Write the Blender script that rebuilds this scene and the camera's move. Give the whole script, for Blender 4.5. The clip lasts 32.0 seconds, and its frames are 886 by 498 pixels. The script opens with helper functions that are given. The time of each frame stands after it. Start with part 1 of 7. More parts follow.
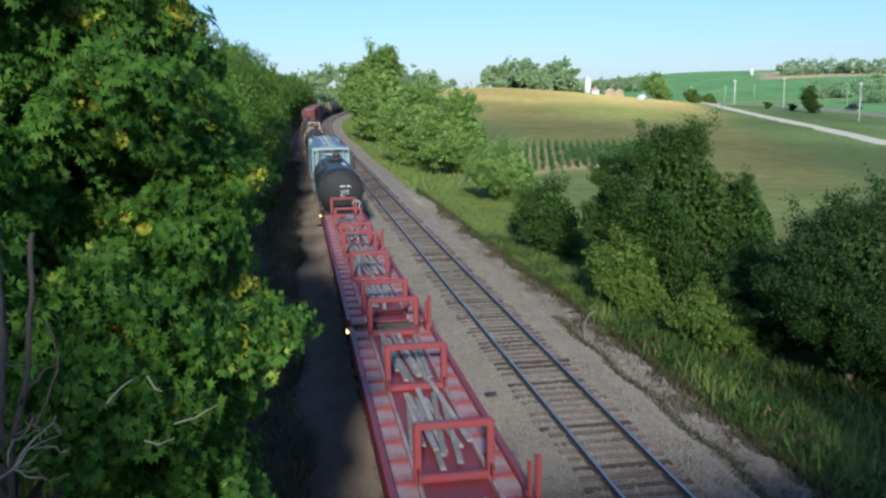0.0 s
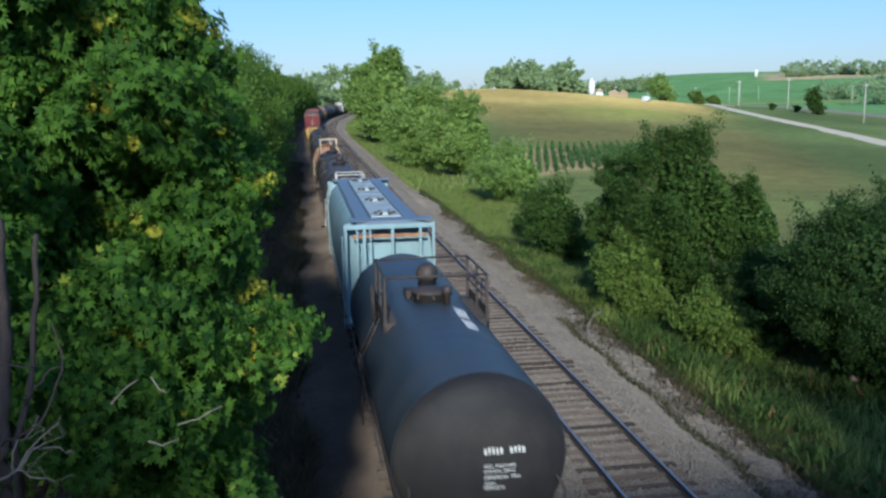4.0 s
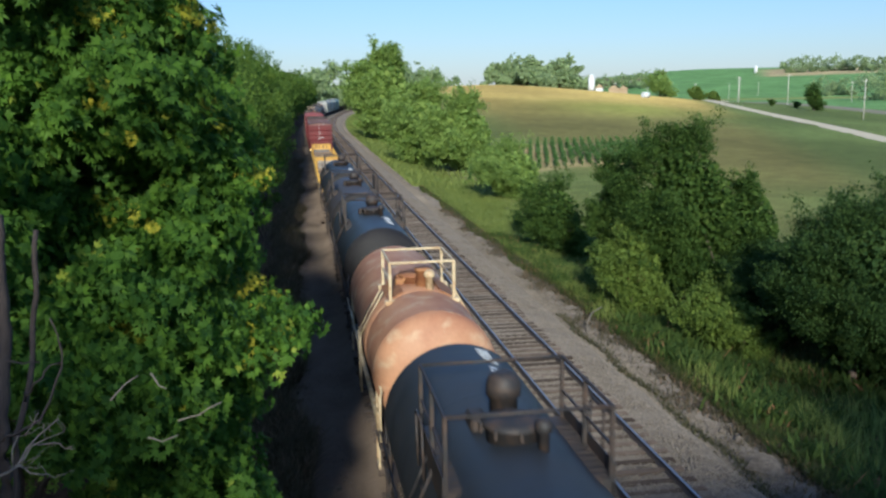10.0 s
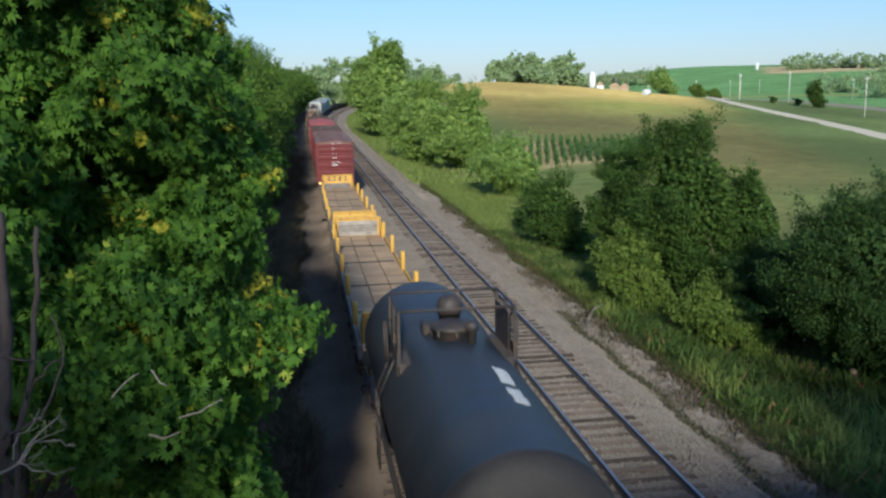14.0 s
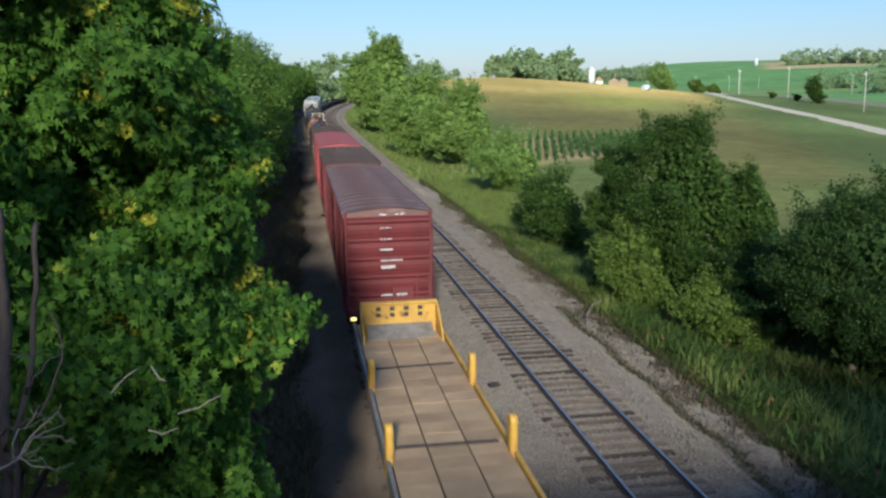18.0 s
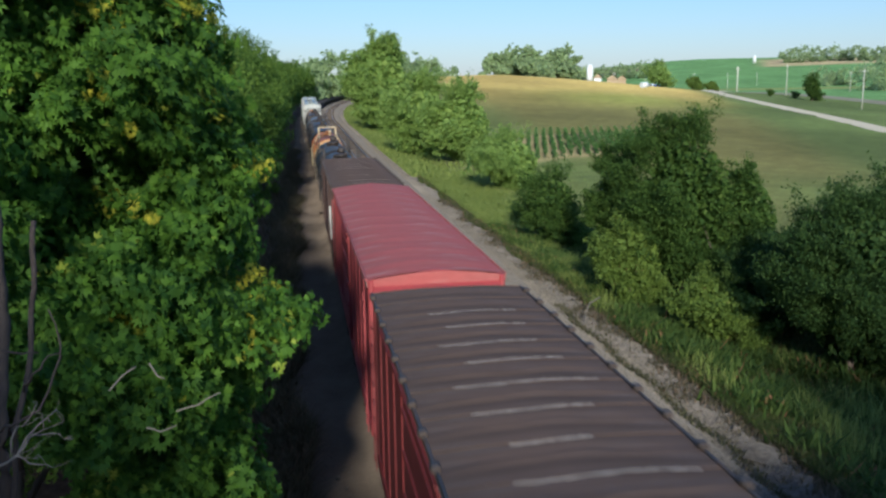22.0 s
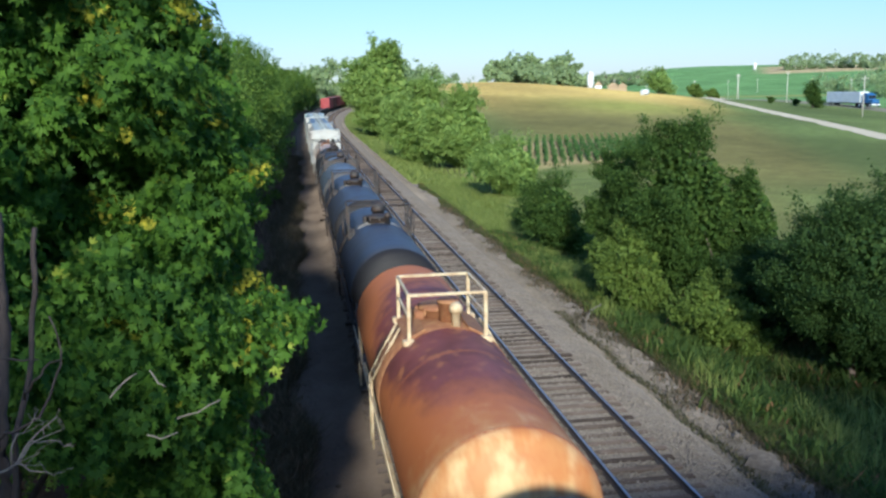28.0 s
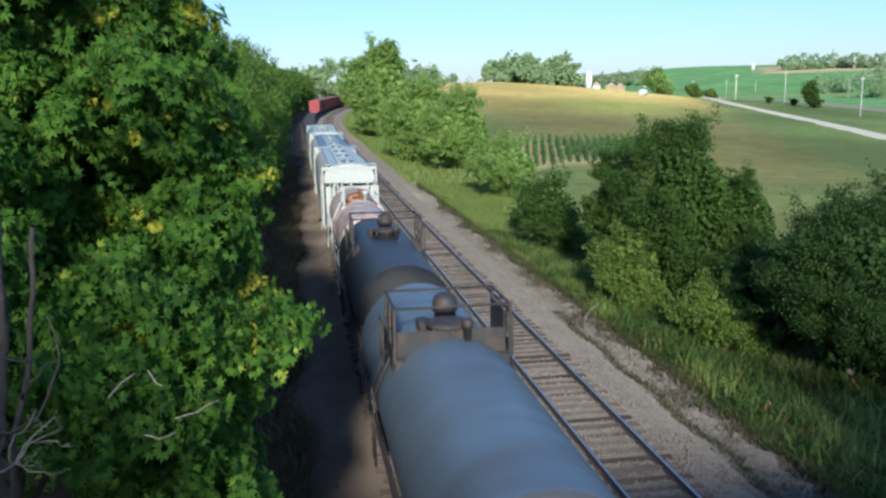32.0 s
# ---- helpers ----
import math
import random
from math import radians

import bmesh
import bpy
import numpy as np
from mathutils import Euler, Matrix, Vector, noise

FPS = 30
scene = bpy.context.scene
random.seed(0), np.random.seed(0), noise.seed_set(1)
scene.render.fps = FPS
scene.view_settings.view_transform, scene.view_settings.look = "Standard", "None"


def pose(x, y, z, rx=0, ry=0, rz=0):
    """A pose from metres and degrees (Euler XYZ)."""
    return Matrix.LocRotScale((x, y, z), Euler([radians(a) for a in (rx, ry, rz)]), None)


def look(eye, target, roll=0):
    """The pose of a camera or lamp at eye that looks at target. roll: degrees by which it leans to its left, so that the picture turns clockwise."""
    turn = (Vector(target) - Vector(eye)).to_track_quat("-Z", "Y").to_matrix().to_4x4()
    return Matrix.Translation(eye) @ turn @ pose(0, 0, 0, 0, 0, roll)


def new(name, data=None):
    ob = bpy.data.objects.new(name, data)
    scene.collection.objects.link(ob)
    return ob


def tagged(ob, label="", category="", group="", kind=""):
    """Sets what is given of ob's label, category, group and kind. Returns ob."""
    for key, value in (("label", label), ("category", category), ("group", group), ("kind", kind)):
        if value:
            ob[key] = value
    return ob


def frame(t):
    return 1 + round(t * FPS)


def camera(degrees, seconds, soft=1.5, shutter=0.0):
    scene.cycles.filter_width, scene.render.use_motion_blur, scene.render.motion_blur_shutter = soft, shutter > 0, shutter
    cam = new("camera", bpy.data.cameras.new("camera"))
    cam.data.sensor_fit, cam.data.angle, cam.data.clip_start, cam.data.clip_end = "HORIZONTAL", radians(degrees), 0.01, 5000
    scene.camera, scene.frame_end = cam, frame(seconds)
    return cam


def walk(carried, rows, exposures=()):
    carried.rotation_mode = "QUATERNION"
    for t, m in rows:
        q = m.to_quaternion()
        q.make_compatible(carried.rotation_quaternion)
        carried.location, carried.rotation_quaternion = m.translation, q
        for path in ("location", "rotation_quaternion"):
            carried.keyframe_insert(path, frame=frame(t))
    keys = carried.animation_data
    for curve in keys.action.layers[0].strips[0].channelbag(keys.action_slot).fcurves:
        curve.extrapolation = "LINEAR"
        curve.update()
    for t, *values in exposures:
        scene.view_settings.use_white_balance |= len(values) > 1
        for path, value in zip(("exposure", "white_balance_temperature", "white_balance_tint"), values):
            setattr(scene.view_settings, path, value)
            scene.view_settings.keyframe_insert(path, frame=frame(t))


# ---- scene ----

# camera on an overpass beside the parapet, hand-held, looking down the line
EYE = 8.75


def aim(yaw, pitch):
    """Pose of the camera: degrees to the right of the track and downwards."""
    return pose(0, 0, EYE, 90 - pitch, 0, -yaw) @ pose(0, 0, 0, 0, 0, -0.8)


cam = camera(53.96, 32.0, soft=2.5, shutter=0.4)
walk(cam, [
(0, aim(9.47, 9.98)), (0.5, aim(9.53, 10.09)), (1, aim(9.53, 10.15)), (1.5, aim(9.47, 10.32)), (2, aim(9.47, 10.38)), (2.5, aim(9.30, 9.81)), (3,
aim(9.02, 9.58)), (3.5, aim(9.24, 9.81)), (5.5, aim(9.07, 9.98)), (6, aim(9.07, 10.04)), (6.5, aim(9.13, 10.04)), (7, aim(9.13, 10.10)), (7.5,
aim(9.13, 10.04)), (8, aim(9.07, 10.09)), (8.5, aim(9.13, 10.10)), (9, aim(9.13, 10.15)), (9.5, aim(9.13, 10.10)), (10, aim(9.24, 10.15)), (10.5,
aim(9.30, 10.32)), (11, aim(9.24, 10.26)), (11.5, aim(9.19, 10.15)), (12, aim(9.24, 10.32)), (12.5, aim(9.24, 10.21)), (13, aim(9.19, 10.32)), (13.5,
aim(9.24, 10.27)), (14, aim(9.18, 10.32)), (14.5, aim(9.18, 10.32)), (16.5, aim(9.30, 10.44)), (17, aim(9.18, 10.55)), (17.5, aim(9.19, 10.66)), (18,
aim(9.24, 10.61)), (18.5, aim(9.24, 10.61)), (19, aim(9.18, 10.72)), (19.5, aim(9.13, 10.66)), (20, aim(9.13, 10.67)), (20.5, aim(9.24, 10.50)), (21,
aim(9.24, 10.67)), (21.5, aim(9.35, 10.89)), (22, aim(9.35, 10.78)), (22.5, aim(9.30, 10.72)), (23, aim(9.18, 10.78)), (23.5, aim(9.13, 10.61)), (24,
aim(9.07, 10.55)), (24.5, aim(9.07, 10.55)), (25, aim(9.07, 10.50)), (25.5, aim(9.02, 10.38)), (27.5, aim(9.24, 10.38)), (28, aim(9.30, 10.32)),
(28.5, aim(9.41, 10.38)), (29, aim(9.53, 10.32)), (29.5, aim(9.41, 10.38)), (30, aim(9.30, 10.38)), (30.5, aim(9.35, 10.27)), (31, aim(9.41, 10.26)),
(31.5, aim(9.41, 10.38)), (32, aim(9.41, 10.32))],
     exposures=[(0, 0.27, 5350, 7), (2, 0.16, 5150, 7), (3, 0.1, 5100, 7), (6, 0.14, 5650, 7), (14, 0.13, 5650, 7), (20, 0.12, 5620, 7), (25, 0.22, 5550, 7), (28, 0.42, 5450, 7), (32, 0.44, 5450, 7)])

# world and sun: low sun behind the camera and to its left
SUN_AZ, SUN_EL = 9.5, 21.5  # degrees left of straight behind, above the horizon
world = bpy.data.worlds.new("sky")
scene.world = world
world.use_nodes = True
wn = world.node_tree.nodes
sky = wn.new("ShaderNodeTexSky")
sky.sky_type = "NISHITA"
sky.sun_disc = False
sky.sun_elevation = radians(SUN_EL)
sky.sun_rotation = radians(180 + SUN_AZ)
sky.air_density, sky.dust_density, sky.ozone_density = 1.3, 0.3, 6.0
wn["Background"].inputs["Strength"].default_value = 0.125
tint = wn.new("ShaderNodeMix")
tint.data_type, tint.blend_type = "RGBA", "MULTIPLY"
tint.inputs[0].default_value = 1.0
tint.inputs[7].default_value = (0.94, 0.94, 1.04, 1)
haze = wn.new("ShaderNodeMix")  # an even summer haze lies over the clear sky
haze.data_type = "RGBA"
haze.inputs[0].default_value = 0.25
haze.inputs[7].default_value = (2.9, 3.95, 5.2, 1)
world.node_tree.links.new(sky.outputs[0], haze.inputs[6])
world.node_tree.links.new(haze.outputs[2], tint.inputs[6])
world.node_tree.links.new(tint.outputs[2], wn["Background"].inputs["Color"])
sun = new("sun", bpy.data.lights.new("sun", "SUN"))
sun.data.energy, sun.data.angle, sun.data.color = 5.0, radians(4.0), (1.0, 0.91, 0.71)
d_sun = Vector((-math.sin(radians(SUN_AZ)) * math.cos(radians(SUN_EL)), -math.cos(radians(SUN_AZ)) * math.cos(radians(SUN_EL)), math.sin(radians(SUN_EL))))
sun.matrix_world = look(d_sun * 100, (0, 0, 0))


# ---------------------------------------------------------------- materials
def mat(name, base, rough=0.6, metal=0.0, second=None, amount=0.5, scale=3.0, fine=40.0, bump=0.15, streak=0.0, third=None, third_at=0.62,
        spec=0.5, per_piece=0.0, coords="Object", stretch=None, grain=0.35):
    """Surface of one colour with stains of a second (and third) at one scale, grain at another, and fine relief."""
    m = bpy.data.materials.new(name)
    m.use_nodes = True
    nt = m.node_tree
    n, k = nt.nodes, nt.links.new
    b = n["Principled BSDF"]
    tc = n.new("ShaderNodeTexCoord")
    mp = n.new("ShaderNodeMapping")
    mp.inputs["Scale"].default_value = stretch or (1, 1, 1 - streak)
    k(tc.outputs[coords], mp.inputs["Vector"])
    if per_piece:
        oi = n.new("ShaderNodeObjectInfo")
        mu = n.new("ShaderNodeMath")
        mu.operation, mu.inputs[1].default_value = "MULTIPLY", 37.0
        k(oi.outputs["Random"], mu.inputs[0])
        k(mu.outputs[0], mp.inputs["Location"])
    big, small = n.new("ShaderNodeTexNoise"), n.new("ShaderNodeTexNoise")
    big.inputs["Scale"].default_value, big.inputs["Detail"].default_value, big.inputs["Roughness"].default_value = scale, 6, 0.62
    small.inputs["Scale"].default_value, small.inputs["Detail"].default_value = fine, 4
    k(mp.outputs[0], big.inputs["Vector"])
    k(mp.outputs[0], small.inputs["Vector"])
    second = second or tuple(c * 0.6 for c in base)

    def mix(fac, a, bcol):
        x = n.new("ShaderNodeMix")
        x.data_type = "RGBA"
        for sock, val in ((x.inputs[0], fac), (x.inputs[6], a), (x.inputs[7], bcol)):
            if isinstance(val, (tuple, float, int)):
                sock.default_value = (*val, 1) if isinstance(val, tuple) else val
            else:
                k(val, sock)
        return x.outputs[2]

    def ramp(src, lo, hi):
        r = n.new("ShaderNodeMapRange")
        r.inputs["From Min"].default_value, r.inputs["From Max"].default_value = lo, hi
        k(src, r.inputs["Value"])
        return r.outputs[0]

    f1 = n.new("ShaderNodeMath")
    f1.operation, f1.inputs[1].default_value = "MULTIPLY", amount
    k(ramp(big.outputs["Fac"], 0.42, 0.66), f1.inputs[0])
    col = mix(f1.outputs[0], base, second)
    if third:
        big2 = n.new("ShaderNodeTexNoise")
        big2.inputs["Scale"].default_value, big2.inputs["Detail"].default_value = scale * 2.3, 7
        k(mp.outputs[0], big2.inputs["Vector"])
        col = mix(ramp(big2.outputs["Fac"], third_at - 0.05, third_at + 0.09), col, third)
    g = n.new("ShaderNodeMath")
    g.operation, g.inputs[1].default_value = "MULTIPLY", grain
    k(ramp(small.outputs["Fac"], 0.35, 0.75), g.inputs[0])
    col = mix(g.outputs[0], col, tuple(c * (0.62 if grain < 0.5 else 0.32) for c in base))
    if per_piece:
        hs = n.new("ShaderNodeHueSaturation")
        v = n.new("ShaderNodeMapRange")
        v.inputs["To Min"].default_value, v.inputs["To Max"].default_value = 1 - per_piece, 1 + per_piece
        k(oi.outputs["Random"], v.inputs["Value"])
        k(v.outputs[0], hs.inputs["Value"])
        k(col, hs.inputs["Color"])
        col = hs.outputs[0]
    k(col, b.inputs["Base Color"])
    rr = n.new("ShaderNodeMapRange")
    rr.inputs["To Min"].default_value, rr.inputs["To Max"].default_value = max(rough - 0.12, 0.05), min(rough + 0.16, 1)
    k(big.outputs["Fac"], rr.inputs["Value"])
    k(rr.outputs[0], b.inputs["Roughness"])
    b.inputs["Metallic"].default_value = metal
    b.inputs["Specular IOR Level"].default_value = spec
    b.inputs["Diffuse Roughness"].default_value = 1.0 if spec < 0.1 else 0.0
    if bump:
        bu = n.new("ShaderNodeBump")
        bu.inputs["Strength"].default_value, bu.inputs["Distance"].default_value = bump, 0.02
        k(small.outputs["Fac"], bu.inputs["Height"])
        k(bu.outputs[0], b.inputs["Normal"])
    return m


def leaf_mat(name, dark, light, odd=None, odd_at=0.95, through_light=0.42, rough=0.62):
    """Foliage: each leaf takes its own shade; some of an odd colour; light shines through."""
    m = bpy.data.materials.new(name)
    m.use_nodes = True
    nt = m.node_tree
    n, k = nt.nodes, nt.links.new
    b = n["Principled BSDF"]
    ge = n.new("ShaderNodeNewGeometry")
    tc = n.new("ShaderNodeTexCoord")
    no = n.new("ShaderNodeTexNoise")
    no.inputs["Scale"].default_value, no.inputs["Detail"].default_value = 0.9, 3
    k(tc.outputs["Object"], no.inputs["Vector"])
    r = n.new("ShaderNodeValToRGB")
    e = r.color_ramp.elements
    e[0].color, e[1].color = (*dark, 1), (*light, 1)
    e[1].position = odd_at - 0.02
    if odd:
        x = e.new(odd_at)
        x.color = (*odd, 1)
    ad = n.new("ShaderNodeMath")
    ad.operation = "MULTIPLY_ADD"
    ad.inputs[1].default_value = 0.75
    mr = n.new("ShaderNodeMapRange")
    mr.inputs["From Min"].default_value, mr.inputs["From Max"].default_value = 0.3, 0.7
    mr.inputs["To Min"].default_value, mr.inputs["To Max"].default_value = 0.0, 0.27
    k(no.outputs["Fac"], mr.inputs["Value"])
    b.inputs["Specular IOR Level"].default_value = 0.125
    k(ge.outputs["Random Per Island"], ad.inputs[0])
    k(mr.outputs[0], ad.inputs[2])
    k(ad.outputs[0], r.inputs["Fac"])
    k(r.outputs[0], b.inputs["Base Color"])
    b.inputs["Roughness"].default_value = rough
    tr = n.new("ShaderNodeBsdfTranslucent")
    hs = n.new("ShaderNodeHueSaturation")
    hs.inputs["Value"].default_value = 1.3
    k(r.outputs[0], hs.inputs["Color"])
    k(hs.outputs[0], tr.inputs["Color"])
    ms = n.new("ShaderNodeMixShader")
    ms.inputs[0].default_value = through_light
    k(b.outputs[0], ms.inputs[1])
    k(tr.outputs[0], ms.inputs[2])
    k(ms.outputs[0], n["Material Output"].inputs["Surface"])
    return m


M = {}
M["ballast"] = mat("ballast", (0.19, 0.162, 0.138), 0.9, second=(0.115, 0.097, 0.083), scale=0.6, fine=15, bump=1.0, amount=0.6, spec=0.08, grain=0.95)
M["stone"] = mat("stone", (0.22, 0.19, 0.165), 0.9, second=(0.1, 0.085, 0.075), scale=3, fine=30, per_piece=0.3, grain=0.8, spec=0.08)
M["gravel"] = mat("gravel", (0.195, 0.165, 0.14), 0.95, second=(0.09, 0.075, 0.062), scale=0.4, fine=7, bump=0.8, amount=0.7, spec=0.08, grain=0.8)
M["dirt"] = mat("dirt", (0.17, 0.128, 0.098), 0.95, second=(0.1, 0.074, 0.058), scale=0.5, fine=6, bump=0.6, amount=0.75, spec=0.08)
M["tie"] = mat("tie_wood", (0.1, 0.077, 0.064), 0.9, second=(0.045, 0.035, 0.03), scale=2.2, fine=22, amount=0.8, bump=0.6, per_piece=0.45, spec=0.08)
M["rail"] = mat("rail_steel", (0.07, 0.062, 0.062), 0.65, metal=0.2, second=(0.1, 0.065, 0.05), scale=6, fine=40)
M["rail_top"] = mat("rail_head", (0.3, 0.32, 0.36), 0.42, metal=0.6, second=(0.22, 0.22, 0.235), scale=4, fine=60, bump=0.03)
M["black"] = mat("black_paint", (0.026, 0.031, 0.04), 0.5, second=(0.045, 0.045, 0.048), scale=0.9, fine=35, amount=0.7, bump=0.06, stretch=(0.5, 1.7, 0.45))
M["blueblack"] = mat("blue_black_paint", (0.034, 0.047, 0.064), 0.48, second=(0.062, 0.068, 0.076), scale=0.8, fine=35, amount=0.6, bump=0.06, stretch=(0.5, 1.7, 0.45))
# matte tank-head paint, darkened for ends that face away from the sky
M["shaded_head"] = mat("shaded_head_paint", (0.017, 0.0155, 0.017), 0.68, second=(0.045, 0.04, 0.038), scale=1.2, fine=30, amount=0.8, bump=0.08, stretch=(0.5, 1.7, 0.45), spec=0.35)
M["purple"] = mat("faded_purple_black_paint", (0.06, 0.054, 0.058), 0.56, second=(0.095, 0.082, 0.09), scale=0.9, fine=35, amount=0.8, bump=0.06, stretch=(0.5, 1.7, 0.45), third=(0.14, 0.06, 0.03), third_at=0.68)
M["navy"] = mat("dusty_navy_paint", (0.04, 0.048, 0.075), 0.5, second=(0.075, 0.07, 0.072), scale=0.8, fine=35, amount=0.8, bump=0.06, stretch=(0.5, 1.7, 0.45))
M["head_grime"] = mat("grimy_tank_head", (0.085, 0.085, 0.09), 0.6, second=(0.12, 0.1, 0.085), scale=1.2, fine=30, amount=0.8, bump=0.08)
M["slate"] = mat("slate_grey_paint", (0.115, 0.145, 0.185), 0.45, second=(0.095, 0.095, 0.1), scale=0.8, fine=35, amount=0.7, bump=0.06, stretch=(0.5, 1.7, 0.45))


def banded(name, centre, middle, tip, reach=(2.2, 4.6), rough=0.6, one_end=False):
    """Tank paint that weathered in bands from the middle to the ends, broken up by noise."""
    m = mat(name, centre, rough, second=tuple(c * 0.55 for c in centre), scale=1.1, fine=20, amount=0.9, bump=0.15, third=(0.52, 0.2, 0.07), third_at=0.62)
    nt = m.node_tree
    n, k = nt.nodes, nt.links.new
    b = n["Principled BSDF"]
    old = b.inputs["Base Color"].links[0].from_socket
    tc = n.new("ShaderNodeTexCoord")
    sp = n.new("ShaderNodeSeparateXYZ")
    k(tc.outputs["Object"], sp.inputs[0])
    ab = n.new("ShaderNodeMath")
    ab.operation = "ABSOLUTE"
    k(sp.outputs[1], ab.inputs[0])
    no = n.new("ShaderNodeTexNoise")
    no.inputs["Scale"].default_value, no.inputs["Detail"].default_value, no.inputs["Roughness"].default_value = 1.3, 8, 0.7
    k(tc.outputs["Object"], no.inputs["Vector"])
    wob = n.new("ShaderNodeMath")
    wob.operation, wob.inputs[1].default_value = "MULTIPLY_ADD", 4.2
    k(no.outputs["Fac"], wob.inputs[0])
    k(ab.outputs[0], wob.inputs[2])
    wob_near = wob
    if one_end:
        wob_near = n.new("ShaderNodeMath")
        wob_near.operation, wob_near.inputs[1].default_value = "MULTIPLY_ADD", 4.2
        neg = n.new("ShaderNodeMath")
        neg.operation, neg.inputs[1].default_value = "MULTIPLY", -1.0
        k(sp.outputs[1], neg.inputs[0])
        k(no.outputs["Fac"], wob_near.inputs[0])
        k(neg.outputs[0], wob_near.inputs[2])
        side = n.new("ShaderNodeMapRange")
        side.inputs["From Min"].default_value, side.inputs["From Max"].default_value = 3.75, 2.6
        side.inputs["To Max"].default_value = 4.5
        k(sp.outputs[2], side.inputs["Value"])
        low = n.new("ShaderNodeMath")
        low.operation = "ADD"
        k(wob.outputs[0], low.inputs[0])
        k(side.outputs[0], low.inputs[1])
        wob = low
    col = old
    for at_y, c, w in ((reach[0], middle, 0.9), (reach[1], tip, 0.7)):
        mr = n.new("ShaderNodeMapRange")
        mr.inputs["From Min"].default_value, mr.inputs["From Max"].default_value = at_y + 2.1 - w, at_y + 2.1 + w
        k((wob_near if c is tip else wob).outputs[0], mr.inputs["Value"])
        mx = n.new("ShaderNodeMix")
        mx.data_type = "RGBA"
        k(mr.outputs[0], mx.inputs[0])
        k(col, mx.inputs[6])
        mx.inputs[7].default_value = (*c, 1)
        if c is tip:
            # bare pale patches and rust runs
            run = n.new("ShaderNodeTexNoise")
            run.inputs["Scale"].default_value, run.inputs["Detail"].default_value = 1.7, 7
            pm = n.new("ShaderNodeMapping")
            pm.inputs["Scale"].default_value = (1.6, 0.8, 0.7)
            k(tc.outputs["Object"], pm.inputs[0])
            k(pm.outputs[0], run.inputs["Vector"])
            share = n.new("ShaderNodeMapRange")
            share.inputs["From Min"].default_value, share.inputs["From Max"].default_value = 0.42, 0.6
            k(run.outputs["Fac"], share.inputs["Value"])
            patch = n.new("ShaderNodeMix")
            patch.data_type = "RGBA"
            k(share.outputs[0], patch.inputs[0])
            patch.inputs[6].default_value = (0.56, 0.25, 0.08, 1)
            patch.inputs[7].default_value = (*tip, 1)
            k(patch.outputs[2], mx.inputs[7])
        col = mx.outputs[2]
    k(col, b.inputs["Base Color"])
    return m


M["rust"] = banded("rusted_paint", (0.23, 0.06, 0.048), (0.48, 0.15, 0.042), (0.72, 0.5, 0.24), (4.3, 5.9), one_end=True)
M["whiterust"] = mat("white_paint_over_rust", (0.48, 0.37, 0.33), 0.6, second=(0.34, 0.17, 0.12), scale=1.1, fine=18, amount=0.95, bump=0.15, third=(0.62, 0.55, 0.5), third_at=0.56)
M["peach"] = mat("faded_peach_paint", (0.5, 0.26, 0.145), 0.6, second=(0.36, 0.14, 0.075), scale=0.8, fine=20, amount=0.9, bump=0.15, third=(0.58, 0.42, 0.27), third_at=0.6)
M["cream"] = mat("cream_paint", (0.68, 0.56, 0.36), 0.5, second=(0.4, 0.22, 0.1), scale=4, fine=30, amount=0.8, bump=0.1)
M["white"] = mat("white_paint", (0.47, 0.47, 0.445), 0.5, second=(0.42, 0.34, 0.28), scale=1.2, fine=25, amount=0.6, bump=0.08, streak=0.5)
M["sky_paint"] = mat("pale_blue_paint", (0.27, 0.39, 0.43), 0.5, second=(0.2, 0.28, 0.29), scale=0.8, fine=25, amount=0.8, bump=0.06, streak=0.7, third=(0.3, 0.2, 0.13), third_at=0.72)
M["roof_blue"] = mat("blue_grey_roof_paint", (0.14, 0.19, 0.26), 0.55, second=(0.2, 0.24, 0.28), scale=0.9, fine=30, amount=0.6, bump=0.1)
M["roof_pale"] = mat("pale_grey_roof_paint", (0.44, 0.48, 0.46), 0.5, second=(0.3, 0.33, 0.32), scale=1.1, fine=30, amount=0.8, bump=0.1)
M["boxred"] = mat("oxide_red_paint", (0.165, 0.024, 0.026), 0.55, second=(0.11, 0.02, 0.022), scale=0.9, fine=25, amount=0.8, bump=0.08, streak=0.6)
M["boxbrown"] = mat("brown_paint", (0.085, 0.04, 0.033), 0.6, second=(0.05, 0.032, 0.03), scale=0.9, fine=25, amount=0.8, bump=0.1, streak=0.6)
M["brightred"] = mat("bright_red_paint", (0.36, 0.055, 0.06), 0.55, second=(0.26, 0.045, 0.05), scale=0.8, fine=22, amount=0.7, bump=0.08, streak=0.5)
M["roof_red"] = mat("faded_red_roof", (0.42, 0.105, 0.1), 0.9, second=(0.34, 0.13, 0.12), scale=0.9, fine=14, amount=0.8, spec=0.2, bump=0.15, stretch=(0.4, 1.6, 1), third=(0.43, 0.2, 0.185), third_at=0.6)
M["roof_mauve"] = mat("dusty_mauve_roof", (0.21, 0.12, 0.105), 0.92, second=(0.1, 0.062, 0.053), scale=1.1, fine=12, amount=0.9, spec=0.2, bump=0.2, stretch=(0.28, 2.6, 1), third=(0.38, 0.265, 0.25), third_at=0.58)
M["roof_dark"] = mat("dark_brown_roof", (0.12, 0.08, 0.065), 0.9, second=(0.07, 0.048, 0.04), scale=1.1, fine=12, amount=0.9, spec=0.2, bump=0.2, stretch=(0.25, 2.6, 1), third=(0.14, 0.105, 0.092), third_at=0.62)
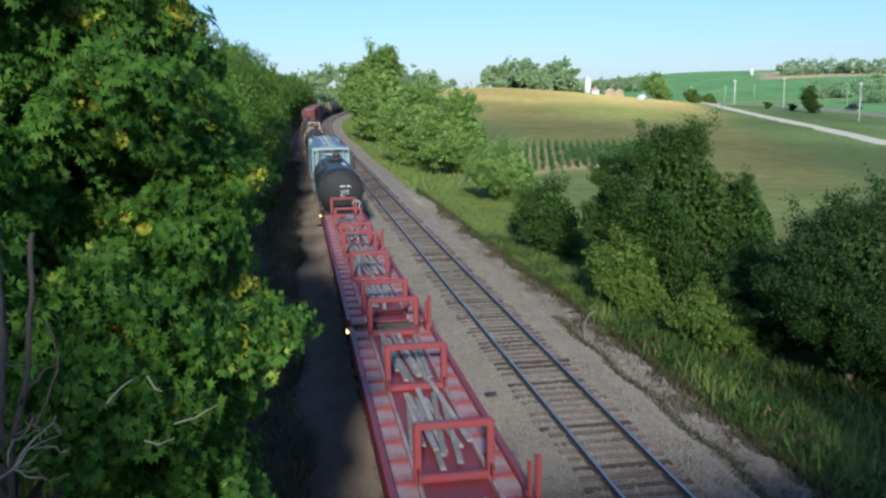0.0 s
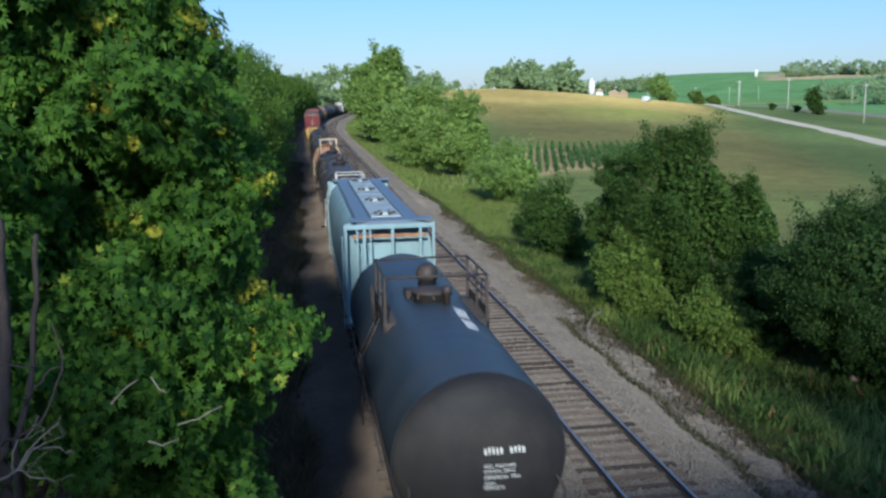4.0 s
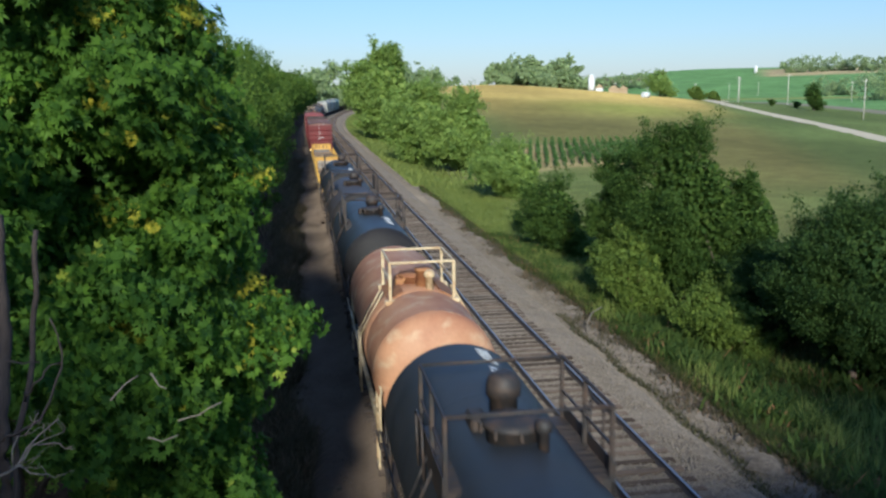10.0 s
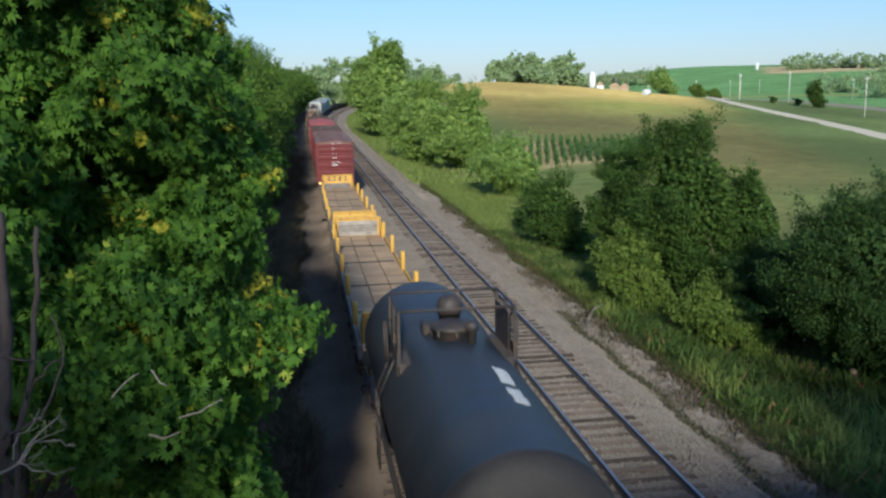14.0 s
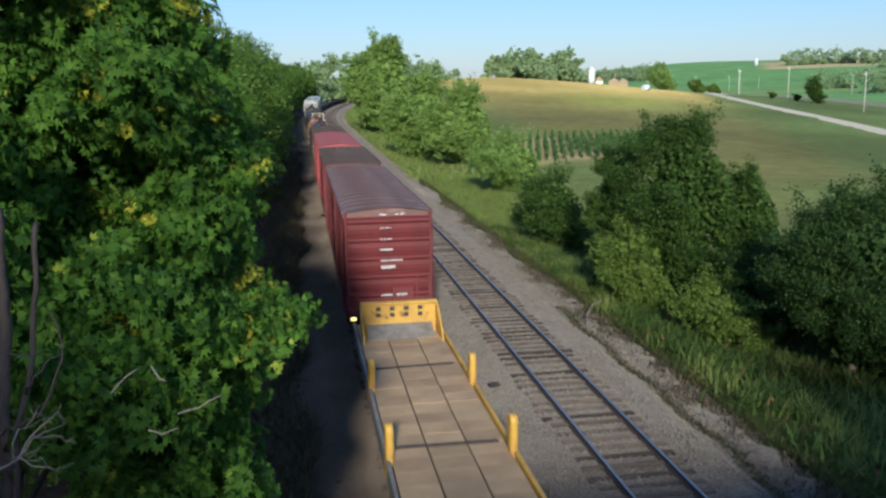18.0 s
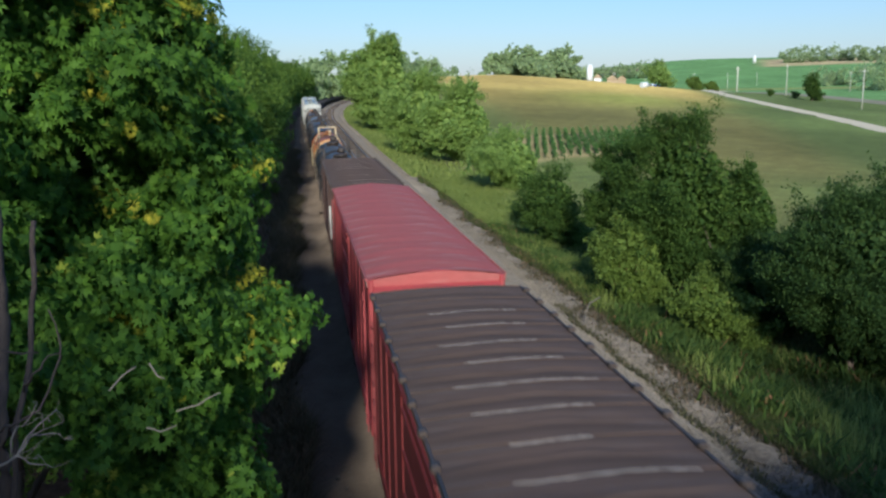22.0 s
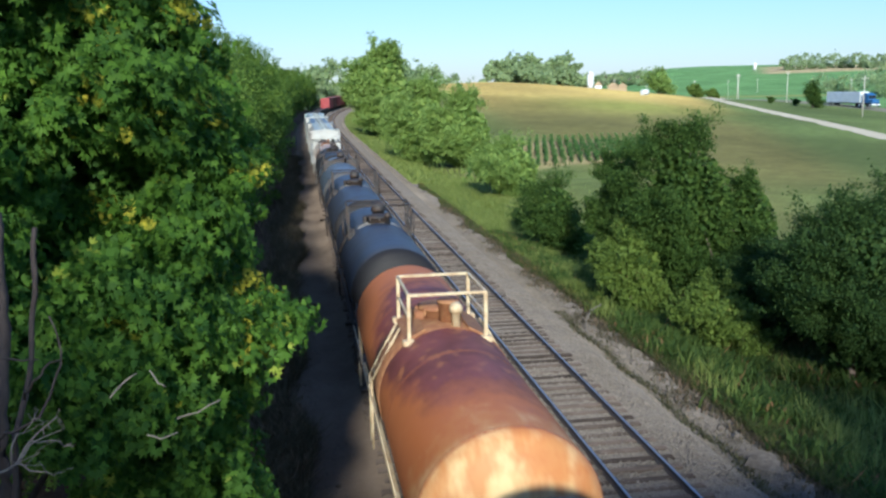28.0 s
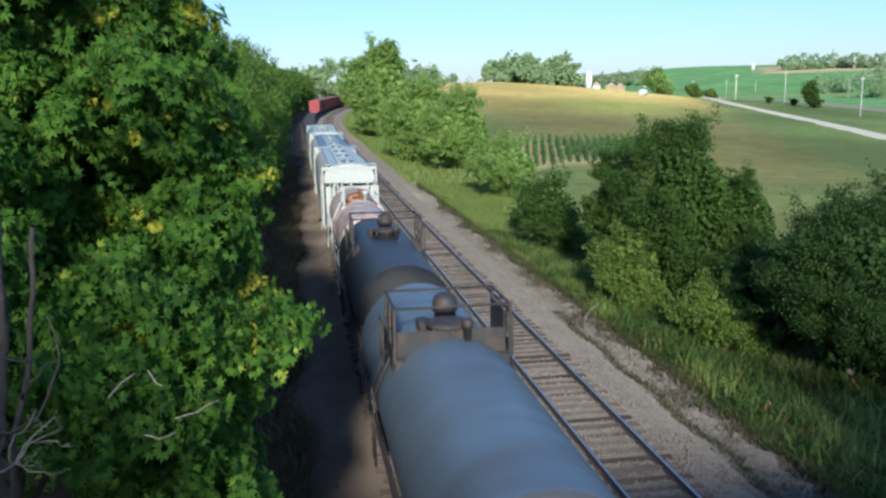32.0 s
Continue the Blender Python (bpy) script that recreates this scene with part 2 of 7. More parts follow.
M["worn_edge"] = mat("worn_roof_edge", (0.33, 0.27, 0.26), 0.85, second=(0.2, 0.12, 0.11), scale=1.5, fine=25, amount=0.8, spec=0.2)
M["seam"] = mat("pale_roof_seam", (0.55, 0.46, 0.37), 0.7, second=(0.25, 0.18, 0.14), scale=5, fine=30, amount=0.6)
M["flatred"] = mat("red_frame_paint", (0.235, 0.03, 0.034), 0.5, second=(0.16, 0.05, 0.05), scale=1.6, fine=25, amount=0.8, bump=0.1)
M["flatpale"] = mat("worn_pink_deck", (0.4, 0.27, 0.26), 0.75, second=(0.3, 0.1, 0.1), scale=1.3, fine=18, amount=0.9, bump=0.2)
M["board"] = mat("grey_weathered_board", (0.33, 0.295, 0.26), 0.85, second=(0.17, 0.145, 0.125), scale=2.5, fine=35, amount=0.8, bump=0.3, per_piece=0.3)
M["yellow"] = mat("yellow_paint", (0.62, 0.36, 0.06), 0.55, second=(0.42, 0.22, 0.05), scale=2, fine=25, amount=0.8, bump=0.12, third=(0.2, 0.09, 0.04), third_at=0.64)
M["deck"] = mat("worn_wood_deck", (0.47, 0.31, 0.17), 0.88, second=(0.33, 0.21, 0.12), scale=0.8, fine=24, amount=0.9, bump=0.3, per_piece=0.18)
M["under"] = mat("underframe_grime", (0.05, 0.04, 0.036), 0.8, second=(0.09, 0.055, 0.04), scale=2, fine=25)
M["fitting"] = mat("dark_fitting", (0.03, 0.028, 0.03), 0.6, second=(0.1, 0.06, 0.04), scale=4, fine=30, amount=0.7)
M["fitting_rust"] = mat("rusty_fitting", (0.27, 0.11, 0.05), 0.7, second=(0.45, 0.24, 0.1), scale=5, fine=30, amount=0.8)
M["steel"] = mat("galvanised_steel", (0.3, 0.31, 0.31), 0.5, metal=0.5, second=(0.18, 0.16, 0.14), scale=6, fine=30)
M["tan"] = mat("tan_residue", (0.46, 0.41, 0.34), 0.8, second=(0.1, 0.085, 0.075), scale=5, fine=25, amount=0.8)
M["mark"] = mat("white_stencil", (0.75, 0.75, 0.73), 0.7, second=(0.5, 0.5, 0.5), scale=10, fine=50, bump=0)
M["bark"] = mat("bark", (0.17, 0.125, 0.1), 0.95, second=(0.06, 0.045, 0.035), scale=3, fine=25, bump=0.8, streak=0.7)
# bark darkened in its colour for the shaded hollow below the tree
M["stem"] = mat("shaded_stem_bark", (0.075, 0.055, 0.045), 0.95, second=(0.04, 0.03, 0.025), scale=5, fine=30, bump=0.7, streak=0.6)
M["deadwood"] = mat("bleached_dead_wood", (0.22, 0.19, 0.155), 0.9, second=(0.13, 0.11, 0.09), scale=5, fine=40, bump=0.4)
M["leaf_near"] = leaf_mat("broad_leaves", (0.025, 0.073, 0.017), (0.13, 0.245, 0.03), (0.29, 0.36, 0.05), 0.94, through_light=0.36, rough=0.6)
M["leaf_yellow"] = leaf_mat("yellow_leaves", (0.13, 0.2, 0.03), (0.62, 0.56, 0.06))
M["leaf_line"] = leaf_mat("treeline_leaves", (0.042, 0.096, 0.018), (0.175, 0.26, 0.045))
# hedge green lightened in the colour to stand in for haze
M["leaf_hedge_haze"] = leaf_mat("haze_paled_hedge_leaves", (0.15, 0.245, 0.06), (0.33, 0.43, 0.11))
M["leaf_dark"] = leaf_mat("dark_bush_leaves", (0.028, 0.064, 0.016), (0.105, 0.17, 0.034), (0.12, 0.18, 0.04), 0.93)
# bush green with the shade on these plants put into the colour
M["leaf_shade"] = leaf_mat("shade_darkened_leaves", (0.019, 0.048, 0.015), (0.072, 0.12, 0.03), (0.075, 0.115, 0.035), 0.95)
M["leaf_mid"] = leaf_mat("mixed_bush_leaves", (0.08, 0.13, 0.03), (0.22, 0.3, 0.06), (0.2, 0.13, 0.06), 0.96)
# distant haze is put into this leaf colour, paler than real foliage
M["leaf_far_haze"] = leaf_mat("haze_paled_far_leaves", (0.22, 0.3, 0.15), (0.4, 0.49, 0.24))
M["grass"] = leaf_mat("grass_blades", (0.036, 0.064, 0.018), (0.115, 0.14, 0.04), (0.24, 0.16, 0.075), 0.8)
M["verge_weed"] = leaf_mat("coarse_weed_leaves", (0.035, 0.075, 0.02), (0.12, 0.17, 0.04), (0.3, 0.16, 0.08), 0.9)
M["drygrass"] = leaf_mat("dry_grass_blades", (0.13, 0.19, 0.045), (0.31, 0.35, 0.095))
M["bankweed"] = leaf_mat("bank_weed_leaves", (0.065, 0.062, 0.035), (0.17, 0.14, 0.085), (0.26, 0.18, 0.12), 0.78)
M["bankgreen"] = leaf_mat("ditch_weed_leaves", (0.055, 0.06, 0.032), (0.14, 0.13, 0.07), (0.2, 0.15, 0.09), 0.8)
M["corn"] = leaf_mat("corn_leaves", (0.06, 0.13, 0.035), (0.14, 0.25, 0.07))
M["pole"] = mat("pole_wood", (0.66, 0.62, 0.54), 0.8, second=(0.35, 0.3, 0.25), scale=2, fine=20)
M["farm_white"] = mat("farm_white", (0.8, 0.8, 0.78), 0.6, second=(0.6, 0.6, 0.6), scale=0.5, fine=6)
M["tan_wall"] = mat("tan_wall", (0.45, 0.33, 0.2), 0.8, second=(0.35, 0.25, 0.16), scale=0.5, fine=6)
M["road"] = mat("pale_gravel_road", (0.33, 0.3, 0.25), 0.95, second=(0.27, 0.24, 0.2), scale=0.12, fine=2, bump=0.3, spec=0.05)
M["asphalt"] = mat("asphalt", (0.15, 0.145, 0.12), 0.95, second=(0.12, 0.115, 0.095), scale=0.2, fine=4, spec=0.05)
M["concrete"] = mat("concrete", (0.36, 0.34, 0.31), 0.9, second=(0.25, 0.24, 0.22), scale=0.6, fine=12, bump=0.3)
M["blue_cab"] = mat("blue_cab_paint", (0.03, 0.12, 0.3), 0.35, bump=0)
M["trailer"] = mat("trailer_white", (0.86, 0.88, 0.88), 0.45, second=(0.6, 0.62, 0.63), scale=0.6, fine=8, bump=0.02)
M["car_dark"] = mat("dark_car_paint", (0.02, 0.022, 0.025), 0.3, bump=0)
M["tyre"] = mat("tyre_rubber", (0.02, 0.02, 0.02), 0.85, bump=0.1)
M["glass"] = mat("dark_glass", (0.02, 0.025, 0.03), 0.08, bump=0)


def glint_mat(name, col, strength):
    m = bpy.data.materials.new(name)
    m.use_nodes = True
    b = m.node_tree.nodes["Principled BSDF"]
    b.inputs["Base Color"].default_value = (*col, 1)
    b.inputs["Roughness"].default_value = 0.125
    b.inputs["Coat Weight"].default_value = 1.0
    b.inputs["Emission Color"].default_value = (*col, 1)
    b.inputs["Emission Strength"].default_value = strength
    return m


# yellow reflectors, their bright glint put in as emission
M["lamp"] = glint_mat("glint_reflector", (1.0, 0.7, 0.2), 2.2)


def land_mat():
    """Ground cover: colours laid out with the fields, clumped and streaked by noise."""
    m = bpy.data.materials.new("land")
    m.use_nodes = True
    nt = m.node_tree
    n, k = nt.nodes, nt.links.new
    b = n["Principled BSDF"]
    at = n.new("ShaderNodeAttribute")
    at.attribute_name = "cover"
    tc = n.new("ShaderNodeTexCoord")
    col = at.outputs["Color"]
    last = None
    for scale, lo, hi, amp in ((0.035, 0.35, 0.65, 0.22), (0.5, 0.3, 0.7, 0.16), (6.0, 0.3, 0.7, 0.25)):
        no = n.new("ShaderNodeTexNoise")
        no.inputs["Scale"].default_value, no.inputs["Detail"].default_value = scale, 5
        k(tc.outputs["Object"], no.inputs["Vector"])
        mr = n.new("ShaderNodeMapRange")
        mr.inputs["From Min"].default_value, mr.inputs["From Max"].default_value = lo, hi
        mr.inputs["To Min"].default_value, mr.inputs["To Max"].default_value = 1 - amp, 1 + amp
        k(no.outputs["Fac"], mr.inputs["Value"])
        hs = n.new("ShaderNodeHueSaturation")
        k(mr.outputs[0], hs.inputs["Value"])
        k(col, hs.inputs["Color"])
        col = hs.outputs[0]
        last = no
    k(col, b.inputs["Base Color"])
    b.inputs["Roughness"].default_value = 1.0
    b.inputs["Diffuse Roughness"].default_value = 1.0
    b.inputs["Specular IOR Level"].default_value = 0.1
    bu = n.new("ShaderNodeBump")
    bu.inputs["Strength"].default_value, bu.inputs["Distance"].default_value = 0.8, 0.08
    k(last.outputs["Fac"], bu.inputs["Height"])
    k(bu.outputs[0], b.inputs["Normal"])
    return m


M["land"] = land_mat()


# ---------------------------------------------------------------- mesh builder
class MB:
    """Collects shapes into one mesh."""

    def __init__(self):
        self.v, self.f, self.s = [], [], []

    def add(self, verts, faces, smooth=False):
        o = len(self.v)
        self.v += [tuple(p) for p in verts]
        self.f += [tuple(i + o for i in q) for q in faces]
        self.s += [smooth] * len(faces)
        return self

    def box(self, cx, cy, cz, sx, sy, sz, bev=0.0, m=None):
        hx, hy, hz = sx / 2, sy / 2, sz / 2
        bev = min(bev, hx * 0.8, hy * 0.8, hz * 0.8)
        if bev <= 0:
            pts = [Vector((a * hx, b * hy, c * hz)) for a in (-1, 1) for b in (-1, 1) for c in (-1, 1)]
            fs = [(0, 1, 3, 2), (4, 6, 7, 5), (0, 4, 5, 1), (2, 3, 7, 6), (0, 2, 6, 4), (1, 5, 7, 3)]
        else:
            pts, ix = [], {}
            for a in (-1, 1):
                for b in (-1, 1):
                    for c in (-1, 1):
                        for ax in range(3):
                            q = [a * (hx - bev), b * (hy - bev), c * (hz - bev)]
                            q[ax] = (a * hx, b * hy, c * hz)[ax]
                            ix[(a, b, c, ax)] = len(pts)
                            pts.append(Vector(q))
            fs = []
            for s in (-1, 1):
                fs.append(tuple(ix[(s, b, c, 0)] for b, c in ((-1, -1), (1, -1), (1, 1), (-1, 1))))
                fs.append(tuple(ix[(a, s, c, 1)] for a, c in ((-1, -1), (1, -1), (1, 1), (-1, 1))))
                fs.append(tuple(ix[(a, b, s, 2)] for a, b in ((-1, -1), (1, -1), (1, 1), (-1, 1))))
            for a in (-1, 1):
                for b in (-1, 1):
                    fs.append((ix[(a, b, -1, 0)], ix[(a, b, 1, 0)], ix[(a, b, 1, 1)], ix[(a, b, -1, 1)]))
                    fs.append((ix[(a, -1, b, 0)], ix[(a, 1, b, 0)], ix[(a, 1, b, 2)], ix[(a, -1, b, 2)]))
                    fs.append((ix[(-1, a, b, 1)], ix[(1, a, b, 1)], ix[(1, a, b, 2)], ix[(-1, a, b, 2)]))
                    for c in (-1, 1):
                        fs.append((ix[(a, b, c, 0)], ix[(a, b, c, 1)], ix[(a, b, c, 2)]))
            # face directions outwards
            out = []
            for q in fs:
                ctr = sum((pts[i] for i in q), Vector()) / len(q)
                nn = (pts[q[1]] - pts[q[0]]).cross(pts[q[2]] - pts[q[0]])
                out.append(q if nn.dot(ctr) > 0 else tuple(reversed(q)))
            fs = out
        mm = Matrix.Translation((cx, cy, cz)) @ (m or Matrix())
        return self.add([mm @ p for p in pts], fs)

    def tube(self, p0, p1, r, n=8, r1=None, smooth=True):
        p0, p1 = Vector(p0), Vector(p1)
        r1 = r if r1 is None else r1
        q = (p1 - p0).to_track_quat("Z", "Y")
        vs = []
        for p, rr in ((p0, r), (p1, r1)):
            vs += [p + q @ Vector((rr * math.cos(2 * math.pi * i / n), rr * math.sin(2 * math.pi * i / n), 0)) for i in range(n)]
        o = len(self.v)
        self.add(vs, [(i, (i + 1) % n, n + (i + 1) % n, n + i) for i in range(n)], smooth)
        self.f += [tuple(o + i for i in reversed(range(n))), tuple(o + n + i for i in range(n))]
        self.s += [False, False]
        return self

    def path(self, pts, r, n=6):
        for a, b in zip(pts[:-1], pts[1:]):
            self.tube(a, b, r, n)
        return self

    def ring(self, pts, axis, r, n=6):
        """A closed round bar through points that lie in the plane square to the axis."""
        ax, ctr = Vector(axis), sum((Vector(p) for p in pts), Vector()) / len(pts)
        vs, fs, k = [], [], len(pts)
        for p in pts:
            o = (Vector(p) - ctr).normalized()
            vs += [Vector(p) + o * r * math.cos(2 * math.pi * i / n) + ax * r * math.sin(2 * math.pi * i / n) for i in range(n)]
        for j in range(k):
            fs += [(j * n + i, ((j + 1) % k) * n + i, ((j + 1) % k) * n + (i + 1) % n, j * n + (i + 1) % n) for i in range(n)]
        return self.add(vs, fs, True)

    def lathe(self, prof, cx, cz, n=40):
        """Turned shape along y: profile rows (y, radius)."""
        vs, fs = [], []
        for y, r in prof:
            vs += [(cx + r * math.cos(2 * math.pi * i / n), y, cz + r * math.sin(2 * math.pi * i / n)) for i in range(n)]
        for j in range(len(prof) - 1):
            fs += [(j * n + i, (j + 1) * n + i, (j + 1) * n + (i + 1) % n, j * n + (i + 1) % n) for i in range(n)]
        self.add(vs, fs, True)
        self.add(vs[:n], [tuple(range(n))])
        return self.add(vs[-n:], [tuple(reversed(range(n)))])

    def turned(self, prof, cx, cy, n=16, smooth=True):
        """Turned shape along z: profile rows (z, radius)."""
        vs, fs = [], []
        for z, r in prof:
            vs += [(cx + r * math.cos(2 * math.pi * i / n), cy + r * math.sin(2 * math.pi * i / n), z) for i in range(n)]
        for j in range(len(prof) - 1):
            fs += [(j * n + i, j * n + (i + 1) % n, (j + 1) * n + (i + 1) % n, (j + 1) * n + i) for i in range(n)]
        o = len(self.v)
        self.add(vs, fs, smooth)
        self.f += [tuple(o + i for i in reversed(range(n))), tuple(o + (len(prof) - 1) * n + i for i in range(n))]
        self.s += [False, False]
        return self

    def prism(self, sect, y0, y1, smooth=False):
        """A cross-section of (x, z) drawn out from y0 to y1."""
        n = len(sect)
        vs = [(x, y0, z) for x, z in sect] + [(x, y1, z) for x, z in sect]
        self.add(vs, [(i, n + i, n + (i + 1) % n, (i + 1) % n) for i in range(n)], smooth)
        self.add(vs[:n], [tuple(range(n))])
        return self.add(vs[n:], [tuple(reversed(range(n)))])

    def mesh(self, name, material):
        me = bpy.data.meshes.new(name)
        me.from_pydata(self.v, [], self.f)
        me.polygons.foreach_set("use_smooth", self.s)
        me.materials.append(material)
        me.update()
        return me


def part(name, mb, material, parent=None, label="", at=None):
    """Links a builder, or a mesh made before, as one mesh object under a thing or a part."""
    me = mb.mesh(name, material) if isinstance(mb, MB) else mb
    ob = new(name, me)
    ob.parent = parent
    if at is not None:
        ob.matrix_basis = at if isinstance(at, Matrix) else Matrix.Translation(at)
    if label:
        tagged(ob, label)
    return ob


def thing(name, label, category, group="", kind="", at=None):
    ob = tagged(new(name), label, category, group, kind)
    ob.empty_display_size = 0.2
    if at is not None:
        ob.matrix_basis = at if isinstance(at, Matrix) else Matrix.Translation(at)
    return ob


def raw_mesh(name, verts, faces_flat, per, material, smooth=False):
    """Quick mesh of many equal faces from arrays."""
    me = bpy.data.meshes.new(name)
    nf = len(faces_flat) // per
    me.vertices.add(len(verts))
    me.vertices.foreach_set("co", np.asarray(verts, np.float32).ravel())
    me.loops.add(len(faces_flat))
    me.loops.foreach_set("vertex_index", np.asarray(faces_flat, np.int32))
    me.polygons.add(nf)
    me.polygons.foreach_set("loop_start", np.arange(0, nf * per, per, dtype=np.int32))
    if smooth:
        me.polygons.foreach_set("use_smooth", np.ones(nf, bool))
    me.materials.append(material)
    me.update(calc_edges=True)
    return me


# ---------------------------------------------------------------- the line
TRAIN_X, OTHER_X = 2.87, 7.54      # centres of the two tracks
BEND_Y, BEND_R = 188.0, 1100.0     # where the line begins to curve right


def rise(y):
    """Height of the line: it climbs gently in the distance."""
    y = np.maximum(np.asarray(y, float) - 60, 0)
    return 0.0095 * y * y / (y + 50)


def line_point(s, u=0.0):
    """Point on the line s metres along it, u metres to the right of the camera's track axis."""
    if s <= BEND_Y:
        return Vector((u, s, float(rise(s))))
    a = (s - BEND_Y) / BEND_R
    r = BEND_R - u
    return Vector((BEND_R - r * math.cos(a), BEND_Y + r * math.sin(a), float(rise(s))))


def bend(y):
    """How far the line has swung to the right at that distance."""
    d = np.maximum(np.asarray(y, float) - BEND_Y, 0)
    return BEND_R - np.sqrt(np.maximum(BEND_R ** 2 - np.minimum(d, 900) ** 2, 1))


def sstep(x, a, b):
    t = np.clip((np.asarray(x, float) - a) / (b - a), 0, 1)
    return t * t * (3 - 2 * t)


def ground_z(x, y):
    """Height of the land."""
    x, y = np.asarray(x, float), np.asarray(y, float)
    u = x - bend(y)
    near = np.interp(u, [-60, -9, -4, -1.0, -0.1, 1.0, 10.0, 10.7, 11.2, 11.7, 12.4, 16, 24, 400],
                     [1.5, -0.2, -0.55, -0.6, -0.62, -0.8, -0.9, -0.94, -0.97, -0.95, -0.95, -1.7, -1.6, -1.5]) + rise(np.minimum(y, 500))* sstep(40 - np.abs(u), 0, 30)
    d = np.hypot(x, y)
    hill = 11.5 * np.exp(-((x - 40) / 60) ** 2 / 2 - ((y - 240) / 75) ** 2 / 2) * sstep(u, 13, 34)
    far = 4.0 * sstep(d, 200, 330) * sstep(u, 20, 60) + (10 + 34 * sstep(x / np.maximum(y, 1), 0.16, 0.5)) * sstep(d, 480, 1800) + 3.0 * sstep(-u, 15, 60)
    return near + hill + far


def make_ground():
    g = np.linspace(-1, 1, 361)
    gx = 30 + 2600 * np.sinh(4.6 * g) / np.sinh(4.6)
    gy = 60 + 3000 * np.sinh(4.4 * g) / np.sinh(4.4)
    X, Y = np.meshgrid(gx, gy)
    Z = ground_z(X, Y)
    rng = np.random.default_rng(3)
    U = X - bend(Y)
    Z += rng.normal(0, 0.03, Z.shape) * (np.abs(U - 6) > 6)
    n = len(g)
    V = np.stack([X, Y, Z], -1).reshape(-1, 3)
    i = np.arange(n * n).reshape(n, n)
    F = np.stack([i[:-1, :-1], i[:-1, 1:], i[1:, 1:], i[1:, :-1]], -1).reshape(-1)
    me = raw_mesh("ground", V, F, 4, M["land"], True)
    # land cover
    C = np.zeros((n, n, 3))
    C[:] = (0.075, 0.1, 0.034)                                # rough grass
    gold = sstep(U, 26, 40) * (1 - sstep(X - 0.35 * (Y - 160), 78, 90))
    green_patch = np.exp(-((X - 66) / 16) ** 2 - ((Y - 170) / 14) ** 2)
    olive = (1 - sstep(Y, 140, 215))[..., None]
    field = np.array((0.34, 0.255, 0.085)) * (1 - olive) + np.array((0.098, 0.092, 0.034)) * olive
    lush = (np.exp(-((X - 46) / 9) ** 2 - ((Y - 60) / 16) ** 2) + np.exp(-((X - 88) / 14) ** 2 - ((Y - 150) / 9) ** 2))[..., None]
    field = field * (1 - 0.7 * np.minimum(lush, 1)) + np.array((0.07, 0.11, 0.035)) * 0.7 * np.minimum(lush, 1)
    C = C * (1 - gold[..., None]) + field * gold[..., None]
    C = C * (1 - 0.75 * green_patch[..., None]) + np.array((0.17, 0.19, 0.045)) * 0.75 * green_patch[..., None]
    plot = sstep(X - 0.27 * (Y - 90), 15.5, 17) * (1 - sstep(X - 0.27 * (Y - 90), 41, 43)) * sstep(Y, 95, 97) * (1 - sstep(Y, 117, 120))
    C = C * (1 - plot[..., None]) + np.array((0.2, 0.165, 0.085)) * plot[..., None]
    # sunlight on the farther verge is put into the grass colour
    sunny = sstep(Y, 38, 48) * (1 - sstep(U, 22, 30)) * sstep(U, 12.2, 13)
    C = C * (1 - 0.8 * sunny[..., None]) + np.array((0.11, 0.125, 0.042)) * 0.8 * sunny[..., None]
    D = np.hypot(X, Y)
    soy = sstep(X, 158, 166) * sstep(Y, 60, 100)
    C = C * (1 - soy[..., None]) + np.array((0.085, 0.165, 0.06)) * soy[..., None]
    strip = sstep(Y + 0.25 * X, 520, 535) * (1 - sstep(Y + 0.25 * X, 560, 580)) * sstep(X, 150, 170)
    C = C * (1 - strip[..., None]) + np.array((0.14, 0.15, 0.05)) * strip[..., None]
    pale = sstep(Y + 0.1 * X, 1000, 1030) * (1 - sstep(Y + 0.1 * X, 1250, 1300)) * sstep(X / np.maximum(Y, 1), 0.55, 0.57)
    C = C * (1 - pale[..., None]) + np.array((0.27, 0.22, 0.13)) * pale[..., None]
    bare = sstep(U, 0, 1) * (1 - sstep(U, 12.2, 13.2))
    C = C * (1 - bare[..., None]) + np.array((0.15, 0.125, 0.1)) * bare[..., None]
    # brown bank soil, darkened in the colour for the trees' shade
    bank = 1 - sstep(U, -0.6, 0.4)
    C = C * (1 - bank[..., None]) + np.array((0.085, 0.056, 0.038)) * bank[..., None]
    ca = me.color_attributes.new("cover", "FLOAT_COLOR", "POINT")
    ca.data.foreach_set("color", np.concatenate([C, np.ones((n, n, 1))], -1).astype(np.float32).ravel())
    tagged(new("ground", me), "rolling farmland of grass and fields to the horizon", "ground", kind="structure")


make_ground()


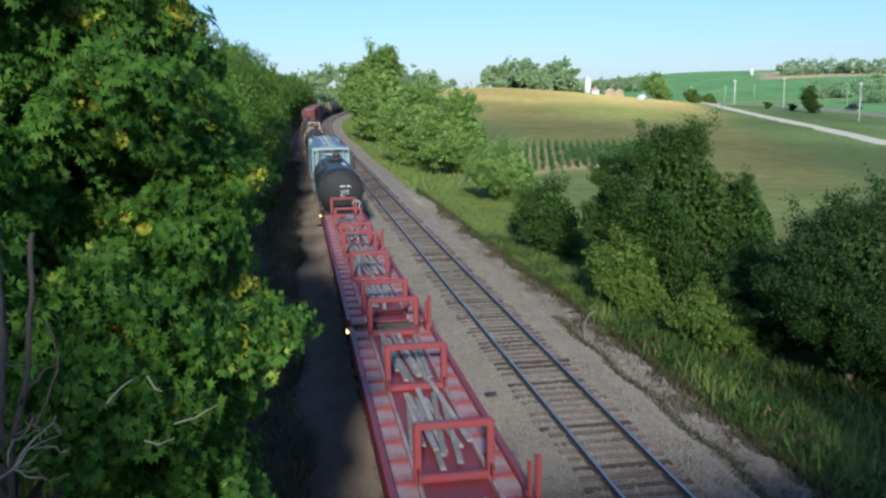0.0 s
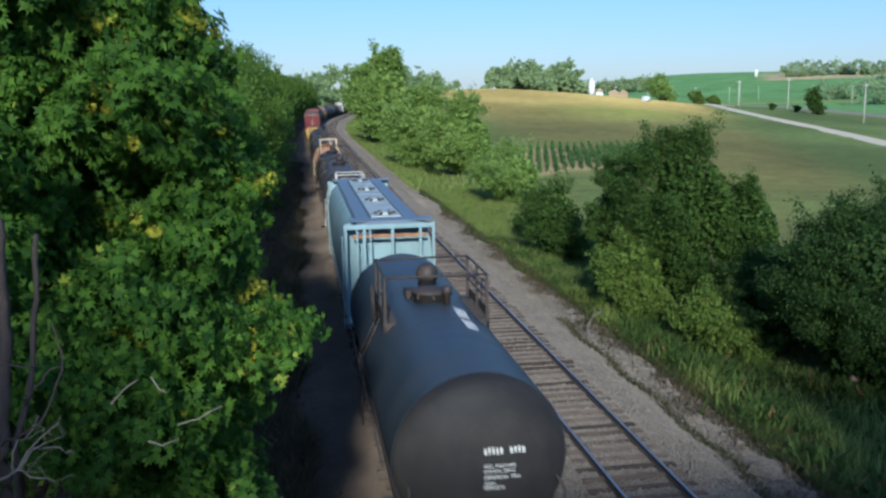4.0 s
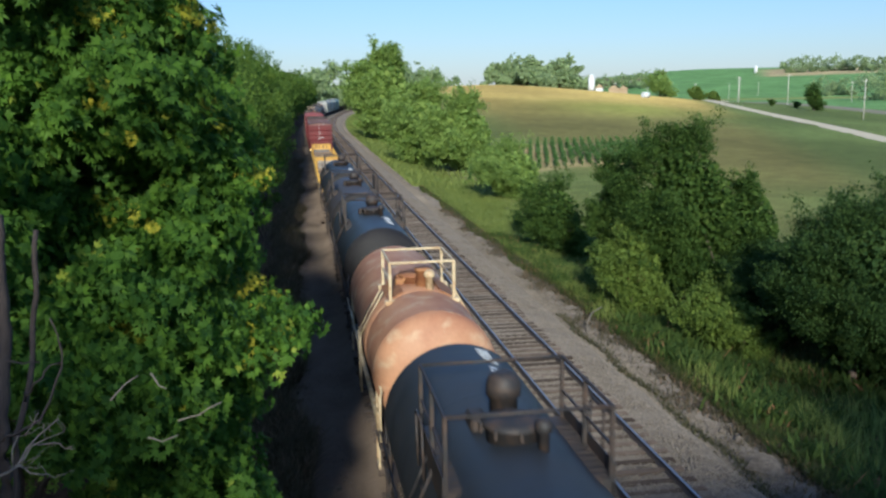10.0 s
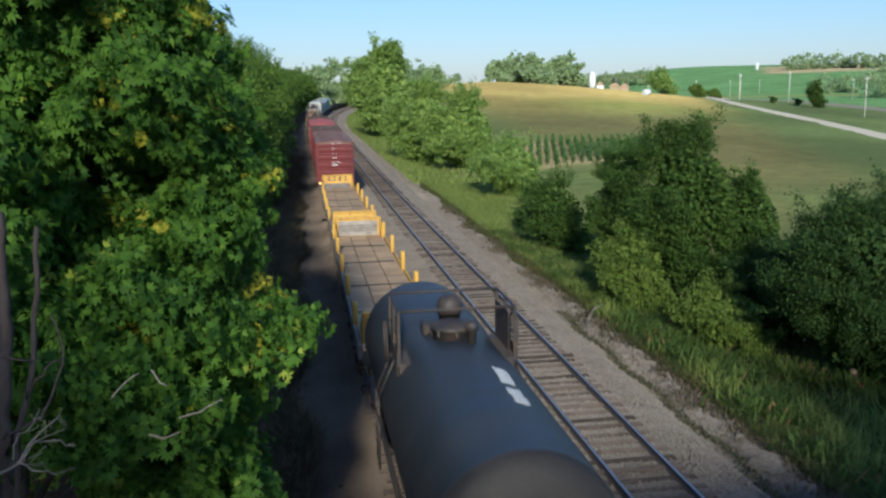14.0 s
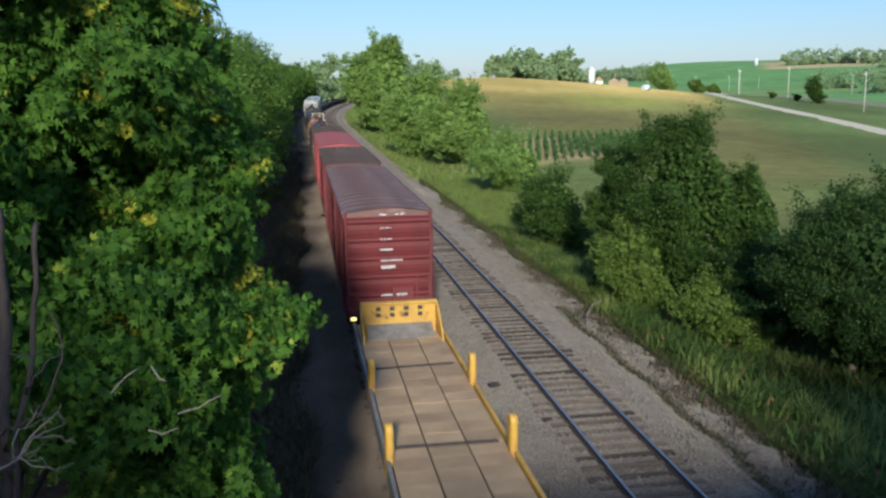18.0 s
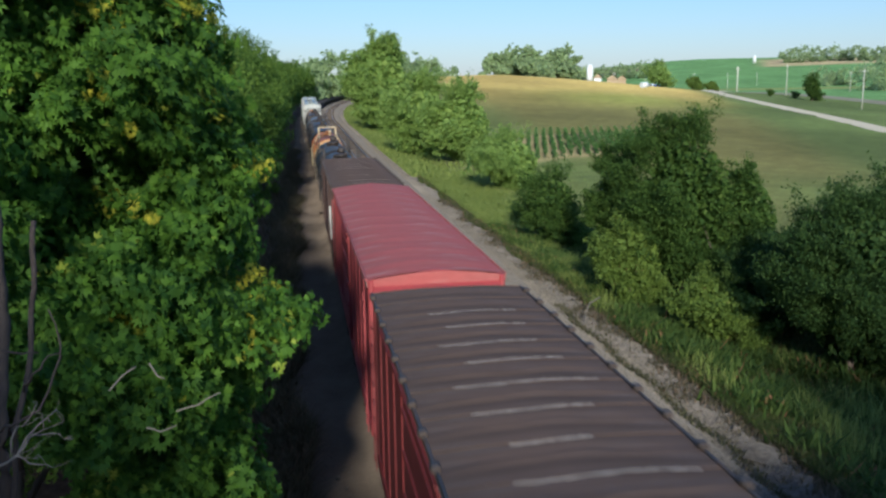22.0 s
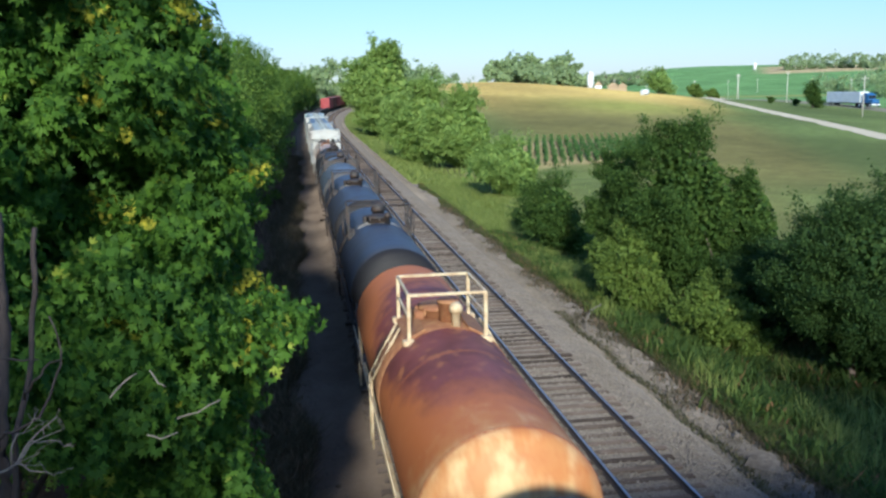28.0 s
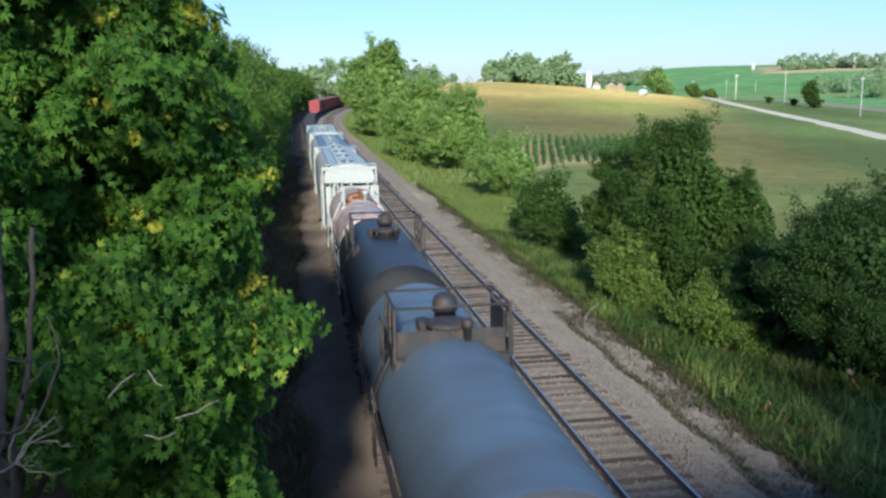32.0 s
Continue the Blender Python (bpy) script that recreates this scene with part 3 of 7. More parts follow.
def strip(name, sect, s0, s1, step, material, label, category, kind="structure", edge=0.0, jitter=0.0):
    """A cross-section of rows (u, z) swept along the line; z is over the rail tops."""
    ss = list(np.arange(s0, min(s1, BEND_Y), step)) + list(np.arange(max(s0, BEND_Y), s1 + 0.1, min(step, 6)))
    n = len(sect)
    rng = np.random.default_rng(5)
    vs = []
    for s in ss:
        for u, z in sect:
            p = line_point(s, u)
            j = rng.normal(0, jitter) if jitter else 0.0
            e = rng.normal(0, edge) + 0.25 * edge * math.sin(s * 0.9) if edge and u in (sect[0][0], sect[1][0], sect[-1][0], sect[-2][0]) else 0.0
            vs.append((p.x + j * 1.5 + e, p.y, p.z + z + j))
    i = np.arange(len(ss) * n).reshape(len(ss), n)
    F = np.stack([i[:-1, :-1], i[:-1, 1:], i[1:, 1:], i[1:, :-1]], -1).reshape(-1)
    ob = new(name, raw_mesh(name, vs, F, 4, material, True))
    return tagged(ob, label, category, kind=kind)


S0, S1 = -120.0, 560.0
strip("ballast", [(1.2, -0.75), (1.65, -0.42), (2.0, -0.2), (3.8, -0.19), (4.8, -0.3), (5.6, -0.3), (6.4, -0.19), (8.7, -0.2), (9.5, -0.28), (10.1, -0.5), (10.5, -0.8), (10.8, -1.05)],
      S0, S1, 0.6, M["ballast"], "pale pinkish-grey crushed stone ballast under two tracks", "ballast", jitter=0.02)
strip("dirt_road", [(-0.45, -0.74), (0.05, -0.56), (0.5, -0.5), (0.9, -0.53), (1.35, -0.44), (1.7, -0.2), (2.0, -0.21)], S0, S1, 0.6, M["dirt"],
      "tan packed-dirt track running beside the rails", "dirt road", jitter=0.02, edge=0.2)
strip("gravel_path", [(11.2, -1.03), (11.45, -0.94), (11.75, -0.9), (12.05, -0.93), (12.45, -1.06)], S0, S1, 0.5, M["gravel"],
      "strip of grey gravel along the ditch beside the ballast", "gravel", jitter=0.045, edge=0.22)


def rails(cx, label):
    for side in (-1, 1):
        u = cx + side * 0.7535
        foot = [(u - 0.07, -0.175), (u - 0.07, -0.155), (u - 0.012, -0.135), (u - 0.012, -0.04), (u - 0.037, -0.034), (u - 0.037, -0.006)]
        foot += [(2 * u - a, b) for a, b in reversed(foot)]
        r = strip("rail", foot, S0, S1, 12.0, M["rail"], label, "rail")
        h = strip("rail_head", [(u - 0.037, -0.008), (u - 0.03, 0.0), (u + 0.03, 0.0), (u + 0.037, -0.008)], S0, S1, 12.0, M["rail_top"], "", "")
        h.parent = r
        del h["kind"]
        h["label"] = "worn bright running surface"


rails(TRAIN_X, "steel rail under the freight train")
rails(OTHER_X, "dark steel rail of the empty track")


def make_ties():
    rng = random.Random(4)
    bed = {}
    for nm, cx in (("ties_train", TRAIN_X), ("ties_empty", OTHER_X)):
        bed[nm] = thing(("track_bed"), "weathered wooden ties in the ballast" , "railway ties", kind="structure")
    shapes = []
    for i in range(6):
        mb = MB()
        mb.box(0, 0, -0.05, 2.55 + rng.uniform(-0.08, 0.08), 0.22 + rng.uniform(-0.02, 0.02), 0.13, 0.015 + 0.01 * rng.random())
        shapes.append(mb.mesh("tie", M["tie"]))
    rest = MB()
    s = S0
    k = 0
    while s < 400:
        s += 0.53 + rng.uniform(-0.04, 0.04)
        for cx, nm in ((OTHER_X, "ties_empty"), (TRAIN_X, "ties_train")):
            p = line_point(s, cx + rng.uniform(-0.08, 0.08))
            dz = -0.16 + rng.uniform(-0.035, 0.012)
            rz = rng.uniform(-0.02, 0.02) - (max(s - BEND_Y, 0) / BEND_R)
            m = Matrix.Translation((p.x, p.y, p.z + dz)) @ Matrix.Rotation(rz, 4, "Z")
            if cx == OTHER_X and 14 < s < 172:
                part("tie", rng.choice(shapes), None, bed[nm], at=m)
            elif s > 10 and (cx == OTHER_X or s < 60 or rng.random() < 0.3):
                rest.box(0, 0, 0, 2.55, 0.22, 0.13, 0, m @ Matrix.Translation((0, 0, -0.05)))
    tagged(part("ties", rest, M["tie"], bed["ties_train"], "far rows of wooden ties"), kind="stuff")


# ---------------------------------------------------------------- overpass under the camera
def make_overpass():
    t = thing("overpass", "plain concrete road overpass across the tracks", "bridge", kind="structure")
    part("deck", MB().box(0, -4.6, 6.75, 60, 8.4, 0.7, 0.05), M["concrete"], t)
    for z in (7.45, 8.1):
        part("parapet_rail", MB().tube((-30, -0.62, z), (30, -0.62, z), 0.05), M["steel"], t)
    for i in range(13):
        part("parapet_post", MB().box(-30 + 5 * i, -0.62, 7.6, 0.1, 0.1, 1.0, 0.01), M["steel"], t)
    for x in (-14, 13.5):
        part("pier", MB().box(x, -4.6, 2.6, 1.0, 7.0, 7.7, 0.05), M["concrete"], t)


make_overpass()

# ---------------------------------------------------------------- freight cars
# A car's own space: y = 0 at its middle, z = 0 on the rail tops, -y towards the camera.
SHARED = {}


def shared(key, make, material):
    if key not in SHARED:
        SHARED[key] = make().mesh(key[0] if isinstance(key, tuple) else key, material)
    return SHARED[key]


def wheel_mb():
    mb = MB()
    prof = [(-0.07, 0.1), (-0.07, 0.42), (-0.06, 0.455), (0.05, 0.46), (0.07, 0.5), (0.09, 0.5), (0.09, 0.1)]
    vs, fs, n = [], [], 24
    for x, r in prof:
        vs += [(x, r * math.cos(2 * math.pi * i / n), r * math.sin(2 * math.pi * i / n)) for i in range(n)]
    for j in range(len(prof) - 1):
        fs += [(j * n + i, j * n + (i + 1) % n, (j + 1) * n + (i + 1) % n, (j + 1) * n + i) for i in range(n)]
    fs += [tuple(reversed(range(n))), tuple(range((len(prof) - 1) * n, len(prof) * n))]
    return mb.add(vs, fs)


def frame_mb():
    mb = MB()
    mb.prism([(-0.08, 0.42), (0.08, 0.42), (0.08, 0.78), (-0.08, 0.78)], -0.35, 0.35)
    mb.box(0, 0, 0.76, 0.16, 2.3, 0.12, 0.02)
    for s in (-1, 1):
        mb.box(0, s * 0.62, 0.5, 0.14, 0.9, 0.12, 0.02, Matrix.Rotation(s * 0.25, 4, "X"))
        mb.box(0, s * 0.88, 0.5, 0.24, 0.3, 0.34, 0.04)
    return mb


def bogies(car, ys):
    for y in ys:
        b = part("bogie", shared("bogie", lambda: MB().box(0, 0, 0.62, 1.9, 0.3, 0.3, 0.04).tube((-0.85, -0.88, 0.46), (0.85, -0.88, 0.46), 0.08).tube((-0.85, 0.88, 0.46), (0.85, 0.88, 0.46), 0.08), M["under"]), None, car, "dirty cast-steel bogie", at=(0, y, 0))
        for x in (-1.0, 1.0):
            part("side_frame", shared("side_frame", frame_mb, M["under"]), None, b, at=(x, 0, 0))
        for yy in (-0.88, 0.88):
            for x, rz in ((-0.76, 180), (0.76, 0)):
                part("wheel", shared("wheel", wheel_mb, M["under"]), None, b, at=pose(x, yy, 0.5, 0, 0, rz + 180))


def couplers(car, half):
    def mk():
        return MB().box(0, -0.25, 0.86, 0.16, 0.7, 0.18, 0.03).box(0, -0.62, 0.86, 0.34, 0.28, 0.3, 0.06).tube((0.25, 0.1, 0.75), (0.3, -0.5, 0.45), 0.03, 6)
    for y, rz in ((-half, 0), (half, 180)):
        part("coupler", shared("coupler", mk, M["under"]), None, car, at=pose(0, y, 0, 0, 0, rz))


def ladder_mb(w, h, rungs):
    mb = MB()
    for x in (-w / 2, w / 2):
        mb.box(x, 0, h / 2, 0.05, 0.02, h)
    for i in range(rungs):
        mb.tube((-w / 2, 0, (i + 0.5) * h / rungs), (w / 2, 0, (i + 0.5) * h / rungs), 0.014, 6)
    return mb


def tank_car(name, label, s0, s1, D, top, skin, rail_mat, style="guard", dome=None, band=None, stencils=2, seed=0, note_z=0.4, fit="fitting", saddle=None, residue=False, top_y=-2.0, head_marks=True):
    """Tank car: shell with dished heads, weld bands, manway in a railed platform, ladders, sills and bogies."""
    rng = random.Random(seed)
    L = s1 - s0
    mid = (s0 + s1) / 2
    car = thing(name, label, "tank car", "tank cars of the freight train")
    R, cz = D / 2, top - D / 2
    hl = L / 2
    head = 0.55
    prof = [(-hl + head * (1 - math.cos(a)), max(R * math.sin(a), 0.02)) for a in [math.pi / 2 * i / 7 for i in range(8)]]
    part("tank_shell", MB().lathe([(-hl + head, R), (-hl / 2, R), (0, R), (hl / 2, R), (hl - head, R)], 0, cz, 56), M[skin], car)
    # dark tanks get heads with the shade of their ends in the colour
    shaded_head = style == "guard" and skin != "slate"
    head_skin = M["shaded_head"] if shaded_head else M["head_grime"] if skin == "slate" else M[skin]
    part("tank_head", MB().lathe([(y, r * 0.998) for y, r in prof] + [(prof[-1][0] + 0.04, R * 0.998)], 0, cz, 56), head_skin, car, "dished tank end, coloured dark as turned from the sky" if shaded_head else "")
    part("tank_head", MB().lathe([(-prof[-1][0] - 0.04, R * 0.998)] + [(-y, r * 0.998) for y, r in reversed(prof)], 0, cz, 56), head_skin, car, "dished tank end, coloured dark as turned from the sky" if shaded_head else "")
    # weld bands
    for y in (-hl + head + 0.02, hl - head - 0.02, -hl / 3, hl / 3):
        part("weld_band", shared(("weld_band", round(R, 3), skin), lambda: MB().lathe([(-0.03, R), (-0.02, R + 0.004), (0.02, R + 0.004), (0.03, R)], 0, 0, 48), M[skin]), None, car, at=(0, y, cz))
    if saddle:
        part("head_ring", MB().lathe([(-0.28, R + 0.003), (-0.26, R + 0.012), (0.26, R + 0.012), (0.28, R + 0.003)], 0, 0, 48), M[saddle], car, "worn darker band round the shell", at=(0, -hl + head + 0.3, cz))
    dy = (dome - mid) if dome else 0.0
    rm = M[rail_mat]
    # platform
    hw, hy = (1.0, 1.2 if seed in (1, 4, 6, 10, 11) else 0.85) if style == "guard" else (0.8, 0.95)
    pz = top - (R - math.sqrt(max(R * R - hw * hw, 0.01))) + 0.02
    stand = style != "guard"
    my = dy + 0.3 if stand else dy - 0.25
    mh = MB().turned([(top - 0.1, 0.4), (top + 0.15, 0.4), (top + 0.16, 0.46), (top + 0.22, 0.46), (top + 0.27, 0.33), (top + 0.3, 0.12)], 0.0, my, 20)
    manway = part("manway", mh, M[fit], car, "bolted manway lid")
    for a in range(8):
        part("bolt", shared(("bolt", rail_mat), lambda: MB().box(0, 0, 0, 0.05, 0.05, 0.16, 0.01), M[fit]), None, manway, at=(0.48 * math.cos(a * 0.785), my + 0.48 * math.sin(a * 0.785), top + 0.15))
    if stand:
        part("valve", MB().turned([(top - 0.1, 0.2), (top + 0.4, 0.2), (top + 0.41, 0.24), (top + 0.47, 0.24), (top + 0.5, 0.1)], 0.12, dy - 0.3, 16), M[fit], car, "rusty safety valve")
        part("vent_valve", MB().turned([(top - 0.1, 0.1), (top + 0.3, 0.1), (top + 0.31, 0.14), (top + 0.42, 0.14), (top + 0.5, 0.06)], 0.22, dy - 0.72, 12), M[rail_mat], car)
        part("mounting_plate", MB().lathe([(-0.85, R + 0.002), (-0.83, R + 0.02), (0.6, R + 0.02), (0.62, R + 0.002)], 0, 0, 48), M["fitting_rust"] if skin == "rust" else M[skin], car, at=(0, dy, cz))
    else:
        part("valve", MB().turned([(top - 0.1, 0.22), (top + 0.3, 0.22), (top + 0.31, 0.27), (top + 0.46, 0.27), (top + 0.6, 0.23), (top + 0.68, 0.12)], 0.05, dy + (0.6 if hy > 0.9 else 0.4), 16), M[fit], car, "dark safety valve")
        part("vent_valve", MB().turned([(top - 0.1, 0.08), (top + 0.22, 0.08), (top + 0.23, 0.12), (top + 0.36, 0.12), (top + 0.42, 0.05)], 0.3, dy - 0.78, 12), M[fit], car)
    part("valve_housing", MB().box(-0.42, dy + 0.35, top + 0.02, 0.26, 0.5, 0.24, 0.04).tube((-0.3, dy + 0.1, top + 0.06), (0.3, dy + 0.1, top + 0.06), 0.05), M[fit], car)
    if residue:
        rs = np.random.default_rng(seed)
        sv, sf, na, nb = [], [], 24, 12
        for i in range(na + 1):
            an = -0.6 + 1.2 * i / na
            e0, e1 = -0.72 + 0.05 * rs.normal() + 0.3 * abs(an), 0.15 + 0.05 * rs.normal() - 0.3 * abs(an)
            for j in range(nb + 1):
                sv.append(((R + 0.006) * math.sin(an), dy + e0 + (e1 - e0) * j / nb, cz + (R + 0.006) * math.cos(an)))
        for i in range(na):
            sf += [(i * (nb + 1) + j, i * (nb + 1) + j + 1, (i + 1) * (nb + 1) + j + 1, (i + 1) * (nb + 1) + j) for j in range(nb)]
        part("spill", MB().add(sv, [tuple(reversed(q)) for q in sf], True), M["tan"], car, "tan residue spilt round the manway")
    if style == "guard":
        for sx in (-1, 1):
            grate = MB()
            grate.box(sx * (hw - 0.02), dy, pz + 0.02, 0.42, 2 * hy, 0.04)
            walkway = part("walkway", grate, rm, car)
            for i in range(int(hy * 9)):
                part("grate_bar", shared(("grate_bar", rail_mat), lambda: MB().box(0, 0, 0, 0.42, 0.03, 0.025), rm), None, walkway, at=(sx * (hw - 0.02), dy - hy + 0.1 + i * 0.2, pz + 0.05))
            part("side_plate", MB().box(sx * (hw + 0.19), dy, pz + 0.02, 0.02, 2 * hy, 0.46), rm, walkway)
            for sy in (-1, 1):
                part("bracket", MB().box(sx * (hw - 0.05), dy + sy * (hy - 0.05), pz - 0.22, 0.4, 0.06, 0.5), rm, walkway)
            if seed in (7, 8, 15):
                part("side_panel", MB().box(sx * (hw + 0.12), dy + 0.15, pz + 0.42, 0.03, 2 * hy - 0.5, 0.85, 0.01), rm, walkway, "solid steel platform side")
            if seed == 15 and sx > 0:
                part("end_panel", MB().box(0, dy - hy + 0.2, pz + 0.3, 2 * hw + 0.2, 0.03, 0.5, 0.01), rm, walkway, "solid steel platform end")
            part("grab_hoop", MB().path([(sx * (hw + 0.32), dy - 0.3, pz - 0.2), (sx * (hw + 0.34), dy - 0.3, pz + 0.6), (sx * (hw + 0.34), dy - 0.22, pz + 0.68), (sx * (hw + 0.34), dy + 0.22, pz + 0.68), (sx * (hw + 0.34), dy + 0.3, pz + 0.6), (sx * (hw + 0.32), dy + 0.3, pz - 0.2)], 0.022), rm, walkway)
            for sy in (-1, 0, 1):
                part("rail_post", MB().box(sx * (hw + 0.15), dy + sy * (hy - 0.05), pz + 0.52, 0.065, 0.065, 1.1, 0.008), rm, car)
            part("guard_rail", MB().box(sx * (hw + 0.15), dy, pz + 1.06, 0.045, 2 * hy, 0.045, 0.01).box(sx * (hw + 0.15), dy, pz + 0.5, 0.03, 2 * hy, 0.03), rm, car)
        part("cross_rail", MB().tube((-hw - 0.15, dy + hy - 0.05, pz + 1.06), (hw + 0.15, dy + hy - 0.05, pz + 1.06), 0.028), rm, car)
        part("cross_rail", MB().tube((-hw - 0.15, dy - hy + 0.05, pz + 1.06), (hw + 0.15, dy - hy + 0.05, pz + 1.06), 0.028), rm, car)
    else:
        for sx in (-1, 1):
            for sy in (-1, 1):
                part("rail_post", MB().box(sx * hw, dy + sy * hy, pz + 0.48, 0.075, 0.075, 1.0, 0.012).box(sx * hw, dy + sy * hy, pz - 0.02, 0.28, 0.2, 0.12, 0.02), rm, car)
            part("guard_rail", MB().box(sx * hw, dy, pz + 0.97, 0.06, 2 * hy, 0.06, 0.012).box(sx * hw, dy, pz + 0.5, 0.05, 2 * hy, 0.05), rm, car)
        for sy in (-1, 1):
            part("cross_rail", MB().box(0, dy + sy * hy, pz + 0.97, 2 * hw, 0.06, 0.06, 0.012), rm, car)
        for sx in (-1, 1):
            part("tread_plate", MB().box(sx * 0.66, dy, pz + 0.1, 0.46, 2 * hy - 0.2, 0.03, 0, Matrix.Rotation(sx * 0.5, 4, "Y")), M["fitting_rust"], car, "rusty tread plate")
    # side ladders and low platforms
    for sx in (-1, 1):
        lad = MB()
        for yy in (-0.24, 0.24):
            lad.path([(sx * (hw + 0.12), dy + yy, pz + 0.1), (sx * (R + 0.1), dy + yy, cz + 0.2), (sx * (R + 0.1), dy + yy, 1.15)], 0.025)
        for i in range(8):
            z = 1.25 + i * 0.31
            x = R + 0.1 if z < cz + 0.2 else R + 0.1 - (z - cz - 0.2) / max(pz + 0.1 - cz - 0.2, 0.1) * (R - hw)
            lad.tube((sx * x, dy - 0.24, z), (sx * x, dy + 0.24, z), 0.015, 6)
        part("ladder", lad, rm, car)
        part("side_sill", MB().box(sx * 1.28, 0, 1.06, 0.1, L - 1.0, 0.16, 0.01), M["under"] if style == "guard" else rm, car)
        part("hand_rail", MB().path([(sx * (R + 0.12), -hl + 0.8, cz - 0.15), (sx * (R + 0.12), hl - 0.8, cz - 0.15)], 0.018), rm, car)
        for yy in (-hl + 0.25, hl - 0.25):
            e = MB()
            e.path([(sx * 1.35, yy - 0.35, 1.1), (sx * 1.35, yy - 0.35, 2.15), (sx * 1.3, yy - 0.25, 2.25), (sx * 1.3, yy + 0.35, 2.25), (sx * 1.35, yy + 0.4, 2.1), (sx * 1.35, yy + 0.4, 1.1)], 0.03)
            e.tube((sx * 1.35, yy - 0.35, 1.65), (sx * 1.35, yy + 0.4, 1.65), 0.022)
            e.box(sx * 1.38, yy, 0.5, 0.06, 0.5, 0.05).box(sx * 1.38, yy - 0.25, 0.75, 0.04, 0.04, 0.6).box(sx * 1.38, yy + 0.25, 0.75, 0.04, 0.04, 0.6)
            part("end_hand_rail", e, rm, car)
    for yy in (-hl + 0.1, hl - 0.1):
        part("end_platform", MB().box(0, yy, 1.08, 2.8, 1.1, 0.08, 0.02), M["under"], car)
    for yy in (-hl + 1.9, hl - 1.9):
        part("saddle", MB().box(0, yy, cz - R + 0.12, 2.2, 0.9, 0.55, 0.05), M["under"], car)
    part("draft_sill", MB().box(0, 0, 0.9, 0.45, L + 0.4, 0.35, 0.03), M["under"], car)
    bw = MB()
    ring = [(0.95 + 0.26 * math.cos(a), -hl - 0.3, 1.75 + 0.26 * math.sin(a)) for a in [i * math.pi / 8 for i in range(17)]]
    bw.path(ring, 0.022)
    for i in range(0, 16, 4):
        bw.tube(ring[i], (0.95, -hl - 0.27, 1.75), 0.014, 6)
    bw.tube((0.95, -hl - 0.25, 1.1), (0.95, -hl - 0.25, 1.75), 0.03)
    part("brake_wheel", bw, M["mark"] if stencils > 2 else M["under"], car, "spoked hand-brake wheel")
    bogies(car, (-hl + 1.7, hl - 1.7))
    couplers(car, hl + 0.3)
    # stencils
    if stencils and head_marks:
        sy = -hl + head * (1 - math.cos(math.asin(0.55))) - 0.02
        for i, (z, ws, h) in enumerate(((0.0, (0.34, -0.1, 0.28), 0.1), (-0.17, (0.16, -0.04, 0.36), 0.035), (-0.23, (0.3, -0.04, 0.2), 0.03), (-0.3, (0.42, -0.05, 0.16), 0.04), (-0.37, (0.2,), 0.03), (-0.42, (0.36,), 0.035))[:6 if stencils != 2 else 3]):
            zz = cz + R * (z + note_z)
            yy = -hl + head * (1 - math.sqrt(max(1 - ((zz - cz) / R) ** 2, 0.0))) - 0.03
            ang = math.atan2((zz - cz) / R * head, math.sqrt(max(1 - ((zz - cz) / R) ** 2, 0.05)) * R)
            part("stencil", marks_mb(-0.05, ws, h, rng), M["mark"], car, "white stencilled marks", at=Matrix.Translation((0, yy, zz)) @ Matrix.Rotation(-ang, 4, "X"))
    if stencils > 1:
        a = 0.33
        m = Matrix.Translation((R * math.sin(a), dy + top_y, cz + R * math.cos(a) + 0.006)) @ Matrix.Rotation(a, 4, "Y") @ Matrix.Rotation(math.pi / 2, 4, "Z") @ Matrix.Rotation(-math.pi / 2, 4, "X")
        part("stencil", marks_mb(-0.85, (0.74, -0.22, 0.9), 0.26, rng), M["mark"], car, "white stencilled marks", at=m)
    CARS.append((car, mid, max(L - 3.4, 4)))
    return car


def marks_mb(x0, widths, h, rng):
    mb = MB()
    x = x0
    for w in widths:
        if w > 0:
            nn = max(1, round(w / (h * 0.66)))
            cw = w / nn
            for i in range(nn):
                mb.box(x + (i + 0.5) * cw, 0, rng.uniform(-0.1, 0.1) * h, cw * 0.56, 0.006, h)
        x += abs(w)
    return mb


CARS = []


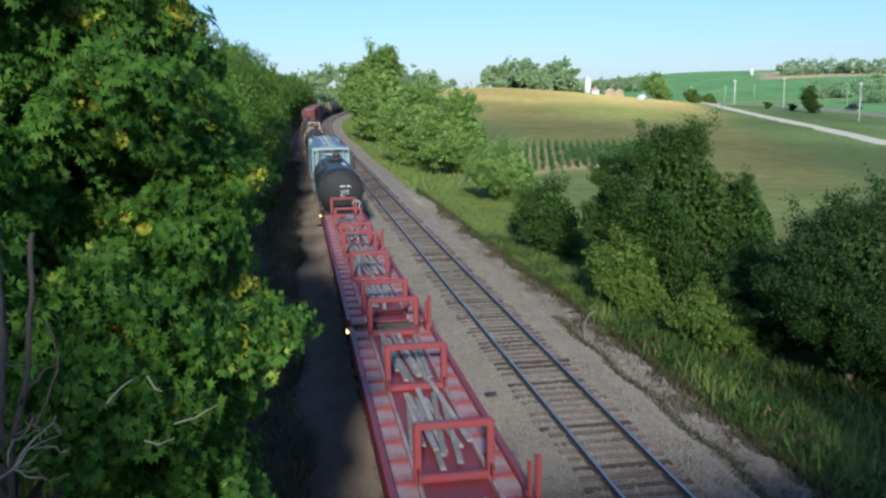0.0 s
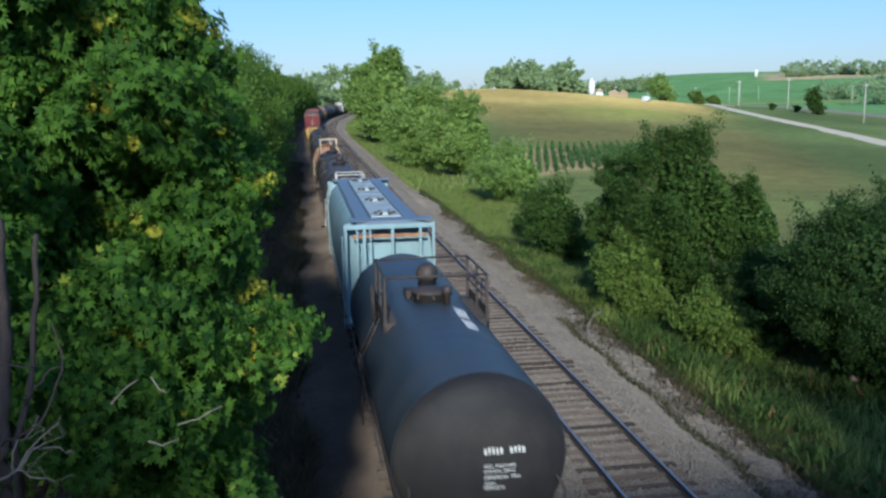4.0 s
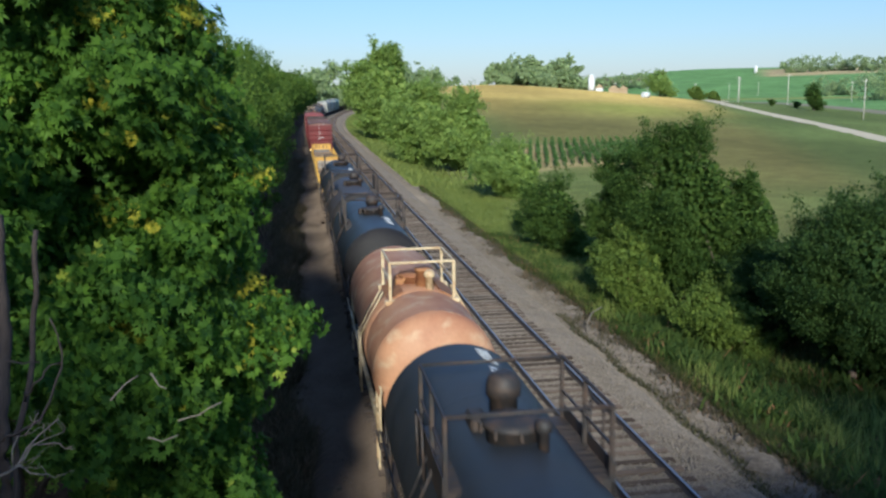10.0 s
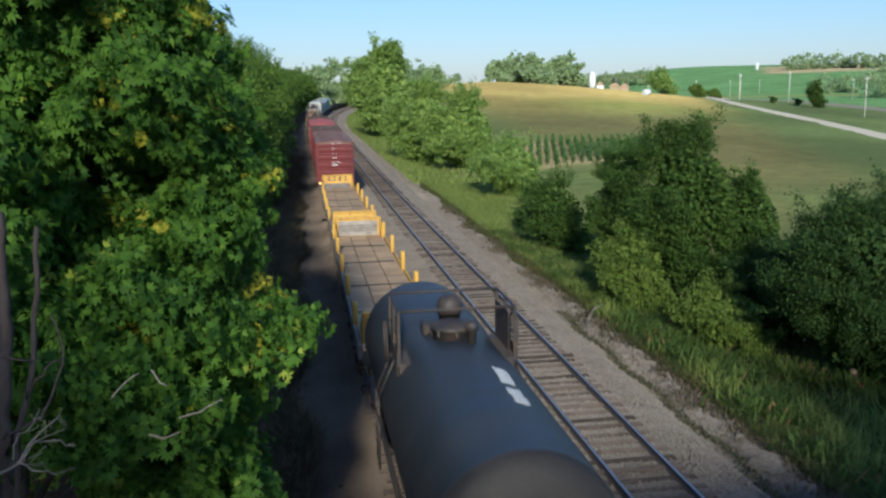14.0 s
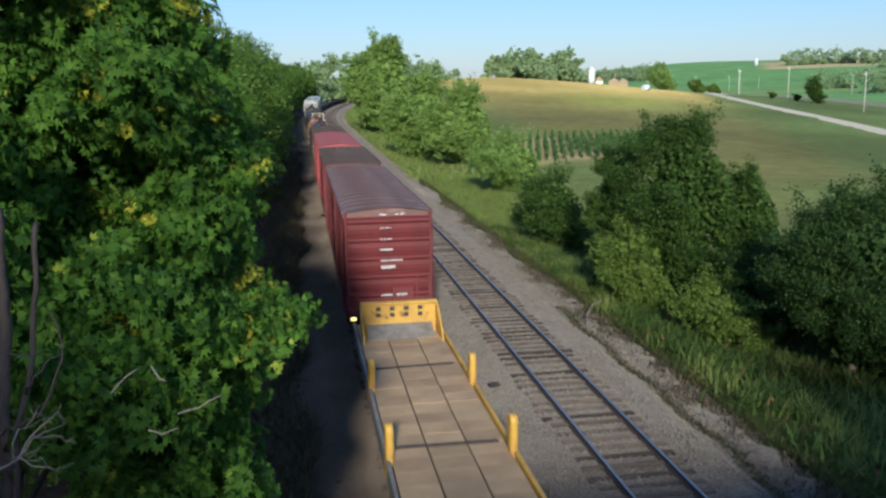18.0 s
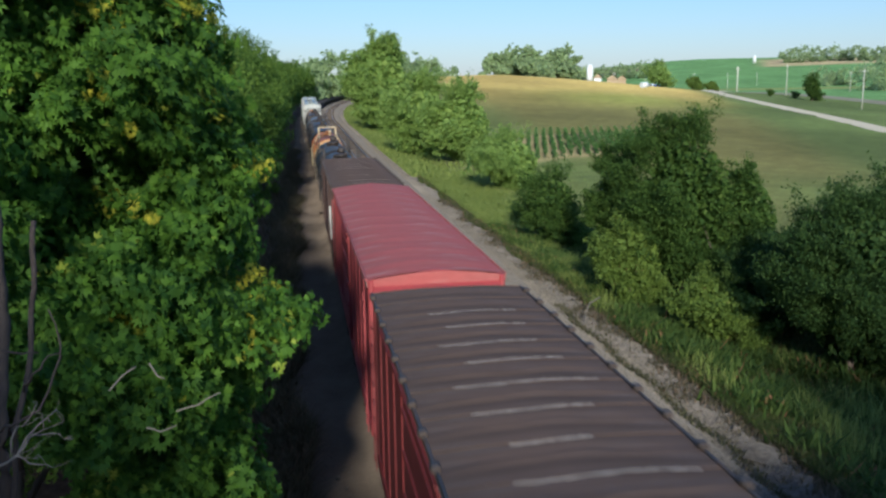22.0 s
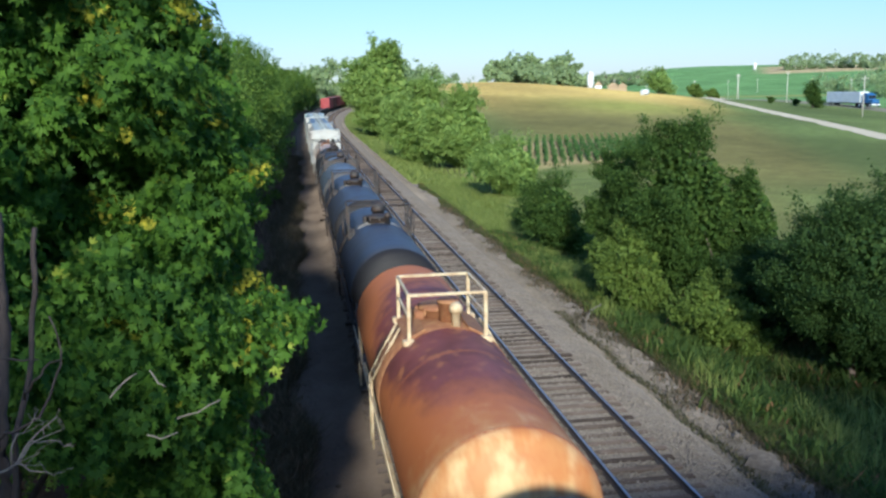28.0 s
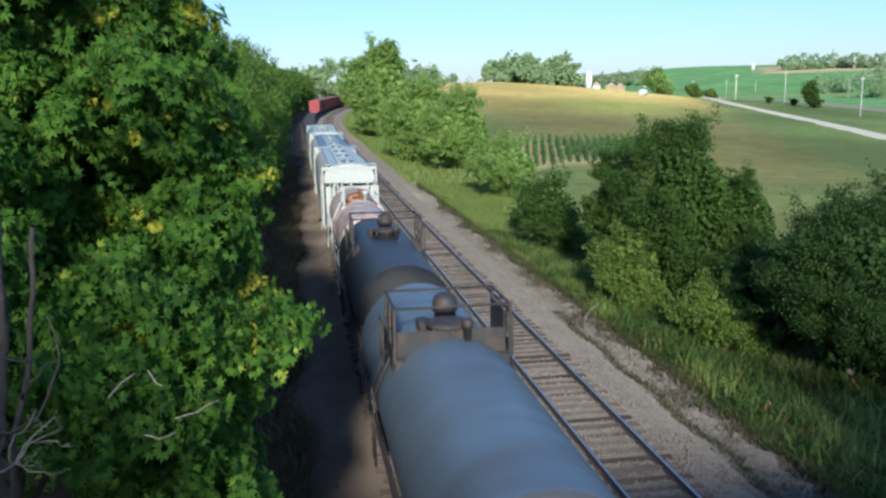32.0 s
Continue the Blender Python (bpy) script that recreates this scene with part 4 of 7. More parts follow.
def hopper_car(name, label, s0, s1, top, W, skin, walk_mat, mid_mat, end_mat, seed=0, arch=False):
    """Covered hopper: rounded sides, roof with a long hatch trough, hatches with latches, open end frames, slope sheets."""
    L, mid = s1 - s0, (s0 + s1) / 2
    hl = L / 2
    car = thing(name, label, "hopper car", "covered hoppers of the freight train")
    bulge = [(1.02, top - 0.04), (1.22, top - 0.16), (W / 2 + 0.0, top - 0.38), (W / 2 + 0.12, top - 0.7), (W / 2 + 0.17, top - 1.2), (W / 2 + 0.15, top - 2.0), (W / 2 + 0.05, 1.35), (W / 2 - 0.1, 1.1)]
    sect = [(-x, z) for x, z in reversed(bulge)] + bulge
    ins = 0.8
    part("body", MB().prism(sect, -hl + ins, hl - ins, True), M[skin], car)
    for sx in (-1, 1):
        part("side_sill", MB().box(sx * (W / 2 + 0.02), 0, 1.12, 0.12, L - 0.2, 0.2, 0.02), M[skin], car)
    roof = [(-1.06, top - 0.06), (-1.06, top + 0.02), (-0.62, top + 0.07), (0.62, top + 0.07), (1.06, top + 0.02), (1.06, top - 0.06)]
    part("roof", MB().prism(roof, -hl, hl), M[walk_mat], car)
    part("hatch_trough", MB().box(0, 0, top + 0.085, 1.05, L - 2.2, 0.05, 0.015), M[mid_mat], car, "long pale hatch cover trough")
    for sx in (-1, 1):
        part("roof_rib", MB().box(sx * 0.56, 0, top + 0.11, 0.05, L - 0.8, 0.09, 0.012), M[walk_mat], car)
        part("running_board", MB().box(sx * 0.84, 0, top + 0.075, 0.46, L - 0.1, 0.035, 0.01), M[walk_mat], car)
        part("eave", MB().box(sx * 1.09, 0, top - 0.03, 0.06, L - 0.3, 0.08, 0.02), M[walk_mat], car)
    n = 4
    for i in range(n):
        y = -hl + 1.6 + (L - 3.2) * i / (n - 1)
        h = part("hatch_lid", MB().turned([(top + 0.11, 0.27), (top + 0.17, 0.27), (top + 0.2, 0.18), (top + 0.21, 0.06)], 0, y, 20), M[mid_mat], car, "round grain hatch with latches")
        for a in range(6):
            c, s_ = math.cos(a * 1.047), math.sin(a * 1.047)
            part("latch", MB().box(0.3 * c, y + 0.3 * s_, top + 0.17, 0.17, 0.09, 0.08, 0.015, Matrix.Rotation(a * 1.047, 4, "Z")), M["fitting"], h)
    for i in range(5):
        y = -hl + 1.0 + (L - 2.0) * i / 4
        part("roof_strap", MB().box(0, y + 0.8, top + 0.13, 1.1, 0.05, 0.03), M[walk_mat], car)
    for sy in (-1, 1):
        ye = sy * (hl - 0.04)
        part("crosswalk", MB().box(0.12, sy * (hl - 0.45), top + 0.085, W + 0.1, 0.85, 0.035, 0.01), M[walk_mat], car)
        if arch:
            a = [(W / 2 * math.cos(t) * 1.02, top - 0.55 + 0.68 * math.sin(t)) for t in [math.pi * i / 10 for i in range(11)]]
            part("end_arch", MB().prism(a + [(-W / 2, top - 0.9), (W / 2, top - 0.9)], ye - 0.06, ye + 0.06), M[end_mat], car, "rounded white end cap")
        part("end_beam", MB().box(0, ye, top - 0.1, W + 0.34, 0.12, 0.16, 0.02), M[end_mat], car)
        part("end_beam", MB().box(0, ye, top - 0.42, W - 0.2, 0.06, 0.12, 0.02), M["fitting_rust"] if not arch else M[end_mat], car)
        for x in (-W / 2 - 0.1, -0.85, 0.1, 1.05, W / 2 + 0.12):
            part("end_post", MB().box(x, ye, (top + 1.2) / 2, 0.1, 0.1, top - 1.2, 0.012), M[end_mat], car)
        part("end_sheet", MB().box(0, sy * (hl - ins - 0.0), (top + 2.2) / 2 - 0.05, W + 0.1, 0.05, top - 2.25, 0.01), M[skin], car)
        part("slope_sheet", MB().box(0, sy * (hl - ins - 0.85), 1.75, W - 0.1, 2.1, 0.05, 0.01, Matrix.Rotation(-sy * 0.72, 4, "X")), M[skin], car)
        part("end_ladder", MB().add(*shift(ladder_mb(0.45, top - 1.2, 9), -W / 2 + 0.5, ye - sy * -0.09, 1.1)), M[end_mat], car)
        part("end_platform", MB().box(0, ye, 1.12, W, 0.7, 0.1, 0.02), M["under"], car)
        part("side_ladder", MB().add(*shift_r(ladder_mb(0.45, top - 1.5, 8), -W / 2 - 0.2, sy * (hl - 0.5), 1.0)), M[end_mat], car)
        part("side_ladder", MB().add(*shift_r(ladder_mb(0.45, top - 1.5, 8), W / 2 + 0.2, sy * (hl - 0.5), 1.0)), M[end_mat], car)
    for i in range(3):
        y = (i - 1) * L * 0.27
        part("discharge_gate", MB().add([(-1.2, y - 1.4, 1.3), (1.2, y - 1.4, 1.3), (1.2, y + 1.4, 1.3), (-1.2, y + 1.4, 1.3), (-0.6, y - 0.4, 0.45), (0.6, y - 0.4, 0.45), (0.6, y + 0.4, 0.45), (-0.6, y + 0.4, 0.45)],
                                        [(0, 3, 2, 1), (4, 5, 6, 7), (0, 1, 5, 4), (1, 2, 6, 5), (2, 3, 7, 6), (3, 0, 4, 7)]), M[skin], car)
    part("draft_sill", MB().box(0, 0, 0.95, 0.45, L + 0.2, 0.3, 0.03), M["under"], car)
    bogies(car, (-hl + 1.8, hl - 1.8))
    couplers(car, hl + 0.2)
    CARS.append((car, mid, L - 3.6))
    return car


def shift(mb, x, y, z):
    return [(a + x, b + y, c + z) for a, b, c in mb.v], mb.f


def shift_r(mb, x, y, z):
    return [(b + x, a + y, c + z) for a, b, c in mb.v], mb.f


def roof_panel_mb(W, ln, top, peak, h, style, seed):
    """One bay of a sheet roof: arched across, with a pressed ripple that fades towards the eaves."""
    rng = np.random.default_rng(seed)
    nu, nv = 22, 12 if style == "smooth" else 24
    ph, am = rng.uniform(0, 6.28, 3), rng.uniform(0.6, 1.2, 3)
    vs = []
    for j in range(nv + 1):
        v = j / nv
        for i in range(nu + 1):
            u = 2 * i / nu - 1
            w = v + 0.05 * math.sin(4 * u + ph[0]) + 0.03 * math.sin(9 * u + ph[1])
            fade = (1 - abs(u) ** 5) * math.sin(math.pi * v) ** 0.5
            if style == "wavy":
                z = h * (am[0] * math.exp(-((w - 0.62) / 0.08) ** 2) + 0.6 * am[1] * math.exp(-((w - 0.3) / 0.06) ** 2) - 0.3 * am[2] * math.sin(9 * w))
            elif style == "ribbed":
                z = h * (0.12 * math.sin(12.57 * w + ph[2]) + 1.3 * max(0.0, 1 - abs(w - 0.5) / (0.16 if w < 0.5 else 0.07)) - 0.5 * max(0.0, 1 - abs(w - 0.62) / 0.06))
            else:
                z = h * (am[0] * math.sin(5 * w + ph[2]) + 0.5 * math.sin(11 * w + 2 * u))
            vs.append(((W / 2 + 0.03) * u, ln * (v - 0.5), top + peak * (1 - u * u) + z * fade))
    n = nu + 1
    return MB().add(vs, [(j * n + i, j * n + i + 1, (j + 1) * n + i + 1, (j + 1) * n + i) for j in range(nv) for i in range(nu)], True)


def box_car(name, label, s0, s1, top, W, skin, roof_mat, ribs=14, peak=0.16, seams=0, end_ribs=5, brace=True, seed=0, red_panel=False, rib_h=0.02, style="ribbed"):
    """Boxcar: corrugated ends, posted sides with a sliding door, ribbed peaked roof, ladders, sills and bogies."""
    rng = random.Random(seed)
    L, mid = s1 - s0, (s0 + s1) / 2
    hl = L / 2
    car = thing(name, label, "boxcar", "boxcars of the freight train")
    h0 = 1.1
    part("body", MB().box(0, 0, (top + h0) / 2, W - 0.04, L - 0.1, top - h0, 0.03), M[skin], car)
    arcn = 12
    arc = [(-W / 2 - 0.03 + (W + 0.06) * i / arcn, top + peak * (1 - (2 * i / arcn - 1) ** 2)) for i in range(arcn + 1)]
    part("roof", MB().prism([(-W / 2 - 0.03, top - 0.1)] + arc + [(W / 2 + 0.03, top - 0.1)], -hl, hl, True), M[roof_mat], car, at=(0, 0, -0.025))
    bay = L / ribs
    bays = [shared(("roof_panel", seed, v), lambda: roof_panel_mb(W, bay, top, peak, rib_h, style, seed * 10 + v), M[roof_mat]) for v in range(4)]
    for i in range(ribs):
        y = -hl + (i + 0.5) * bay
        part("roof_panel", bays[rng.randrange(4)], None, car, at=(0, y, 0))
        if seams:
            part("roof_seam", shared(("roof_seam", W, peak, top), lambda: MB().prism([(x, z + 0.002) for x, z in arc] + [(x, z + 0.016) for x, z in reversed(arc)], -0.02, 0.02), M[roof_mat]), None, car, at=(0, y + bay / 2 - 0.02, 0))
        if seams and rng.random() < seams:
            for q in range(1):
                c, w = rng.uniform(-0.25, 0.25), rng.uniform(0.5, 1.1)
                ar = [(c + w * k / 8, top + peak * (1 - ((c + w * k / 8) / (W / 2 + 0.03)) ** 2)) for k in range(-8, 9)]
                st = [(x, yy, z) for k, (x, z) in enumerate(ar) for yy in (-0.024 * math.cos(k - 8) ** 2 - 0.008, 0.01 + 0.022 * math.sin(1.7 * k) ** 2)]
                part("seam_streak", MB().add([(x, yy + 0.03 * math.sin(3 * x), z + 0.022) for x, yy, z in st], [(2 * k, 2 * k + 2, 2 * k + 3, 2 * k + 1) for k in range(16)]), M["seam"], car, "pale worn roof seam", at=(0, y + bay * 0.42 + rng.uniform(-0.06, 0.06), 0))
    for sx in (-1, 1):
        part("roof_edge_rail", MB().box(sx * (W / 2 + 0.04), 0, top + 0.0, 0.05, L - 0.1, 0.06, 0.01), M["fitting"] if seams else M[roof_mat], car)
        if seams:
            for i in range(ribs):
                part("roof_bracket", shared(("roof_bracket", roof_mat), lambda: MB().box(0, 0, 0, 0.12, 0.16, 0.09, 0.02), M["fitting"]), None, car, at=(sx * (W / 2 + 0.05), -hl + (i + 0.5) * bay, top + 0.04))
    for sx in (-1, 1):
        part("eave", MB().box(sx * (W / 2 - 0.01), 0, top - 0.09, 0.1, L - 0.04, 0.14, 0.02), M["worn_edge"], car, "worn grey roof edge")
        part("side_sill", MB().box(sx * (W / 2 - 0.05), 0, h0 + 0.02, 0.14, L - 0.2, 0.24, 0.02), M[skin], car)
        n = 12
        for i in range(n + 1):
            y = -hl + 0.15 + (L - 0.3) * i / n
            if abs(y) > 1.7:
                part("side_post", MB().box(sx * (W / 2 - 0.025), y, (top + h0) / 2 - 0.04, 0.06, 0.1, top - h0 - 0.1, 0.012), M[skin], car)
        door = part("door", MB().box(sx * (W / 2 + 0.01), 0, (top + h0) / 2 - 0.02, 0.08, 3.1, top - h0 - 0.25, 0.02), M[skin], car)
        for i in range(5):
            part("door_rib", MB().box(sx * (W / 2 + 0.06), 0, h0 + 0.5 + i * (top - h0 - 0.9) / 4, 0.05, 2.9, 0.1, 0.02), M[skin], door)
        part("door_rail", MB().box(sx * (W / 2 + 0.05), 1.6, top - 0.14, 0.07, 6.4, 0.06), M[skin], car)
        for sy in (-1, 1):
            part("side_ladder", MB().add(*shift_r(ladder_mb(0.45, top - h0 - 0.4, 8), sx * (W / 2 + 0.08), sy * (hl - 0.4), h0)), M[skin], car)
    # corrugated ends
    ph = (top - h0 - 0.25) / end_ribs
    for sy in (-1, 1):
        ye = sy * (hl - 0.03)
        for i in range(end_ribs):
            z0 = h0 + 0.12 + i * ph
            a = [(-0.0, z0 + 0.02), (0.05, z0 + 0.05), (0.08, z0 + ph * 0.36), (0.08, z0 + ph * 0.6), (0.15, z0 + ph * 0.74), (0.15, z0 + ph * 0.86), (0.0, z0 + ph * 0.98)]
            hw = W / 2 - 0.1
            vs = [(-hw, ye + sy * q, z) for q, z in a] + [(hw, ye + sy * q, z) for q, z in a]
            k = len(a)
            fs = [(j, j + 1, k + j + 1, k + j) if sy > 0 else (j, k + j, k + j + 1, j + 1) for j in range(k - 1)]
            fs += [tuple(range(k)), tuple(range(2 * k - 1, k - 1, -1))]
            part("end_panel", MB().add(vs, fs), M[skin], car)
        part("end_cap", MB().prism([(-W / 2, top - (0.36 if peak < 0.1 else 0.16)), (W / 2, top - (0.36 if peak < 0.1 else 0.16)), (W / 2, top), (0, top + peak + 0.02), (-W / 2, top)], ye - 0.02, ye + 0.05), M[skin], car)
        for sx in (-1, 1):
            part("corner_post", MB().box(sx * (W / 2 - 0.05), ye, (top + h0) / 2, 0.12, 0.14, top - h0, 0.03), M[skin], car)
        part("end_ladder", MB().add(*shift(ladder_mb(0.42, 1.3, 4), W / 2 - 0.35 if sy < 0 else -W / 2 + 0.35, ye + sy * 0.16, h0)), M[skin], car)
        part("end_sill", MB().box(0, ye, h0 + 0.02, W - 0.1, 0.24, 0.3, 0.03), M[skin], car)
    part("brake_panel", MB().box(0.45, -hl - 0.09, h0 + 0.55, 0.75, 0.06, 0.6, 0.02), M[skin], car)
    if red_panel:
        part("stencil_panel", MB().box(0.55, -hl - 0.03, top - 0.15, 1.7, 0.02, 0.17), M["brightred"], car, "faded red panel behind white marks", at=(0, -0.055, 0))
    rr = random.Random(seed + 5)
    for z, ws, h in ((top - (0.15 if peak < 0.1 else 0.05), (0.24, -0.3, 0.1, -0.06, 0.16), 0.1), (top - 0.5, (0.36,), 0.06), (top - 0.88, (0.07, -0.06, 0.07, -0.06, 0.14), 0.08), (top - 1.25, (0.42,), 0.12), (top - 1.62, (0.28, -0.06, 0.42), 0.09), (top - 1.85, (0.5,), 0.16), (h0 + 0.62, (0.38, -0.14, 0.36), 0.12)):
        h = h * 0.65 if seed == 1 else h
        if seed == 1 or (z > top - 0.2 and seed in (2, 4)):
            part("stencil", marks_mb(-0.3 + (0.55 if red_panel else 0), ws, h, rr), M["mark"], car, "small white stencilled marks", at=(0, -hl - (0.1 if z > top - 0.2 else 0.19), z))
    if red_panel:
        for y0, z0, h in ((-hl + 1.7, 2.7, 1.5), (-hl + 2.3, 2.5, 1.1), (-hl + 2.9, 2.9, 0.8)):
            ov = [(0, y0 + 0.2 * math.cos(a), z0 + h / 2 * math.sin(a)) for a in [k * math.pi / 9 for k in range(19)]]
            part("paint_mark", MB().ring([(-W / 2 - 0.04, y, z) for x, y, z in ov[:-1]], (1, 0, 0), 0.03), M["mark"], car, "plain white painted loop")
    part("draft_sill", MB().box(0, 0, 0.92, 0.45, L + 0.2, 0.3, 0.03), M["under"], car)
    bogies(car, (-hl + 2.0, hl - 2.0))
    couplers(car, hl + 0.2)
    CARS.append((car, mid, L - 4.0))
    return car


def yellow_flat(name, label, s0, s1, seed=0, lamp=False):
    """Low flat car with a plank deck, yellow side stakes and end bulkheads."""
    rng = random.Random(seed)
    L, mid = s1 - s0, (s0 + s1) / 2
    hl = L / 2
    W = 2.7
    car = thing(name, label, "flat car", "yellow flat cars of the freight train")
    dz = 1.12
    part("floor_frame", MB().box(0, 0, dz - 0.14, W - 0.1, L, 0.2, 0.02), M["under"], car)
    for sx in (-1, 1):
        part("side_sill", MB().box(sx * (W / 2), 0, dz - 0.12, 0.1, L, 0.42, 0.02), M["board"] if sx < 0 else M["yellow"], car, "worn pale side sill")
    n = int(L / 0.62)
    for i in range(n):
        y = -hl + (i + 0.5) * L / n
        for j, (x, w) in enumerate(((-0.86, 0.8), (0.0, 0.84), (0.86, 0.8))):
            part("plank", shared(("plank", j, round(L / n, 3)), lambda: MB().box(0, 0, 0, w, L / n - 0.008, 0.06, 0.004), M["deck"]), None, car, at=(x, y, dz - 0.01 + rng.uniform(-0.006, 0.006)))
    for i in range(4):
        part("deck_strap", MB().box(0, -hl + L * (i + 1) / 5 + rng.uniform(-0.6, 0.6), dz + 0.035, 2.25, 0.12, 0.03, 0.005, Matrix.Rotation(rng.uniform(-0.09, 0.09), 4, "Z")), M["under"], car)
    stake = MB().box(0, 0, 0.1, 0.17, 0.32, 1.0, 0.04)
    stake.tube((-0.08, 0, 0.58), (0.08, 0, 0.58), 0.155, 14).box(0, 0, -0.25, 0.2, 0.4, 0.3, 0.03)
    sm = stake.mesh("stake", M["yellow"])
    for i in range(4 if lamp else 5):
        y = -hl + (4.4 if lamp else 2.8) + 4.38 * i
        for sx in (-1, 1):
            part("stake", sm, None, car, "worn yellow rounded side stake", at=pose(sx * (W / 2 - 0.04), y, dz + 0.1, 0, 0, rng.uniform(-2, 2)))
    for sy in (-1, 1):
        y = hl - 1.1 if sy > 0 else 0.55 - hl
        b = part("bulkhead", MB().box(0, y, dz + 0.46, 2.32, 0.1, 0.95, 0.02), M["yellow"], car, "low yellow end bulkhead")
        if sy > 0 and not lamp:
            for q in range(4):
                part("lining_board", MB().box(0, y - 0.07, dz + 0.13 + q * 0.2, 2.1, 0.03, 0.195, 0.008), M["board"], b, "grey weathered board")
        elif sy > 0:
            part("ramp_plate", MB().box(0, y - 0.45, dz + 0.14, 2.05, 0.03, 0.85, 0.008, Matrix.Rotation(-1.15, 4, "X")), M["board"], b, "grey plate leaning on the bulkhead")
        part("bulkhead_cap", MB().box(0, y, dz + 0.97, 2.42, 0.22, 0.1, 0.025), M["yellow"], b)
        for x in (-0.66, -0.22, 0.22, 0.66):
            for z in (0.6, 0.8):
                if lamp and sy > 0:
                    part("slot", MB().box(x, y - 0.052, dz + z, 0.15, 0.02, 0.13), M["fitting"], b)
        if sy < 0:
            for z, ws in ((0.56, (0.1, -0.03, 0.1, -0.03, 0.07, -0.03, 0.1)), (0.48, (0.16, -0.04, 0.34))):
                x = -0.2
                for w in ws:
                    if w > 0:
                        part("sign_bar", MB().box(x + w / 2, y - 0.052, dz + z, w, 0.01, 0.045), M["fitting"], b, "worn black stencilled line")
                    x += abs(w)
        for sx in (-1, 1):
            g = [(0, 0), (1.3, 0), (0.85, 0.45), (0.06, 0.95), (0, 0.95)]
            x = sx * 1.2
            vs = [(x - 0.03, y - sy * a, dz + c) for a, c in g] + [(x + 0.03, y - sy * a, dz + c) for a, c in g]
            fs = [tuple(range(5)), tuple(reversed(range(5, 10)))] + [(i, (i + 1) % 5, 5 + (i + 1) % 5, 5 + i) for i in range(5)]
            part("bulkhead_brace", MB().add(vs, fs), M["yellow"], b)
    if lamp:
        part("glint_reflector", MB().box(-1.38, hl - 0.15, dz + 0.26, 0.18, 0.1, 0.1, 0.03), M["lamp"], car, "glaring yellow reflector")
    part("draft_sill", MB().box(0, 0, 0.85, 0.5, L + 0.2, 0.3, 0.03), M["under"], car)
    bogies(car, (-hl + 1.9, hl - 1.9))
    couplers(car, hl + 0.2)
    CARS.append((car, mid, L - 3.8))
    return car


